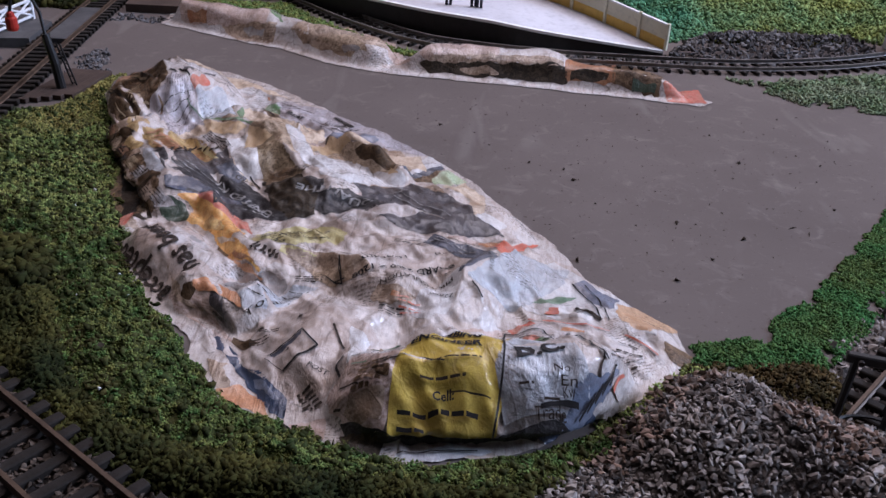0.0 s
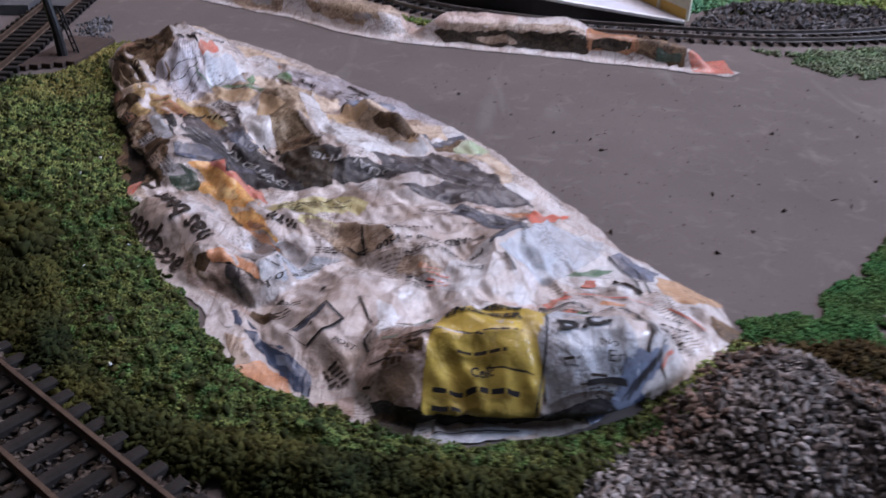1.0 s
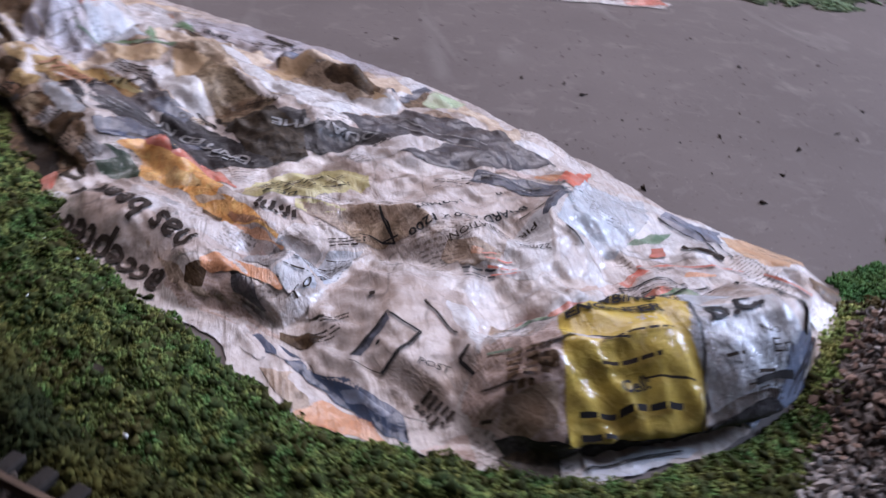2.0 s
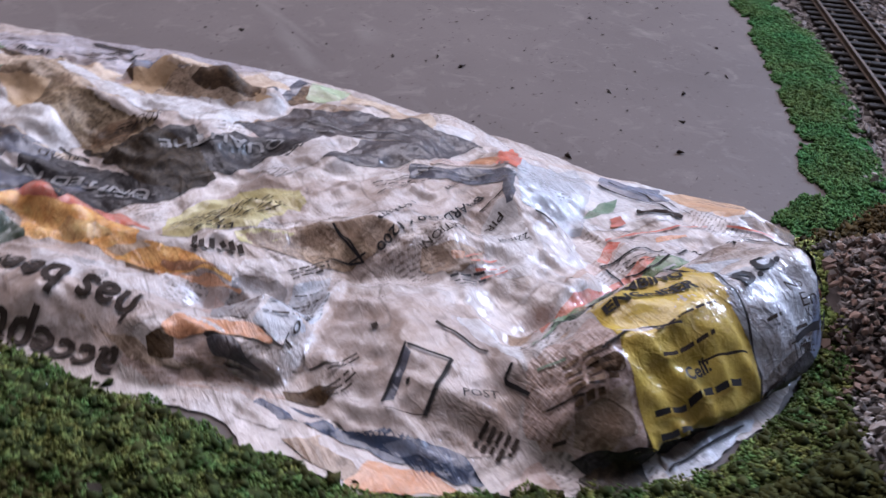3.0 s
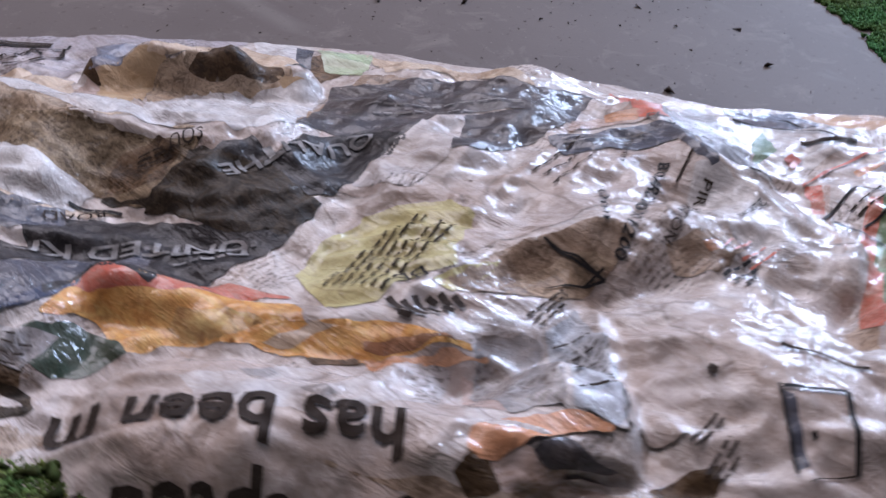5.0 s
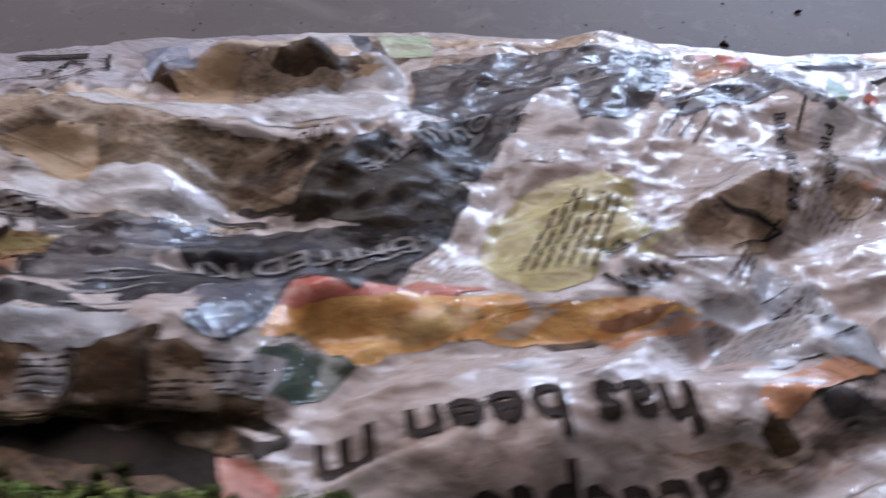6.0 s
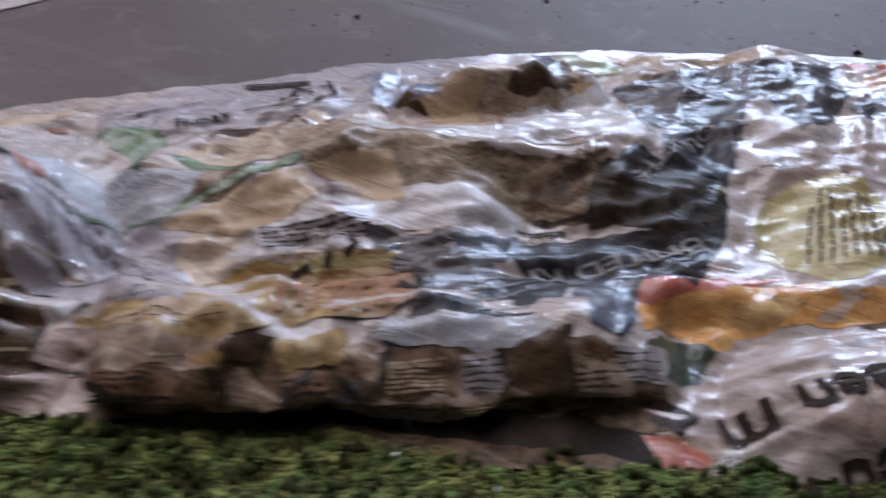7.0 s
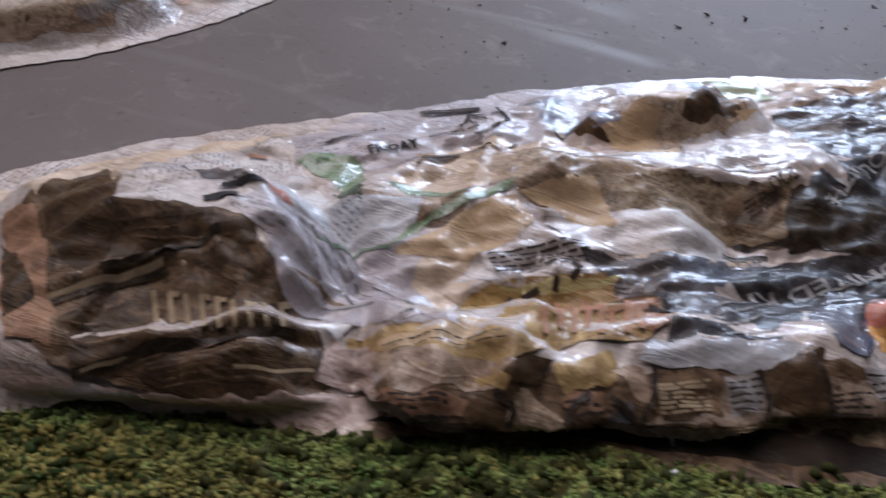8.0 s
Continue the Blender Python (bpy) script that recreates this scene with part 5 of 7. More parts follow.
scrap([(.0028, .3976), (.0045, .3930), (-.0136, .3755), (-.0146, .3792)], SLATE, "slate strip beside a lime square", lift=.00080, torn=.00040)
scrap([(-.0019, .4086), (.0038, .3976), (-.0157, .3785), (-.0279, .3849)], WHITE, "white paper at the edge", lift=.00060)
scrap([(-.0369, .4346), (-.0297, .4242), (-.0469, .4043), (-.0517, .4090), (-.0417, .4268)], BLUE, "grey-blue torn scrap", lift=.00080)
# upturned fold
scrap([(-.0517, .4059), (-.0461, .4041), (-.0397, .3961), (-.0396, .3933), (-.0443, .3947), (-.0595, .3842), (-.0641, .3906)], TAN, "tan paper at the end of a fold", lift=.00060)
scrap([(-.0419, .3948), (-.0342, .3912), (-.0086, .3927), (-.0176, .3760), (-.0214, .3770), (-.0318, .3823), (-.0404, .3885), (-.0571, .3848), (-.0443, .3947)], FOLD, "brown picture inside an upturned fold", lift=.00080)
scrap([(-.0347, .3908), (-.0093, .3922), (-.0186, .3773), (-.0257, .3804), (-.0353, .3859), (-.0376, .3903)], PHOTO_AND_SHADE, "dark brown paper inside an upturned fold", lift=.0010)
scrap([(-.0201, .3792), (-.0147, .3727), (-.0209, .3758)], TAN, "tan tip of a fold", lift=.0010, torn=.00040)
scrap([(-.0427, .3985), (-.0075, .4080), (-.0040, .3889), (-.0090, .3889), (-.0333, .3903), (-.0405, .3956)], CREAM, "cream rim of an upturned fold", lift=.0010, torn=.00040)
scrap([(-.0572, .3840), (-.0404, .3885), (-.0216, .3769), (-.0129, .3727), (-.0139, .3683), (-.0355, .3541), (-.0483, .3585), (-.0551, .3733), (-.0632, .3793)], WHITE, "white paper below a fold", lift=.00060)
# dark strip painted where the gap beside the fold is shaded
scrap([(-.0455, .4238), (-.0522, .4070), (-.0531, .4042), (-.0536, .4112)], PHOTO_AND_SHADE, "paper painted dark for the gap beside a fold", lift=.00080, torn=.00040)
lettering("SOU", (-.0541, .3620), (-.0597, .3661), .0050, INK_BROWN, hill)
# the sheet with a weekday heading, and the ridge below it
friday = scrap([(-.0832, .4769), (-.0541, .4632), (-.0299, .4397), (-.00038, .4149), (-.0055, .4083), (-.0431, .4182), (-.0564, .4260), (-.0810, .4343), (-.0876, .4549), (-.0938, .4684)], LILAC, "greyish lilac newsprint with a weekday heading", lift=.00040)
lettering("FRIDAY", (-.0821, .4556), (-.0722, .4466), .0036, INK, friday, bold=.0300)
stroke([(-.0560, .4537), (-.0450, .4420)], .0011, INK_BROWN, friday)
stroke([(-.0589, .4417), (-.0496, .4433), (-.0444, .4365), (-.0469, .4326), (-.0551, .4345)], .00070, INK_BROWN, friday)
stroke([(-.0933, .4443), (-.0825, .4336), (-.0557, .4247)], .00060, INK, friday)
stroke([(-.0609, .4369), (-.0530, .4306)], .00050, INK_BROWN, friday)
small_print([(-.0863, .4683), (-.0736, .4611), (-.0644, .4578), (-.0810, .4667)], 3, INK_BROWN, friday, .00050, seed=68)
small_print([(-.0651, .4477), (-.0548, .4363), (-.0586, .4347), (-.0690, .4458)], 2, INK_BROWN, friday, .00050, seed=69)
stroke([(-.0555, .4551), (-.0441, .4426)], .0010, INK_BROWN, friday)
stroke([(-.0567, .4383), (-.0486, .4445), (-.0500, .4379)], .00060, INK, friday)
stroke([(-.0413, .4387), (-.0473, .4332)], .00080, INK, friday)
scrap([(-.0701, .4426), (-.0581, .4306), (-.0554, .4170), (-.0641, .3906), (-.0563, .3752), (-.0652, .3791), (-.0746, .3923), (-.0818, .4031), (-.0905, .4132)], CREAM, "cream paper on a ridge", lift=.00060)
scrap([(-.0981, .4417), (-.0845, .4327), (-.0601, .4247), (-.0523, .4154), (-.0837, .4115), (-.0900, .4162), (-.0964, .4247), (-.1006, .4362)], CREAM, "cream paper above a ridge", lift=.00060)
scrap([(-.0914, .4140), (-.0772, .4003), (-.0691, .3827), (-.0574, .3605), (-.0599, .3595), (-.0723, .3587), (-.0760, .3684), (-.0844, .3759), (-.0871, .3886), (-.0882, .4025), (-.0917, .4112)], GRAVELLY, "brown gravel-like picture on a ridge", lift=.00080)
scrap([(-.0930, .4064), (-.0869, .3952), (-.0855, .3753), (-.0750, .3597), (-.0832, .3670), (-.0912, .3741), (-.0965, .3777), (-.0962, .3852), (-.0903, .3908)], CREAM, "white sheet beside a black banner", lift=.00080)
scrap([(-.0590, .3601), (-.0488, .3497), (-.0470, .3327), (-.0567, .3317), (-.0665, .3395), (-.0734, .3569), (-.0658, .3593)], BLACK_BROWN, "black-brown picture at the end of a ridge", lift=.0010)
scrap([(-.0924, .4151), (-.0781, .4011), (-.0887, .3928), (-.0908, .4028)], TAN, "tan end of a brown picture", lift=.0014)
scrap([(-.0683, .3729), (-.0605, .3690), (-.0597, .3614), (-.0669, .3588), (-.0731, .3637), (-.0751, .3689)], NEWS_BROWN, "brown print with dark specks", lift=.0010)
small_print([(-.0655, .3695), (-.0591, .3631), (-.0617, .3613), (-.0688, .3662)], 4, INK_BROWN, hill, .00050, seed=70)
scrap([(-.0960, .3790), (-.0874, .3739), (-.0825, .3711), (-.0979, .3723)], SLATE, "slate corner printed on white", lift=.0010, torn=.00040)
lettering("ROAD", (-.0776, .3642), (-.0874, .3700), .0042, INK_BROWN, hill)
stroke([(-.0821, .3697), (-.0760, .3608)], .00080, INK, hill)
# the ochre ridge, the tan wedge and the leaf print
scrap([(-.1178, .4299), (-.1058, .4229), (-.0928, .4142), (-.0970, .4082), (-.1081, .4115), (-.1137, .4166), (-.1189, .4293)], TAN, "plain tan paper on a ridge", lift=.0016, torn=.00060)
scrap([(-.1191, .4305), (-.1131, .4168), (-.1014, .4118), (-.0976, .4080), (-.1063, .4097), (-.1199, .4124), (-.1416, .4176), (-.1440, .4230), (-.1288, .4253)], CREAM, "cream paper below a tan ridge", lift=.00060)
scrap([(-.1186, .4318), (-.1114, .4306), (-.1030, .4263), (-.0957, .4210), (-.0896, .4155), (-.0912, .4156), (-.1010, .4213), (-.1076, .4266), (-.1175, .4298)], GREEN, "green printed strip beside tan paper", lift=.0016, torn=.00040)
scrap([(-.1014, .4407), (-.0994, .4362), (-.0972, .4231), (-.0965, .4206), (-.1032, .4349)], GREEN, "faded green printed streak", lift=.00080, torn=.00050)
scrap([(-.0925, .4700), (-.0865, .4650), (-.0849, .4560), (-.1017, .4466), (-.0975, .4552), (-.0952, .4628)], GREEN, "green leaf picture on newsprint", lift=.00080)
scrap([(-.1004, .4554), (-.1034, .4456), (-.1088, .4426), (-.1066, .4498)], DGREEN, "dark green leaf picture", lift=.0010, torn=.00050)
scrap([(-.1061, .4501), (-.1050, .4381), (-.1008, .4280), (-.1040, .4264), (-.1151, .4314), (-.1182, .4389)], NEWS_MOTTLED, "cream and brown print in a hollow", lift=.00060)
scrap([(-.1181, .4168), (-.1053, .4101), (-.0979, .4005), (-.0939, .3925), (-.0980, .3871), (-.1066, .3971), (-.1157, .4081)], NEWS_PALE, "pale striped print above an ochre one", lift=.00080)
small_print([(-.1105, .4130), (-.0942, .3939), (-.0994, .3920), (-.1143, .4088)], 5, INK_BROWN, hill, .00050, seed=71)
kraft = scrap([(-.1467, .4238), (-.1420, .4173), (-.1199, .4124), (-.1090, .4011), (-.1024, .3912), (-.1011, .3831), (-.1213, .3753), (-.1260, .3750), (-.1325, .3892), (-.1433, .3958), (-.1484, .4077), (-.1493, .4200)], KRAFT, "ochre print with faint stripes", lift=.00080)
scrap([(-.1459, .4197), (-.1396, .4077), (-.1288, .3961), (-.1301, .3944), (-.1444, .4055), (-.1483, .4162)], TAN, "pale band across an ochre print", lift=.0010)
scrap([(-.1162, .4079), (-.1075, .3967), (-.1007, .3868), (-.1036, .3870), (-.1108, .3977)], OLIVE, "olive band across an ochre print", lift=.0010, torn=.00060)
stroke([(-.1274, .3953), (-.1329, .3928)], .0011, INK_RUST, kraft)
stroke([(-.1121, .3963), (-.1295, .3913)], .0011, INK_RUST, kraft)
stroke([(-.1274, .3933), (-.1116, .3937)], .00080, INK_RUST, kraft)
stroke([(-.1114, .3937), (-.1293, .3888)], .0011, INK_RUST, kraft)
stroke([(-.1091, .3916), (-.1271, .3870)], .0011, INK_RUST, kraft)
stroke([(-.1239, .3893), (-.1225, .3866)], .00080, INK_RUST, kraft)
stroke([(-.1087, .3890), (-.1287, .3843)], .0011, INK_RUST, kraft)
stroke([(-.1212, .3843), (-.1265, .3825)], .0011, INK_RUST, kraft)
stroke([(-.1220, .3848), (-.1200, .3822)], .00080, INK_RUST, kraft)
stroke([(-.1150, .3830), (-.1262, .3801)], .0011, INK_RUST, kraft)
stroke([(-.1182, .3801), (-.1244, .3782)], .0011, INK_RUST, kraft)
stroke([(-.1195, .3805), (-.1175, .3778)], .00080, INK_RUST, kraft)
scrap([(-.1031, .3872), (-.1114, .3784), (-.1215, .3734), (-.1252, .3763), (-.1214, .3812)], RUST, "rust-brown picture at the end of an ochre print", lift=.0010)
scrap([(-.1111, .3776), (-.0864, .3569), (-.1038, .3520), (-.1140, .3557), (-.1251, .3732)], DARK, "black picture with pale specks", lift=.00080)
small_print([(-.1098, .3687), (-.0922, .3601), (-.1113, .3536), (-.1184, .3631)], 4, INK_WHITE, hill, .00060, seed=72)
scrap([(-.0941, .3746), (-.0828, .3692), (-.0861, .3647), (-.0957, .3673), (-.0985, .3737)], SLATE, "slate corner on white paper", lift=.0010, torn=.00040)
# cool white strip stands in for blue glints on the film
scrap([(-.1262, .3759), (-.1145, .3556), (-.1123, .3484), (-.1196, .3545), (-.1290, .3719), (-.1311, .3775)], DC, "strip painted bluish for glints along the ridge", lift=.00080)
scrap([(-.0790, .3475), (-.0828, .3417), (-.1095, .3415), (-.1115, .3464), (-.1036, .3515)], SLATE, "slate print beside a red border", lift=.00080)
scrap([(-.1478, .4209), (-.1456, .4049), (-.1424, .3941), (-.1459, .3965), (-.1525, .4118)], NEWS_MOTTLED, "brown striped print on the steep side", lift=.00080)
scrap([(-.1448, .3970), (-.1398, .3930), (-.1374, .3887), (-.1414, .3900), (-.1458, .3945)], PHOTO_AND_SHADE, "dark brown scrap on the steep side", lift=.0010)
scrap([(-.1392, .3906), (-.1310, .3816), (-.1352, .3790), (-.1411, .3860)], KRAFT, "mustard print on the steep side", lift=.00080)
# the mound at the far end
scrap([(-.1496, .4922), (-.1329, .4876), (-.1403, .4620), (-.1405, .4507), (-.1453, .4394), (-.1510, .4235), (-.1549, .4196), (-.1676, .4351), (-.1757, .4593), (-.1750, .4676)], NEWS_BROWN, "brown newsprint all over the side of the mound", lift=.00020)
scrap([(-.1578, .4934), (-.1626, .4820), (-.1686, .4731), (-.1745, .4754)], PHOTO_AND_SHADE, "dark torn scrap beside the mound", lift=.0010)
scrap([(-.1393, .4479), (-.0954, .4674), (-.1099, .4479), (-.1187, .4373), (-.1191, .4305), (-.1395, .4198), (-.1421, .4241), (-.1477, .4255), (-.1446, .4320), (-.1454, .4405)], WHITE, "white paper in the valley beside the mound", lift=.00060)
scrap([(-.1440, .4391), (-.1393, .4351), (-.1401, .4195), (-.1399, .4230), (-.1413, .4339)], NEWS_BROWN, "brown streak in the valley", lift=.0016, torn=.00050)
stroke([(-.1295, .4412), (-.1277, .4386), (-.1191, .4371), (-.1183, .4309)], .00060, INK_GREEN, hill)
scrap([(-.1444, .4755), (-.1079, .4956), (-.0947, .4823), (-.0938, .4701), (-.1010, .4615), (-.1403, .4472), (-.1430, .4538), (-.1500, .4706)], NEWS_PALE, "pale print with red and black marks", lift=.00060)
scrap([(-.1240, .4769), (-.1309, .4616), (-.1323, .4529), (-.1346, .4543), (-.1362, .4620)], DARK_GREY, "dark picture near the top", lift=.0010, torn=.00050)
scrap([(-.1296, .4504), (-.1261, .4635), (-.1225, .4600), (-.1271, .4473)], RED, "small red print", lift=.0012, torn=.00040)
stroke([(-.1419, .4570), (-.1373, .4527)], .0014, INK, hill)
stroke([(-.0964, .4812), (-.0949, .4766)], .0010, INK_RUST, hill)
scrap([(-.1525, .4707), (-.1444, .4588), (-.1428, .4515), (-.1459, .4437), (-.1491, .4383), (-.1503, .4282), (-.1535, .4210), (-.1616, .4259), (-.1672, .4354), (-.1723, .4539), (-.1753, .4595), (-.1705, .4666), (-.1618, .4643)], PHOTO_AND_SHADE, "brown picture over the side of the mound", lift=.00060)
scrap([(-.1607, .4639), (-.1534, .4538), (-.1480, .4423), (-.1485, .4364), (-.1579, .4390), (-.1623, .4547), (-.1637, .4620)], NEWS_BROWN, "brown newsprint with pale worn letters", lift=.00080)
# shade of the recess under the lip, put into the colour
scrap([(-.1718, .4541), (-.1643, .4449), (-.1571, .4351), (-.1514, .4278), (-.1559, .4215), (-.1626, .4275), (-.1679, .4371), (-.1704, .4463)], PHOTO_AND_SHADE, "paper painted dark for the recess below a crease in the mound", lift=.00080)
scrap([(-.1488, .4908), (-.1340, .4880), (-.1506, .4702), (-.1606, .4655), (-.1600, .4736), (-.1574, .4813)], PHOTO_AND_SHADE, "dark torn picture over the top", lift=.0010)
scrap([(-.1483, .4598), (-.1408, .4469), (-.1444, .4445), (-.1518, .4537)], PHOTO_AND_SHADE, "brown picture high on the mound", lift=.0010)
# dark strokes paint the shade of creases; the pale ones their lit edges
stroke([(-.1751, .4591), (-.1705, .4528), (-.1638, .4452), (-.1591, .4383), (-.1519, .4308)], .0011, BLACK_BROWN, hill)
stroke([(-.1742, .4579), (-.1695, .4517), (-.1636, .4453)], .00040, FADED_AND_LIT, hill)
stroke([(-.1629, .4358), (-.1596, .4304), (-.1547, .4258)], .00050, FADED_AND_LIT, hill)
stroke([(-.1549, .4631), (-.1520, .4558), (-.1456, .4508)], .0012, BLACK_BROWN, hill)
stroke([(-.1603, .4651), (-.1560, .4601), (-.1506, .4546)], .00070, BLACK_BROWN, hill)
small_print([(-.1689, .4505), (-.1522, .4296), (-.1580, .4238), (-.1700, .4444)], 6, NEWS_BROWN, hill, .00025, seed=86)
small_print([(-.1520, .4693), (-.1421, .4520), (-.1456, .4461), (-.1525, .4631)], 3, NEWS_BROWN, hill, .00030, seed=87)
small_print([(-.1675, .4669), (-.1587, .4585), (-.1671, .4503), (-.1717, .4599)], 4, NEWS_BROWN, hill, .00030, seed=88)
stroke([(-.1578, .4563), (-.1621, .4520)], .00090, FADED_AND_LIT, hill)
stroke([(-.1570, .4535), (-.1610, .4495)], .00090, FADED_AND_LIT, hill)
stroke([(-.1563, .4506), (-.1602, .4468)], .00090, FADED_AND_LIT, hill)
stroke([(-.1552, .4481), (-.1603, .4433)], .00090, FADED_AND_LIT, hill)
stroke([(-.1540, .4457), (-.1592, .4409)], .00090, FADED_AND_LIT, hill)
stroke([(-.1537, .4426), (-.1578, .4388)], .00090, FADED_AND_LIT, hill)
stroke([(-.1524, .4403), (-.1565, .4365)], .00090, FADED_AND_LIT, hill)
stroke([(-.1506, .4383), (-.1549, .4345)], .00090, FADED_AND_LIT, hill)
stroke([(-.1483, .4366), (-.1531, .4325)], .00090, FADED_AND_LIT, hill)
stroke([(-.1574, .4536), (-.1568, .4515)], .00080, FADED_AND_LIT, hill)
stroke([(-.1556, .4482), (-.1547, .4465)], .00080, FADED_AND_LIT, hill)
stroke([(-.1545, .4457), (-.1539, .4438)], .00080, FADED_AND_LIT, hill)
stroke([(-.1531, .4401), (-.1516, .4388)], .00080, FADED_AND_LIT, hill)
stroke([(-.1489, .4366), (-.1468, .4357)], .00080, FADED_AND_LIT, hill)
# a pleat's lit edge and its shade, painted as two lines
stroke([(-.1674, .4707), (-.1608, .4639), (-.1544, .4566)], .00070, FADED_AND_LIT, hill)
stroke([(-.1680, .4696), (-.1610, .4633), (-.1546, .4554)], .00060, BLACK_BROWN, hill)
scrap([(-.1512, .5003), (-.1509, .4904), (-.1577, .4806), (-.1705, .4666), (-.1737, .4650), (-.1779, .4724)], PEACH, "peach-coloured print", lift=.00060)
scrap([(-.1378, .5175), (-.1183, .5121), (-.1040, .4988), (-.0854, .4822), (-.0809, .4784), (-.0947, .4823), (-.1444, .4755), (-.1499, .4913)], CREAM, "cream paper along the far edge", lift=.00040)
scrap([(-.1796, .4711), (-.1757, .4593), (-.1701, .4444), (-.1650, .4313), (-.1561, .4206), (-.1591, .4081), (-.1662, .4254), (-.1720, .4433), (-.1788, .4608), (-.1819, .4699)], NEWS_PINK, "pinkish newsprint along the foot", lift=.0014)
scrap([(-.1777, .4614), (-.1724, .4484), (-.1707, .4408), (-.1747, .4481), (-.1782, .4589)], NEWS_GREY, "grey print along the foot", lift=.0016)
scrap([(-.1482, .4263), (-.1473, .4212), (-.1546, .4138), (-.1546, .4192), (-.1550, .4245)], NEWS_PINK, "pinkish newsprint in the valley's mouth", lift=.0010)
scrap([(-.1271, .4473), (-.1173, .4663), (-.1018, .4311), (-.1129, .4293), (-.1244, .4404)], DC, "pale blue print", lift=.00080)
scrap([(-.0989, .3999), (-.0960, .4058), (-.0913, .4068), (-.0871, .4021), (-.0797, .3775), (-.0759, .3698), (-.0825, .3677), (-.0889, .3744), (-.0955, .3890)], WHITE, "white sheet below the mound", lift=.0012, torn=.00060)
scrap([(-.0916, .4112), (-.0759, .4448), (-.0539, .3803), (-.0546, .3608), (-.0666, .3944), (-.0757, .3719)], FOLD, "tan and brown print round a white sheet", lift=.00060)
scrap([(-.0740, .4130), (-.0698, .4274), (-.0529, .3736), (-.0571, .3684), (-.0657, .3888)], WHITE, "white paper on a ridge", lift=.0012, torn=.00060)
scrap([(-.1173, .3698), (-.0991, .3957), (-.0886, .3731), (-.1039, .3647), (-.1110, .3642)], DARK_GREY, "dark grey print below pleated paper", lift=.00080)
small_print([(-.1427, .4341), (-.1284, .4468), (-.1240, .4382), (-.1327, .4104)], 5, INK_BROWN, hill, .00030, seed=73)
# lilac stands in for the film's pale sheen over brown print
scrap([(-.1396, .4065), (-.1468, .4370), (-.1415, .4431), (-.1392, .4523), (-.1296, .4504), (-.1254, .4462), (-.1237, .4396), (-.1108, .4265), (-.1230, .4230), (-.1323, .4092)], LILAC, "pleated newsprint tinted lilac for film haze over the mound", lift=.0012)
# thin grey strokes paint the shade between the pleats
stroke([(-.1439, .4429), (-.1434, .4350), (-.1347, .4156)], .00040, NEWS_GREY, hill)
stroke([(-.1396, .4410), (-.1392, .4341), (-.1343, .4250)], .00040, NEWS_GREY, hill)
stroke([(-.1357, .4401), (-.1356, .4360), (-.1329, .4320)], .00040, NEWS_GREY, hill)
stroke([(-.1331, .4447), (-.1320, .4371), (-.1296, .4334)], .00040, NEWS_GREY, hill)
stroke([(-.1298, .4458), (-.1285, .4392), (-.1260, .4338)], .00040, NEWS_GREY, hill)
stroke([(-.1264, .4469), (-.1248, .4401), (-.1229, .4361)], .00040, NEWS_GREY, hill)
stroke([(-.1370, .4567), (-.1303, .4514)], .0010, INK, hill)
stroke([(-.1173, .3698), (-.1180, .3785)], .0012, INK_BROWN, hill)
stroke([(-.1166, .3752), (-.1148, .3764)], .0012, INK_BROWN, hill)
stroke([(-.1143, .3764), (-.1189, .3970)], .0012, INK_BROWN, hill)
stroke([(-.1118, .3760), (-.1184, .4036)], .0012, INK_BROWN, hill)
stroke([(-.1173, .4015), (-.1161, .4053)], .0012, INK_BROWN, hill)
stroke([(-.1149, .4030), (-.1120, .4005)], .0012, INK_BROWN, hill)
stroke([(-.1107, .3976), (-.1085, .3982)], .0012, INK_BROWN, hill)
stroke([(-.1073, .3954), (-.1049, .3949)], .0012, INK_BROWN, hill)
stroke([(-.1042, .3943), (-.1028, .3972)], .0012, INK_BROWN, hill)
scrap([(-.1462, .3800), (-.1247, .3600), (-.1152, .3414), (-.1280, .3453), (-.1385, .3578)], NEWS_MOTTLED, "grey mottled print at the far side", lift=.00060)
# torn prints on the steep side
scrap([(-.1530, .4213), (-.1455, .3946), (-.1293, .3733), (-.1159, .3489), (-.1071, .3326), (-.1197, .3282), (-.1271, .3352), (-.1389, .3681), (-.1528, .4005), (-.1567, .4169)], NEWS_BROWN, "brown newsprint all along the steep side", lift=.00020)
scrap([(-.1546, .4159), (-.1503, .4059), (-.1479, .3989), (-.1516, .3992), (-.1562, .4087)], PEACH, "pinkish print on the steep side", lift=.00080)
scrap([(-.1485, .4000), (-.1449, .3930), (-.1492, .3923), (-.1518, .3981)], PHOTO_AND_SHADE, "dark brown picture on the steep side", lift=.0010)
scrap([(-.1463, .3936), (-.1440, .3916), (-.1442, .3849), (-.1472, .3877), (-.1492, .3930)], FOLD, "cream scrap on the steep side", lift=.0010)
scrap([(-.1414, .3871), (-.1371, .3804), (-.1398, .3778), (-.1439, .3835)], PEACH, "pinkish print on the steep side", lift=.00080)
scrap([(-.1418, .3812), (-.1361, .3758), (-.1387, .3728), (-.1418, .3787)], DARK_GREY, "dark grey picture on the steep side", lift=.0010)
scrap([(-.1338, .3812), (-.1295, .3752), (-.1360, .3707), (-.1364, .3756)], NEWS_MOTTLED, "pale film-covered print on the steep side", lift=.00080)
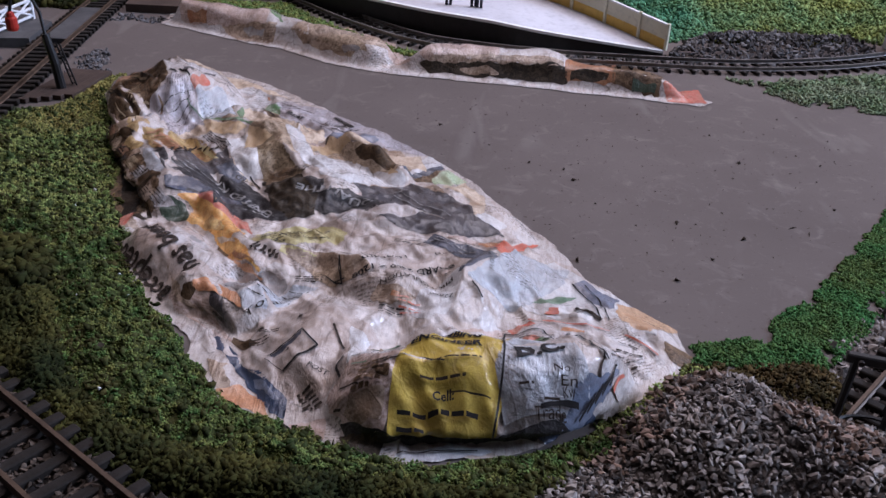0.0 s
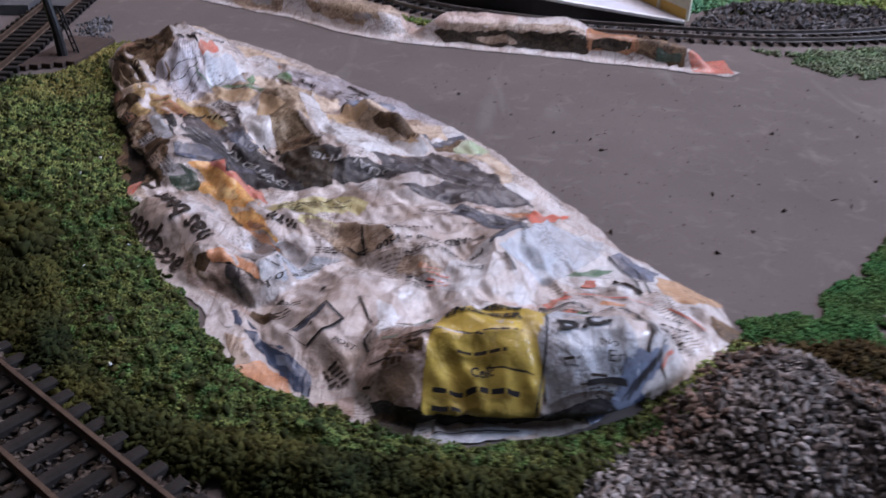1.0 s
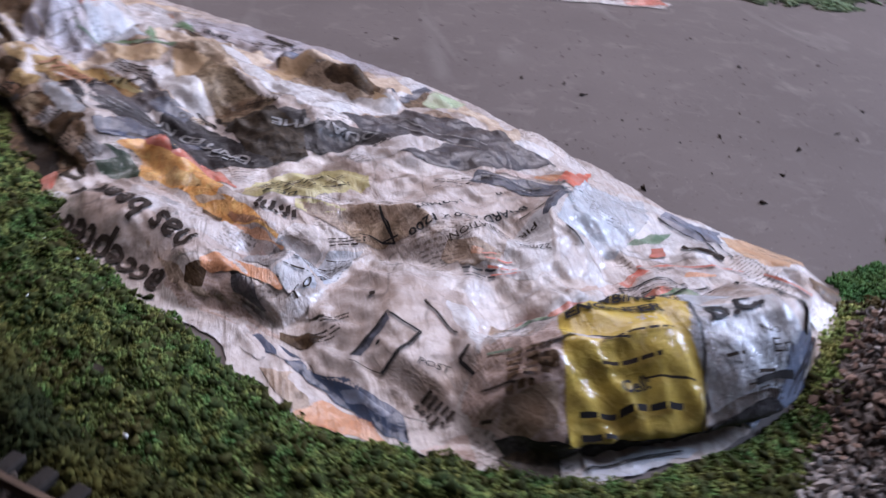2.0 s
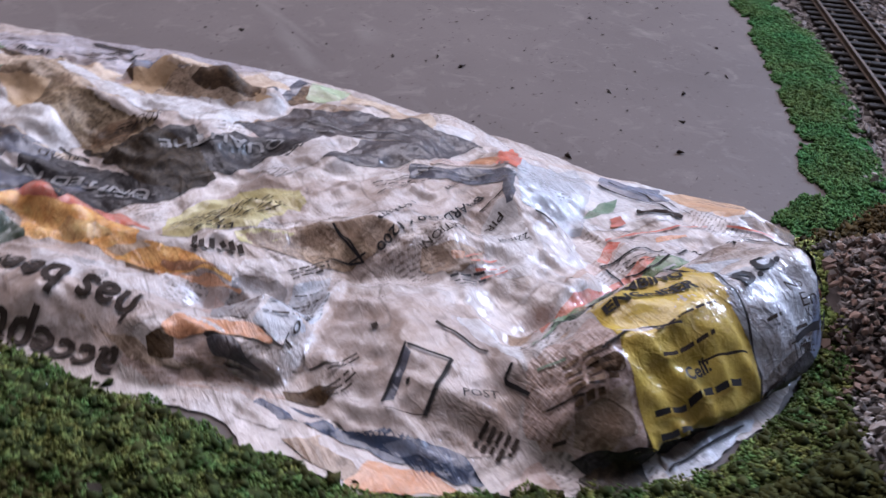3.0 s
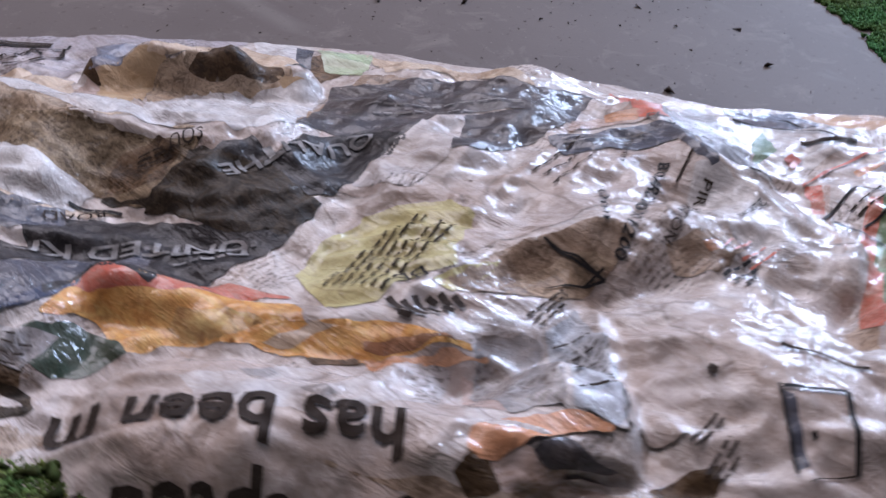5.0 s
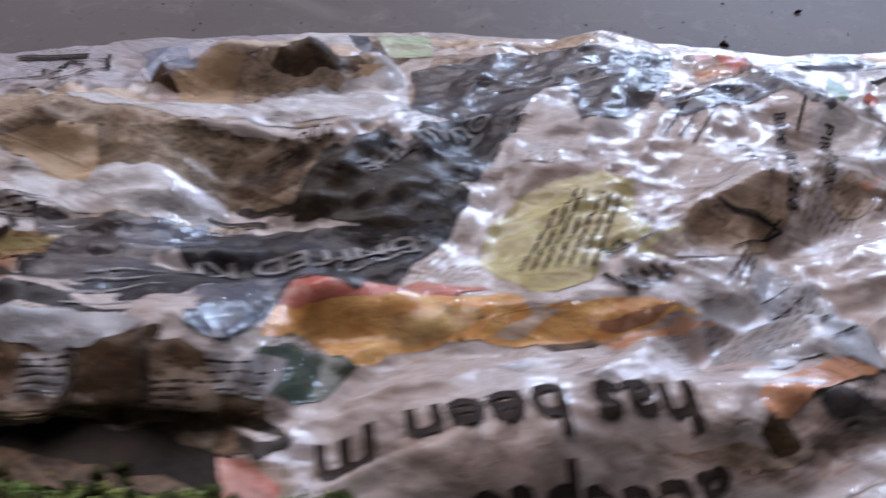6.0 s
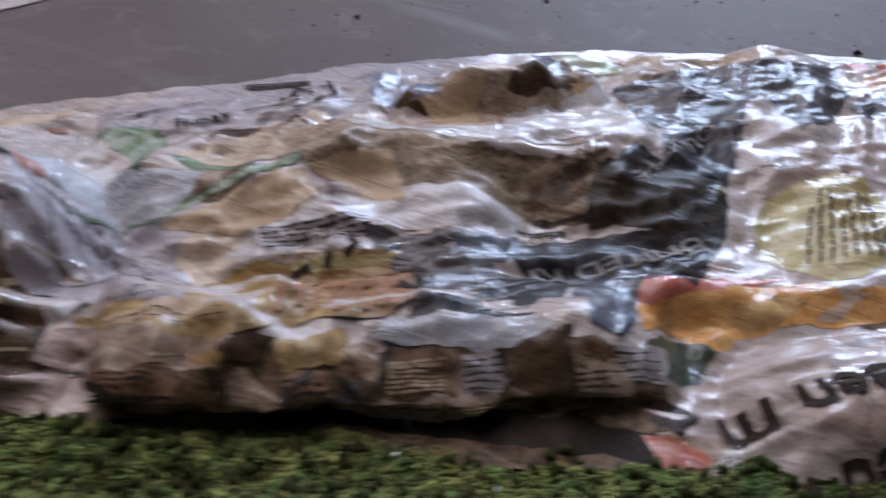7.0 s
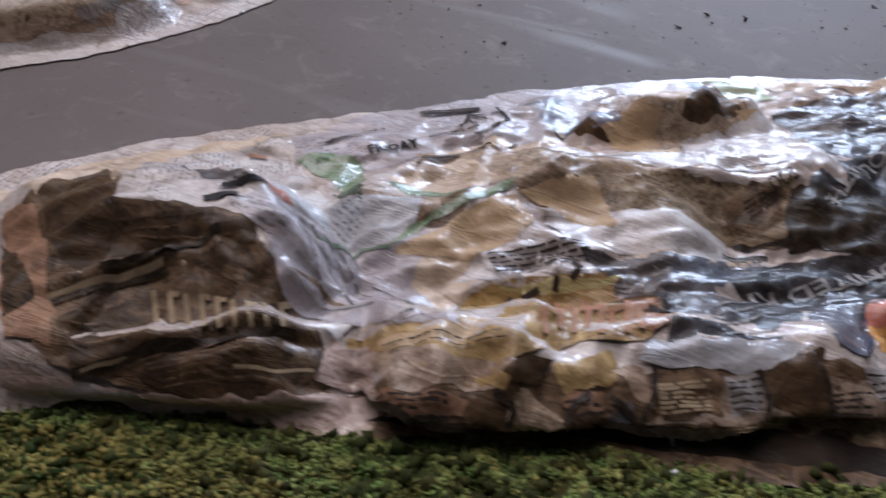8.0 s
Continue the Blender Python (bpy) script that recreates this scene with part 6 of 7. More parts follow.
scrap([(-.1314, .3737), (-.1257, .3643), (-.1309, .3617), (-.1362, .3706)], NEWS_BROWN, "brown print with close lines on the steep side", lift=.0010)
small_print([(-.1321, .3728), (-.1267, .3643), (-.1309, .3622), (-.1359, .3708)], 7, FADED_AND_LIT, hill, .00050, seed=80)
scrap([(-.1256, .3633), (-.1203, .3566), (-.1271, .3544), (-.1306, .3599)], NEWS_GREY, "grey print on the steep side", lift=.00080)
scrap([(-.1206, .3574), (-.1141, .3486), (-.1221, .3450), (-.1252, .3491), (-.1260, .3559)], PHOTO_AND_SHADE, "dark brown picture on the steep side", lift=.0010)
scrap([(-.1193, .3469), (-.1127, .3385), (-.1190, .3350), (-.1235, .3443)], NEWS_MOTTLED, "beige mottled print on the steep side", lift=.00080)
scrap([(-.1126, .3420), (-.1040, .3333), (-.1118, .3313), (-.1158, .3374)], NEWS_GREY, "grey crumpled print on the steep side", lift=.00080)
scrap([(-.1389, .3742), (-.1332, .3621), (-.1366, .3594), (-.1406, .3712)], NEWS_BROWN, "brown newsprint low on the steep side", lift=.00080)
scrap([(-.1337, .3628), (-.1251, .3497), (-.1190, .3361), (-.1245, .3341), (-.1349, .3552)], GRAVELLY, "olive-brown picture low on the steep side", lift=.00080)
scrap([(-.1260, .3507), (-.1243, .3475), (-.1304, .3444), (-.1318, .3473)], PHOTO_AND_SHADE, "dark bar printed on a brown picture", lift=.0010)
scrap([(-.1305, .3574), (-.1292, .3554), (-.1337, .3537), (-.1346, .3553)], PHOTO_AND_SHADE, "dark bar printed on a brown picture", lift=.0010)
scrap([(-.1453, .4013), (-.1450, .3948), (-.1461, .3952), (-.1466, .3998)], KRAFT, "mustard scrap on the steep side", lift=.0010, torn=.00060)
scrap([(-.1391, .3868), (-.1357, .3827), (-.1380, .3814), (-.1401, .3847)], KRAFT, "mustard scrap on the steep side", lift=.0010, torn=.00060)
scrap([(-.1602, .4274), (-.1567, .4243), (-.1568, .4141), (-.1603, .4214), (-.1624, .4258)], NEWS_BROWN, "brown newsprint at the foot of the mound", lift=.00080)
small_print([(-.1545, .4145), (-.1500, .4020), (-.1523, .4007), (-.1564, .4107)], 4, INK_BROWN, hill, .00040, seed=90)
small_print([(-.1262, .3625), (-.1212, .3566), (-.1267, .3549), (-.1299, .3597)], 5, INK_BROWN, hill, .00040, seed=91)
small_print([(-.1196, .3462), (-.1138, .3386), (-.1188, .3362), (-.1227, .3442)], 5, INK_BROWN, hill, .00040, seed=92)
small_print([(-.1417, .3864), (-.1377, .3802), (-.1396, .3783), (-.1435, .3833)], 3, INK_BROWN, hill, .00050, seed=93)
small_print([(-.1388, .3727), (-.1339, .3622), (-.1363, .3605), (-.1401, .3705)], 4, INK_BROWN, hill, .00050, seed=94)
small_print([(-.1129, .3413), (-.1056, .3335), (-.1117, .3319), (-.1153, .3371)], 4, INK_BROWN, hill, .00040, seed=95)
small_print([(-.1338, .3618), (-.1261, .3502), (-.1301, .3484), (-.1340, .3546)], 5, FADED_AND_LIT, hill, .00040, seed=96)
# black-brown strokes paint the shade in folds of the steep side
stroke([(-.1469, .3966), (-.1467, .3927), (-.1492, .3929)], .00090, BLACK_BROWN, hill)
stroke([(-.1373, .3794), (-.1383, .3745), (-.1395, .3747)], .00090, BLACK_BROWN, hill)
stroke([(-.1215, .3581), (-.1244, .3550), (-.1280, .3547)], .00090, BLACK_BROWN, hill)
stroke([(-.1167, .3486), (-.1194, .3459), (-.1228, .3451)], .00090, BLACK_BROWN, hill)
stroke([(-.1553, .4152), (-.1549, .4063), (-.1518, .3991)], .00090, BLACK_BROWN, hill)
stroke([(-.1297, .3741), (-.1340, .3728), (-.1385, .3734)], .00090, BLACK_BROWN, hill)
stroke([(-.1385, .3826), (-.1418, .3847), (-.1444, .3848)], .00090, BLACK_BROWN, hill)
small_print([(-.1459, .4181), (-.1378, .3975), (-.1397, .3951), (-.1479, .4150)], 2, INK_BROWN, hill, .00030, seed=97)
small_print([(-.1405, .4174), (-.1168, .4073), (-.1296, .3967), (-.1418, .4152)], 2, INK_BROWN, hill, .00030, seed=98)

# near-black paper stands in for shade along this foot
scrap([(-.1440, .3640), (-.1320, .3600), (-.1225, .3390), (-.1235, .3290), (-.1300, .3280), (-.1380, .3460)], GAP_SHADE, "newsprint painted dark for shade at the foot of the steep side", lift=.0001)

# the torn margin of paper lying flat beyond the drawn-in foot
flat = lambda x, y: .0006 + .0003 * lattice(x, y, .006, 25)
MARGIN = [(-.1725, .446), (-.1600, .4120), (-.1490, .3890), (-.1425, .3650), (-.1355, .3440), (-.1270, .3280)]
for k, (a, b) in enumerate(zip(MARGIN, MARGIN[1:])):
    # near-black sheet paints the shade of the gap under the overhang
    scrap([a, b, (b[0] + .018, b[1] + .006), (a[0] + .018, a[1] + .006)], GAP_SHADE, "newsprint painted dark for shade under the overhanging side", lift=.0002, height=flat)
    # margin strips take darker browns so the gap looks shaded
    scrap([a, b, (b[0] + .0035, b[1] + .001), (a[0] + .0035, a[1] + .001)], (NEWS_MOTTLED, NEWS_BROWN, PHOTO_AND_SHADE, NEWS_BROWN, NEWS_BROWN)[k], "flat torn newsprint margin", lift=.0004 + .0002 * k, height=flat)


# ---- second, lower paper ridge ----
FAR_EDGE = [(-.200, .628), (-.150, .599), (-.107, .578), (-.066, .548), (-.030, .537), (.039, .526), (.106, .514), (.150, .503), (.158, .512), (.130, .538),
            (.075, .572), (.005, .583), (-.020, .565), (-.045, .590), (-.090, .628), (-.160, .665), (-.205, .662)]
FAR_PILLOWS = [(-.185, .638, -.130, .620, .014, .022), (-.120, .612, -.048, .566, .013, .021), (-.004, .558, .060, .548, .0140, .024), (.060, .548, .128, .520, .0110, .020),
               (-.160, .625, -.100, .590, .006, .020)]


def far_height(x, y):
    x, y = np.asarray(x, float), np.asarray(y, float)
    total = np.zeros(x.shape)
    for ax, ay, bx, by, h, w in FAR_PILLOWS:
        ex, ey = bx - ax, by - ay
        s = np.clip(((x - ax) * ex + (y - ay) * ey) / (ex * ex + ey * ey), 0, 1)
        d = np.hypot(x - ax - s * ex, y - ay - s * ey) / w
        total += (h * np.clip(1 - d * d, 0, 1)) ** 3
    d = edge_distance(x, y, FAR_EDGE)
    mask = np.clip(d / .01, 0, 1)
    fold = 1 - 2 * np.abs(lattice(x, y, .018, 15))
    return total ** (1 / 3) * np.clip((d - .005) / .008, 0, 1) ** .8 + .0005 + mask * (.0008 * fold + .0005 * lattice(x, y, .007, 16))


ridge = empty("papier_mache_ridge", "low ridge of crumpled newspaper scraps under glossy glue", "model hill")
base_layer("base_layer", FAR_EDGE, far_height, .0016, NEWS_PALE, ridge, "pale newsprint layer")
for corners, material, level in (
        ([(-.2102, .6897), (-.1751, .7063), (-.1205, .6142), (-.1210, .5950), (-.1601, .6140), (-.1876, .6271)], NEWS_PINK, .00040),
        ([(-.1840, .6313), (-.1665, .6235), (-.1664, .6172), (-.1806, .6234)], RUST, .00060),
        ([(-.1535, .6109), (-.1137, .5980), (-.1146, .5883), (-.1403, .5944)], NEWS_MOTTLED, .00060),
        ([(-.1211, .6175), (-.0971, .6610), (-.0903, .5819), (-.1211, .5956)], NEWS_PALE, .00040),
        ([(-.1207, .6112), (-.1212, .6665), (-.1101, .5989)], GREEN, .00060),
        ([(-.1027, .5888), (-.0700, .6433), (-.0331, .5611), (-.0594, .5548), (-.0916, .5768)], NEWS_MOTTLED, .00040),
        ([(-.0838, .5756), (-.0615, .5735), (-.0486, .5545), (-.0713, .5640)], FOLD, .00060),
        ([(-.1383, .6042), (-.1214, .5978), (-.1229, .5941), (-.1334, .5984)], NEWS_GREY, .00080),
        ([(-.0676, .5640), (-.0525, .5576), (-.0467, .5534), (-.0633, .5582)], NEWS_GREY, .00080),
        ([(-.0600, .6267), (-.0343, .6023), (-.0215, .5483), (-.0344, .5544)], NEWS_PINK, .00040),
        ([(-.0165, .5503), (.0043, .5636), (.0429, .6101), (.0325, .5417), (-.0091, .5440)], NEWS_PINK, .00040),
        ([(.0431, .6129), (.0853, .6062), (.0737, .5385), (.0394, .5435)], NEWS_PALE, .00040),
        ([(-.0110, .5460), (.0394, .5444), (.0737, .5385), (.0735, .5333), (.0257, .5393), (-.0090, .5431)], NEWS_MOTTLED, .00060),
        ([(-.0154, .5454), (.0257, .5400), (.0742, .5340), (.0744, .5274), (.0398, .5323), (-.0087, .5393)], BLACK_BROWN, .00080),
        ([(.0051, .5404), (.0258, .5384), (.0329, .5351), (.0122, .5371)], NEWS_MOTTLED, .0010),
        ([(.0738, .5397), (.1135, .5820), (.1021, .5230), (.0737, .5279)], RUST, .00080),
        ([(.0769, .5322), (.1000, .5278), (.0985, .5243), (.0770, .5277)], BLACK_BROWN, .0010),
        ([(.1138, .5846), (.1385, .5569), (.1281, .5139), (.1100, .5191), (.1014, .5235)], NEWS_BROWN, .00080),
        ([(.1130, .5226), (.1276, .5191), (.1261, .5144), (.1126, .5183)], DGREEN, .0010),
        ([(.1299, .5188), (.1564, .5351), (.1543, .5085), (.1317, .5082)], RED, .00080)):
    scrap(corners, material, "crumpled printed scrap on the low ridge", lift=level, parent=ridge, height=far_height)

# ---- tracks ----
railway([(-.215, .22), (-.232, .36), (-.2385, .45), (-.246, .53), (-.254, .62), (-.262, .72), (-.270, .85)], "rusty model railway track on dark sleepers beside a crossing", 1)
railway([(-.190, .80), (-.150, .755), (-.105, .700), (-.058, .645), (-.010, .606), (.060, .587), (.120, .5815), (.190, .5815), (.250, .594), (.300, .614), (.40, .665), (.55, .74)],
        "dark model railway track running past the platform", 2, length=.026, low=-.0012, thin=.0022, rail=RAIL_BRIGHT)
railway([(.128, .206), (.163, .245), (.200, .290), (.2375, .3385), (.288, .404), (.36, .50), (.42, .60)], "rusty model railway track on loose grey ballast", 3, low=-.001)
railway([(-.30, .335), (-.215, .274), (-.114, .1955), (-.060, .154), (.030, .085)], "rusty model railway track with stones between sleepers", 4)

# ---- scatter and stones ----


def carpet(name, ring, spacing, size, seed, material, label, bulge=0.0, category="grass", rise=None, within=None):
    """Ground cover: many torn crumbs on a low swelling."""
    x, y = strewn(ring, spacing, seed)
    if within:
        keep = within(x, y)
        x, y = x[keep], y[keep]
    swell = bulge * np.clip(edge_distance(x, y, ring) / .012, 0, 1) * (.6 + .5 * lattice(x, y, .014, seed + 7))
    if rise:
        swell = swell + rise(x, y)
    rng = np.random.RandomState(seed)
    sizes = size * rng.uniform(.6, 1.35, x.size)
    z = swell + sizes * .35
    me = scatter(name, np.stack([x, y, z], 1), sizes, tuft_shapes(14, seed), seed, 1.2)
    return tagged(part(name, me, material), label, category, kind="stuff")


def mound(name, ring, height, step, material, label, category="ground"):
    """A solid swelling under loose cover."""
    xs, ys = [q[0] for q in ring], [q[1] for q in ring]
    x, y = np.meshgrid(np.arange(min(xs), max(xs), step), np.arange(min(ys), max(ys), step), indexing="ij")
    inside = edge_distance(x, y, ring) > 0
    z = np.where(inside, height(x, y), 0)
    n = np.arange(x.size).reshape(x.shape)
    cells = inside[:-1, :-1] & inside[1:, :-1] & inside[1:, 1:] & inside[:-1, 1:]
    faces = np.stack([n[:-1, :-1][cells], n[1:, :-1][cells], n[1:, 1:][cells], n[:-1, 1:][cells]], 1)
    used, back = np.unique(faces, return_inverse=True)
    verts = np.stack([x.ravel()[used], y.ravel()[used], z.ravel()[used]], 1)
    return tagged(part(name, mesh_of(name, verts, back.reshape(faces.shape)), material), label, category, kind="structure")


BANK = [(-0.1906, 0.4820), (-0.1741, 0.4560), (-0.1666, 0.4340), (-.1592, .4100), (-.1505, .3940), (-.1470, .3837), (-.1415, .3659), (-.1375, .3521), (-.1330, .3420), (-.1275, .3320), (-.1210, .3190), (-.1153, .3062), (-0.1044, 0.2802), (-0.0864, 0.2567), (-0.0684, 0.2317), (-0.0561, 0.2164), (-0.0341, 0.2054), (-0.0166, 0.1970), (-0.0026, 0.1922), (0.0224, 0.1952), (0.0464, 0.2045), (.0610, .2175), (.066, .207), (.030, .178), (-.030, .178), (-.075, .193), (-.104, .216), (-.130, .262), (-.158, .300),
        (-.200, .330), (-.240, .420), (-.222, .446), (-.198, .457)]
bank_height = lambda x, y: .0004 + .0035 * np.clip(edge_distance(x, y, BANK) / .02, 0, 1) * (.7 + .5 * lattice(x, y, .03, 31)) + .0017 * np.clip(edge_distance(x, y, BANK) / .01, 0, 1) * (.3 + lattice(x, y, .0034, 32))
mound("bank", BANK, bank_height, .003, TURF_DEEP, "dark soil bank under green scatter")
carpet("grass_scatter", BANK, .00043, .00038, 51, TURF_DARK, "dark olive and green scatter grass round the paper hill", rise=bank_height, within=lambda x, y: y + .012 * lattice(x, y, .02, 60) < .325)
carpet("grass_scatter", BANK, .00043, .00038, 61, TURF, "fresh green scatter grass beside the paper hill", rise=bank_height, within=lambda x, y: y + .012 * lattice(x, y, .02, 60) >= .325)
# solid plug; its dark soil colour stands in for shade inside a hole
tagged(part("hole_plug", prism([(-.101 + .0022 * math.cos(a), .236 + .0016 * math.sin(a)) for a in np.linspace(0, 6.28, 13)[:-1]], .0004, float(bank_height(np.array([-.101]), np.array([.236]))[0]) + .0004), SOIL), "small dark plug standing for a hole in the grass", "debris")
carpet("grass_tufts", BANK, .0021, .0010, 59, TURF_DEEP, "dark green tufts in the scatter grass", rise=bank_height)
carpet("dry_grass_scatter", [(-.215, .440), (-.190, .470), (-.178, .450), (-.170, .425), (-.182, .410), (-.205, .405)], .0007, .00055, 58, TURF_DRY, "brownish scatter grass along the foot of the hill", rise=lambda x, y: bank_height(x, y) + .0002)
carpet("dry_grass_scatter", [(-.180, .420), (-.166, .420), (-.146, .375), (-.126, .318), (-.140, .318), (-.165, .370)], .0022, .0005, 78, TURF_DRY, "dry straw-coloured scatter among the grass at the foot", rise=lambda x, y: bank_height(x, y) + .0002)
carpet("dry_grass_scatter", [(-.204, .450), (-.178, .462), (-.180, .497), (-.190, .512), (-.203, .495)], .0008, .0007, 52, TURF_DRY, "ochre scatter grass beside the hill", .0008)
HEDGE = [(-.255, .400), (-.190, .318), (-.152, .300), (-.130, .272), (-.108, .226), (-.078, .199), (-.034, .190), (.020, .1835), (.040, .189), (.030, .170), (-.040, .167), (-.088, .188),
         (-.118, .214), (-.150, .252), (-.220, .300)]
hedge_height = lambda x, y: np.clip(edge_distance(x, y, HEDGE) / .008, 0, 1) ** .7 * (.0045 + .0035 * lattice(x, y, .016, 33) + .0012 * lattice(x, y, .006, 34))
mound("hedge_bank", HEDGE, lambda x, y: hedge_height(x, y) * .8, .003, SOIL, "dark soil under foam bushes")
carpet("foam_bushes", HEDGE, .00085, .0010, 53, MOSS, "brown-green foam undergrowth along the track", category="undergrowth", rise=hedge_height)
carpet("foam_bushes", [(-.165, .310), (-.150, .308), (-.128, .270), (-.140, .262), (-.160, .285)], .0022, .0016, 56, MOSS, "brown-green foam clumps beside the track", category="undergrowth", rise=lambda x, y: hedge_height(x, y) + .002)
VERGE = [(.088, .246), (.090, .257), (.111, .264), (.130, .282), (.146, .297), (.172, .330), (.206, .376), (.240, .425), (.280, .480), (.310, .475), (.268, .424), (.234, .360), (.204, .322),
         (.168, .284), (.148, .262), (.134, .246), (.108, .244)]
carpet("grass_scatter", VERGE, .00062, .00065, 54, TURF_PALE, "bright green scatter grass along the board's edge", .0022, within=lambda x, y: edge_distance(x, y, VERGE) > .007 * np.maximum(0, lattice(x, y, .009, 43) + .7 * lattice(x, y, .003, 44)))
FAR_VERGE = [(.176, .562), (.200, .530), (.215, .512), (.262, .502), (.320, .530), (.420, .590), (.410, .625), (.330, .606), (.290, .588), (.240, .572), (.200, .562)]
carpet("grass_scatter", FAR_VERGE, .0012, .0010, 55, TURF_GREY, "green scatter grass in front of the far track", .0014, within=lambda x, y: edge_distance(x, y, FAR_VERGE) > .014 * np.maximum(0, lattice(x, y, .012, 41) + .6 * lattice(x, y, .004, 42)))
carpet("grass_scatter", [(-.125, .700), (-.080, .640), (-.040, .598), (-.012, .582), (-.016, .570), (-.046, .592), (-.092, .630), (-.150, .670), (-.205, .670), (-.215, .700)], .0012, .0012, 57, TURF_DARK,
       "green scatter grass behind the low ridge", .002)

HEAP = [(.020, .176), (.038, .190), (.060, .206), (.078, .226), (.092, .240), (.104, .238), (.112, .222), (.124, .214), (.150, .205), (.165, .160), (.120, .120), (.04, .125), (.015, .155)]
heap_height = lambda x, y: (.012 * np.clip(1 - ((x - .088) ** 2 + (y - .208) ** 2) / .0011, 0, 1) + .0095 * np.clip(1 - ((x - .122) ** 2 + (y - .196) ** 2) / .0006, 0, 1)
                            + .004 * np.clip(edge_distance(x, y, HEAP) / .02, 0, 1) * (1 + .4 * lattice(x, y, .02, 35)))
mound("gravel_heap_core", HEAP, lambda x, y: heap_height(x, y) - .0006, .003, STONE_SAND, "dark soil under loose stones")


def stones(name, ring, spacing, size, seed, material, label, rise=lambda x, y: 0 * x, ragged=.004):
    x, y = strewn(ring, spacing, seed, ragged)
    rng = np.random.RandomState(seed)
    sizes = size * rng.uniform(.45, 1.1, x.size) * rng.choice((1, 1, 1, 1.5), x.size)
    me = scatter(name, np.stack([x, y, rise(x, y) + sizes * .3], 1), sizes, pebble_shapes(24, seed, .62), seed, 1.0, True)
    return tagged(part(name, me, material), label, "gravel", kind="stuff")


stones("gravel", HEAP, .0013, .00108, 61, STONE, "grey loose ballast stones heaped beside the hill", heap_height)
stones("gravel", [(.045, .196), (.060, .210), (.082, .231), (.094, .236), (.090, .222), (.072, .204), (.056, .188)], .0018, .0011, 62, STONE_BROWN, "brown loose ballast stones heaped beside the hill", lambda x, y: heap_height(x, y) + .0006)
stones("gravel", [(.100, .205), (.110, .219), (.124, .212), (.134, .200), (.128, .188), (.110, .190)], .0018, .0011, 63, STONE_BROWN, "brown loose ballast stones heaped beside the hill", lambda x, y: heap_height(x, y) + .0006)
BROWN = [(.086, .243), (.106, .247), (.126, .250), (.136, .244), (.132, .222), (.118, .214), (.106, .226), (.096, .238)]
carpet("foam_bushes", BROWN, .0011, .0010, 64, MOSS_BROWN, "brown foam undergrowth beside the gravel heap", .0045, "undergrowth")
carpet("grass_scatter", [(.050, .207), (.064, .222), (.088, .247), (.094, .243), (.074, .222), (.058, .204)], .0008, .0008, 65, TURF, "dark green scatter grass beside the paper hill", .0012)
stones("ballast", [(.120, .222), (.140, .262), (.165, .290), (.200, .326), (.230, .362), (.270, .425), (.320, .480), (.420, .600), (.470, .560), (.300, .340), (.215, .235), (.150, .195)], .0018, .0012, 66, STONE, "grey loose ballast round the track")
stones("ballast", [(-.30, .345), (-.30, .315), (-.114, .178), (-.045, .120), (.05, .055), (.06, .075), (-.05, .165), (-.095, .197), (-.22, .290)], .0017, .0012, 67, STONE_EARTH, "earth-brown ballast stones between the sleepers", lambda x, y: .0014 + 0 * x)
stones("ballast", [(-.216, .495), (-.206, .500), (-.198, .515), (-.215, .560), (-.224, .562), (-.226, .53)], .0020, .0013, 68, STONE_DARK, "grey stones beside the track")
stones("ballast", [(-.240, .632), (-.205, .628), (-.196, .640), (-.236, .648)], .0024, .0015, 69, STONE_DARK, "grey stones beside the crossing")
stones("ballast", [(-.290, .44), (-.262, .44), (-.270, .53), (-.292, .53)], .0026, .0014, 70, STONE_DARK, "grey stones beside the track")
FARHEAP = [(.150, .606), (.190, .600), (.260, .606), (.310, .634), (.300, .668), (.262, .660), (.215, .664), (.175, .650)]
stones("ballast", FARHEAP, .0026, .0018, 71, STONE_DARK, "dark coarse stones heaped beside the platform", lambda x, y: .010 * np.clip(edge_distance(x, y, FARHEAP) / .02, 0, 1))
stones("ballast", [(-.155, .76), (-.06, .635), (-.01, .600), (.06, .580), (.12, .574), (.19, .574), (.26, .588), (.31, .608), (.34, .620), (.33, .63), (.25, .605), (.19, .590), (.06, .597), (-.01, .616), (-.10, .71)], .0034, .0016, 72, STONE_DARK, "dark fine ballast under the far track")

# ---- green slope and hedge behind ----
MEADOW = [(.155, .640), (.210, .668), (.262, .664), (.300, .672), (.345, .650), (.420, .670), (.80, .85), (.80, 1.2), (.10, 1.2), (.12, .74)]
meadow_height = lambda x, y: .10 * np.clip(edge_distance(x, y, MEADOW) / .35, 0, 1) * (1 + .15 * lattice(x, y, .05, 37))
mound("meadow_bank", MEADOW, meadow_height, .008, TURF_FAR, "soft green slope behind the far track")
carpet("grass_scatter", MEADOW[:5] + [(.42, .80), (.13, .80)], .0020, .0015, 73, TURF_FAR, "bright green scatter grass on the slope", rise=meadow_height)
carpet("foam_bushes", [(.188, .648), (.196, .640), (.225, .655), (.262, .650), (.300, .658), (.298, .672), (.240, .672), (.205, .668)], .0022, .0020, 74, MOSS, "dark green foam bushes behind the stones", .006, "undergrowth")
LEFTHEDGE = [(-.330, .660), (-.262, .655), (-.270, .78), (-.420, .78)]
carpet("foam_bushes", LEFTHEDGE, .0022, .0022, 75, MOSS, "olive foam bushes behind the crossing", .014, "undergrowth")
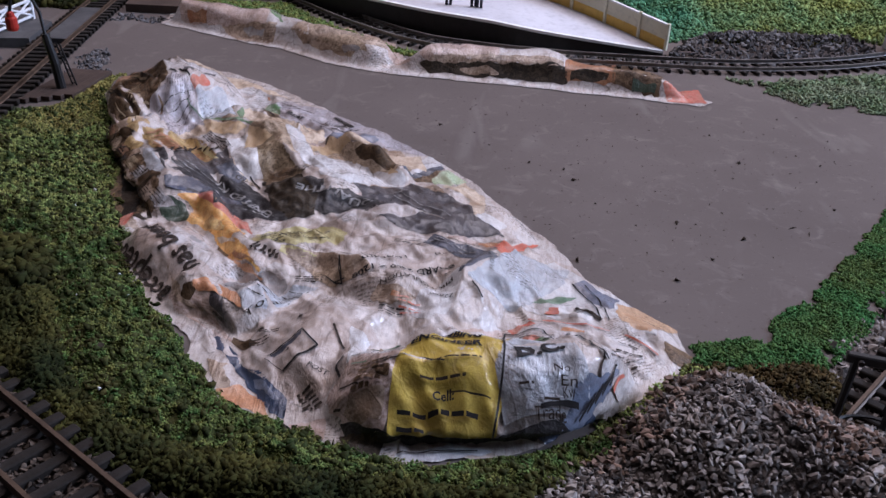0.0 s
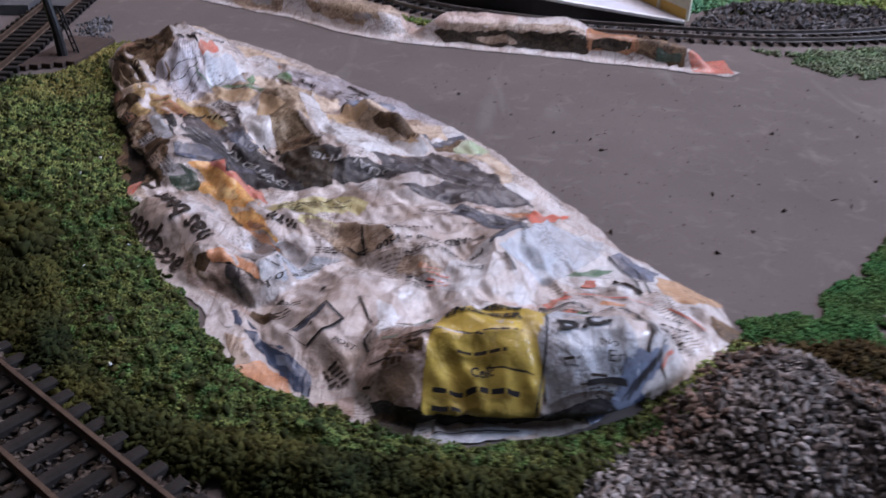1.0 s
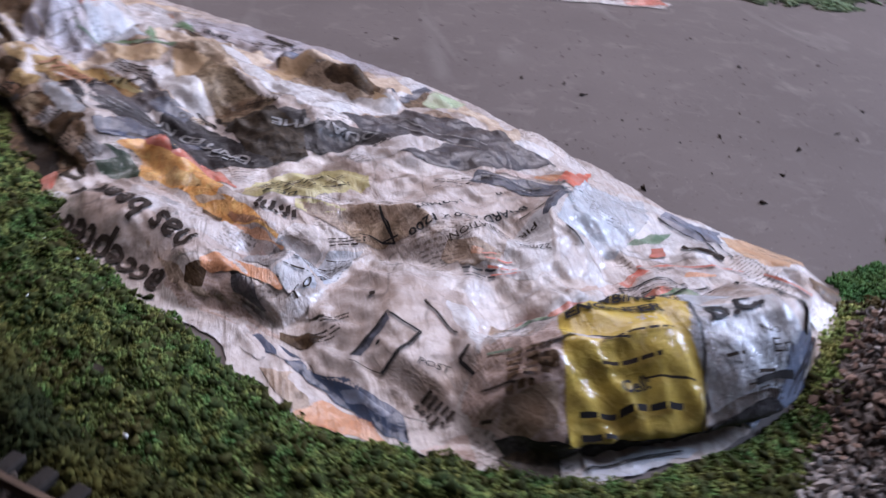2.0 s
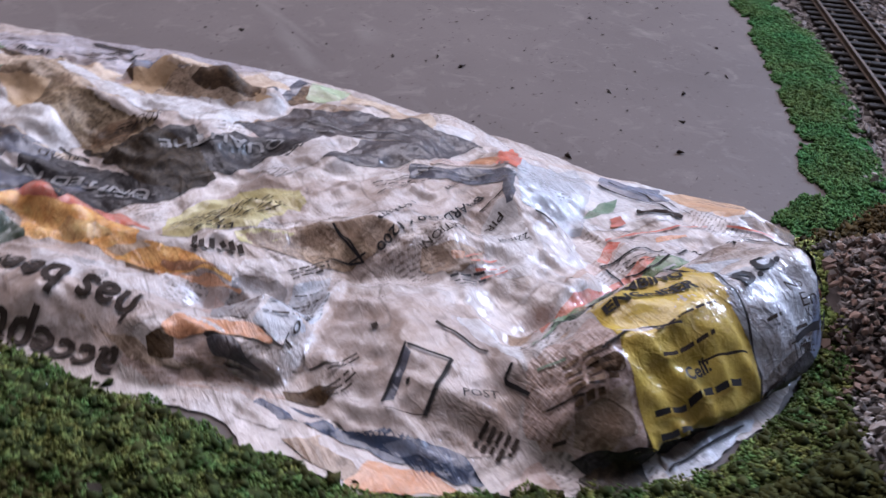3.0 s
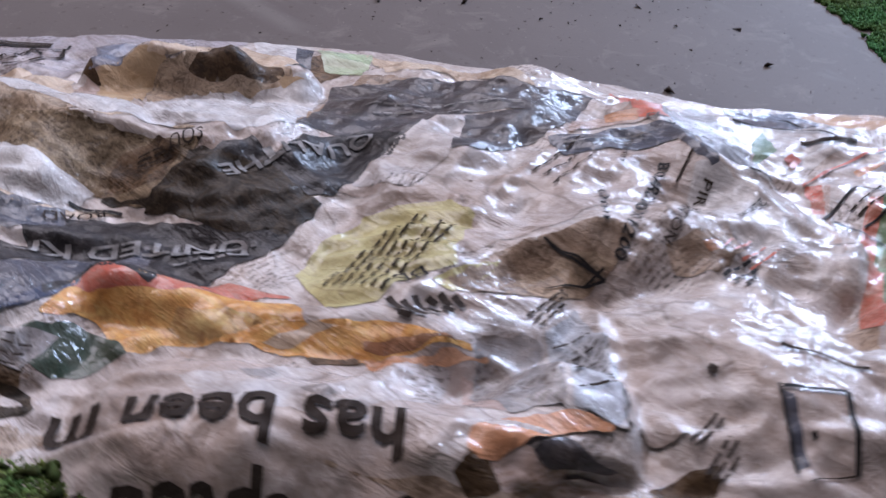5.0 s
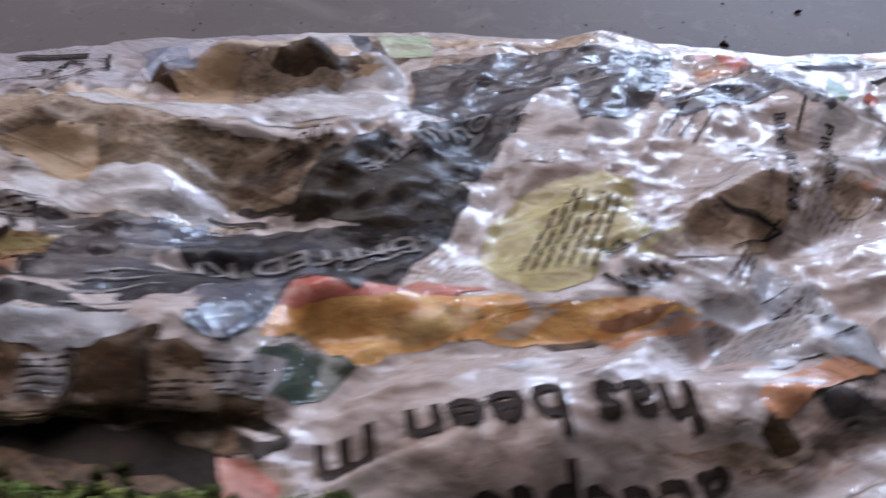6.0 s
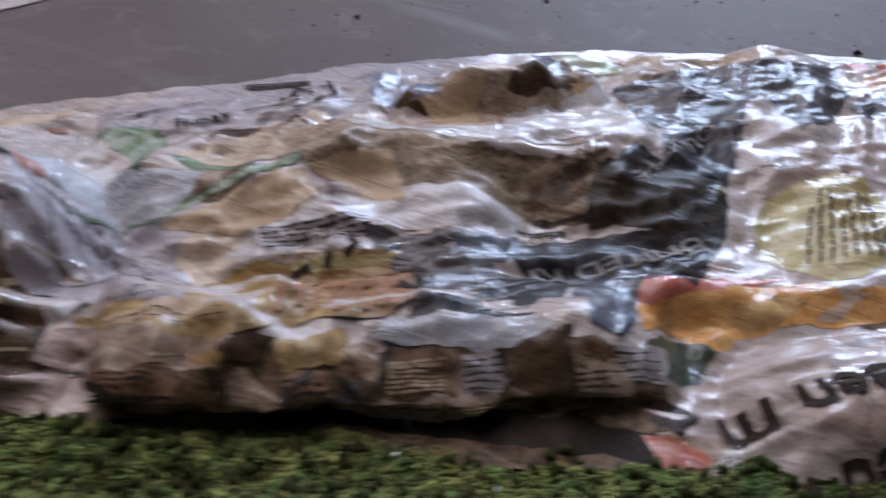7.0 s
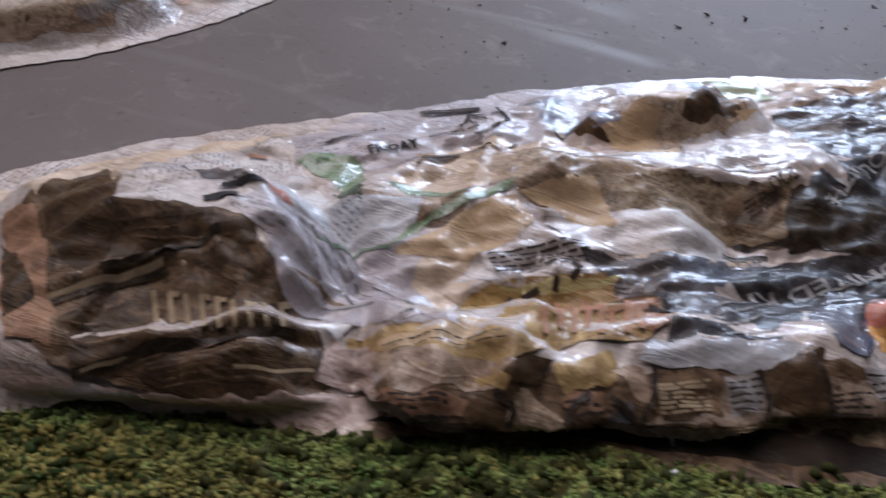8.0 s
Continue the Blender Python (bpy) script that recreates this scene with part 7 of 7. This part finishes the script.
carpet("grass_scatter", [(-.30, .42), (-.262, .42), (-.268, .50), (-.286, .535), (-.34, .535), (-.36, .45)], .0014, .0013, 76, TURF, "green scatter grass beside the track", .003)
mound("back_bank", [(-.21, .68), (-.13, .71), (-.05, .82), (-.05, 1.2), (-.4, 1.2), (-.25, .80)], lambda x, y: .0015 + 0 * x, .01, SOIL, "dark earth behind the low ridge")

# ---- crossing with its gate ----
crossing = empty("level_crossing", "grey card road crossing the track", "road", kind="structure")
part("road_panel", prism([(-.292, .552), (-.263, .556), (-.266, .598), (-.340, .640), (-.345, .590)], .0003, .0062), ROAD, crossing)
part("road_panel", prism([(-.2555, .560), (-.2405, .560), (-.2480, .640), (-.2630, .640)], .0003, .0058), ROAD, crossing)
part("road_panel", prism([(-.236, .655), (-.196, .655), (-.198, .690), (-.240, .690)], .0003, .0060), PLANK, crossing)
gate = empty("crossing_gate", "white wooden crossing gate with diagonal braces", "gate")
g0, g1 = Vector((-.286, .548, 0)), Vector((-.280, .602, 0))
along = g1 - g0
for s in (0, .5, 1):
    o = g0 + along * s
    part("post", solid(((o.x, o.y, .0133), (.0022, .0022, .0145), 84, .0003)), GATE, gate)
for z in (.0085, .0135, .0190):
    o = (g0 + g1) / 2
    part("bar", solid(((o.x, o.y, z), (along.length, .0014, .0016), 83.7, .0002)), GATE, gate)
for s in (0, .5):
    a, b = g0 + along * s, g0 + along * (s + .5)
    part("brace", rod([(a.x, a.y, .0085), (b.x, b.y, .0190)], .0008, 6), GATE, gate)
    part("brace", rod([(a.x, a.y, .0190), (b.x, b.y, .0085)], .0008, 6), GATE, gate)

# ---- yard lamp on its boards ----
deck = empty("timber_deck", "dark stained plank deck beside the track", "deck")
for k in range(5):
    part("plank", solid(((-.2195 + .0050 * k, .4830 + .0012 * k, .0016), (.0049, .056 - .003 * k, .0026), -8, .0002)), PLANK, deck)
post = empty("yard_lamp", "black swan-neck yard lamp with ladder and red lantern", "lamp post")
part("column", rod([(-.210, .476, .002), (-.2115, .4765, .016), (-.2150, .478, .032)], .0027, 10, .8), BLACK, post)
part("swan_neck", rod([(-.2150, .478, .031), (-.2175, .481, .043), (-.2205, .480, .0510), (-.2250, .479, .0535), (-.2300, .4775, .0505), (-.2315, .477, .0440)], .0009, 8), BLACK, post)
ladder = part("ladder", rod([(-.2065, .4830, .002), (-.2120, .4825, .026)], .0005, 6), BLACK, post)
part("ladder_rail", rod([(-.2035, .4815, .002), (-.2095, .4810, .026)], .0005, 6), BLACK, ladder)
for k in range(6):
    z = .004 + .0036 * k
    s = (z - .002) / .024
    part("rung", rod([(-.2065 - .0055 * s, .4830, z), (-.2035 - .006 * s, .4815, z)], .0004, 6), BLACK, ladder)
bm = bmesh.new()
rings = []
for r, z in ((.0006, .0440), (.0018, .0430), (.0022, .0410), (.0030, .0400), (.0032, .0350), (.0026, .0335), (.0001, .0333)):
    rings.append([bm.verts.new((-.2315 + r * math.cos(a), .477 + r * math.sin(a), z)) for a in [2 * math.pi * k / 14 for k in range(14)]])
for a, b in zip(rings, rings[1:]):
    for k in range(14):
        bm.faces.new((b[k], b[(k + 1) % 14], a[(k + 1) % 14], a[k]))
part("lantern", bm, LACQUER, post, "glossy red lantern")

# ---- station platform ----
station = empty("station_platform", "pale station platform with a black wall and white edge", "platform")
front = smooth_line([(.148, .607, .003), (.100, .606, .0085), (.060, .608, .013), (.030, .613, .0165), (-.020, .634, .0175), (-.090, .682, .0175), (-.18, .76, .0175)], .006)
rear = smooth_line([(.150, .611, .003), (.122, .640, .0085), (.100, .660, .013), (.076, .682, .0165), (.030, .730, .0175), (-.05, .80, .0175), (-.13, .88, .0175)], .006)
front, rear = (q[np.linspace(0, len(q) - 1, 40).astype(int)] for q in (front, rear))
verts = np.concatenate([front, rear])
faces = [(k, k + 1, 41 + k, 40 + k) for k in range(39)]
part("platform_top", mesh_of("platform_top", verts, [f[::-1] for f in faces], smooth=False), SLAB, station)
low = front.copy()
low[:, 2] = .0002
part("side_wall", mesh_of("side_wall", np.concatenate([front - (0, 0, .0012), low]), [(k, k + 1, 41 + k, 40 + k) for k in range(39)], smooth=False), BLACK, station, "matt black platform wall")
part("edge_strip", sweep("edge_strip", front + (0, 0, .0002), [(-.0006, -.0014), (.0030, -.0014), (.0030, .0004), (-.0006, .0004)]), EDGE, station, "white platform edging")
fence = empty("platform_fence", "cream and yellow panelled fence along the platform", "fence")
for name, z0, z1, material in (("lower_band", .0002, .0070, OCHRE), ("upper_band", .0070, .0165, IVORY)):
    part(name, sweep(name, rear, [(-.0006, z0), (.0006, z0), (.0006, z1), (-.0006, z1)]), material, fence)
part("coping", sweep("coping", rear, [(-.0011, .0165), (.0011, .0165), (.0011, .0176), (-.0011, .0176)]), EDGE, fence)
for k in (0, 3, 6, 9, 12, 16, 20, 24, 28, 32, 36):
    x, y, z = rear[k]
    part("fence_post", solid(((x, y - .0012, z + .0092), (.0022, .0022, .0184), 40, .0003)), IVORY, fence)
for x, y, turn in ((.000, .652, 10), (.018, .650, 70), (.022, .648, 20)):
    me = bmesh.new()
    for s in (-.0014, .0014):
        bmesh.ops.create_cone(me, cap_ends=True, segments=8, radius1=.0010, radius2=.0013, depth=.0110, matrix=pose(x + s, y, .0232))
        bmesh.ops.create_cube(me, size=1, matrix=pose(x + s, y - .0008, .0184) @ Matrix.Diagonal((.0019, .0038, .0014, 1)))
    bmesh.ops.create_cone(me, cap_ends=True, segments=10, radius1=.0026, radius2=.0034, depth=.0120, matrix=pose(x, y, .0345))
    bmesh.ops.create_icosphere(me, subdivisions=1, radius=.0022, matrix=pose(x, y, .0430))
    tagged(part("toy_figure", me, GREY_CLOTH), "small dark painted toy figure on the platform", "figurine", "toy figures")

# ---- buffer stop ----
stop = empty("buffer_stop", "black buffer stop with two posts and a cross beam", "buffer stop")
for x, y in ((.1205, .2120), (.1330, .2085)):
    part("post", rod([(x, y, .001), (x + .0045, y + .0060, .0250)], .0011, 6), BLACK, stop)
    part("brace", rod([(x + .0045, y + .0060, .022), (x + .0085, y + .0150, .002)], .0008, 6), BLACK, stop)
beam = part("beam", solid(((.1315, .2165, .0250), (.0190, .0026, .0030), -16, .0004)), BLACK, stop)
for s in (-1, 1):
    part("bolt", rod([(.1315 + s * .0060, .2145 - s * .0017, .0250), (.1312 + s * .0060, .2134 - s * .0017, .0250)], .0008, 8), SLEEPER, beam)
ringpts = [(.1300 + .0085 * math.cos(a), .2120 + .0050 * math.sin(a), .0055) for a in np.linspace(0, 6.28, 25)]
part("hoop", rod(ringpts, .0006, 6), BLACK, stop)
part("base", solid(((.1290, .2110, .0015), (.0180, .0080, .0030), -25, .0006)), BLACK, stop)

# ---- low white building at the far side ----
hut = empty("lineside_hut", "white walled lineside building beyond the far track", "building")
part("wall", solid(((.331, .648, .0280), (.022, .022, .0556), 20, .0006)), GATE, hut)
part("roof", solid(((.331, .648, .0572), (.028, .028, .0040), 20, .0008)), PLANK, hut)

# ---- crumbs lying on the board ----
rng = np.random.RandomState(77)
spots = [(.058, .313), (.113, .318), (.130, .337), (.129, .289), (.065, .389), (.0615, .402), (.160, .345), (.155, .350), (.180, .370), (.105, .350), (.045, .408), (.150, .420), (.095, .300), (.100, .272)]
spots += [(rng.uniform(-.02, .21), rng.uniform(.28, .50)) for _ in range(420)]
keep = [(x, y) for x, y in spots if edge_distance(np.array([x]), np.array([y]), OUTLINE)[0] < -.004 and edge_distance(np.array([x]), np.array([y]), VERGE)[0] < -.002 and x < .07 + (y - .26) * 1.15]
sizes = np.r_[np.full(14, .0013), rng.uniform(.00015, .0006, 700)][:len(keep)]
me = scatter("crumbs", np.array([(x, y, .0004) for x, y in keep]), sizes, [(v * (1.3, .7, .5), f) for v, f in tuft_shapes(8, 78)], 79, .3)
tagged(part("crumbs", me, SPECK), "dark crumbs of scenery scattered on the board", "debris", kind="stuff")
pale = [(.195 - .35 * rng.rand(), .2 + .25 * rng.rand()) for _ in range(160)]
pale = [(x, y) for x, y in pale if edge_distance(np.array([x]), np.array([y]), BANK)[0] > .003]
me = scatter("pale_crumbs", np.array([(x, y, float(bank_height(np.array([x]), np.array([y]))[0]) + .0012) for x, y in pale]), rng.uniform(.0003, .0006, len(pale)), tuft_shapes(6, 80), 81)
tagged(part("pale_crumbs", me, EDGE), "tiny white crumbs lying in the grass", "debris", kind="stuff")
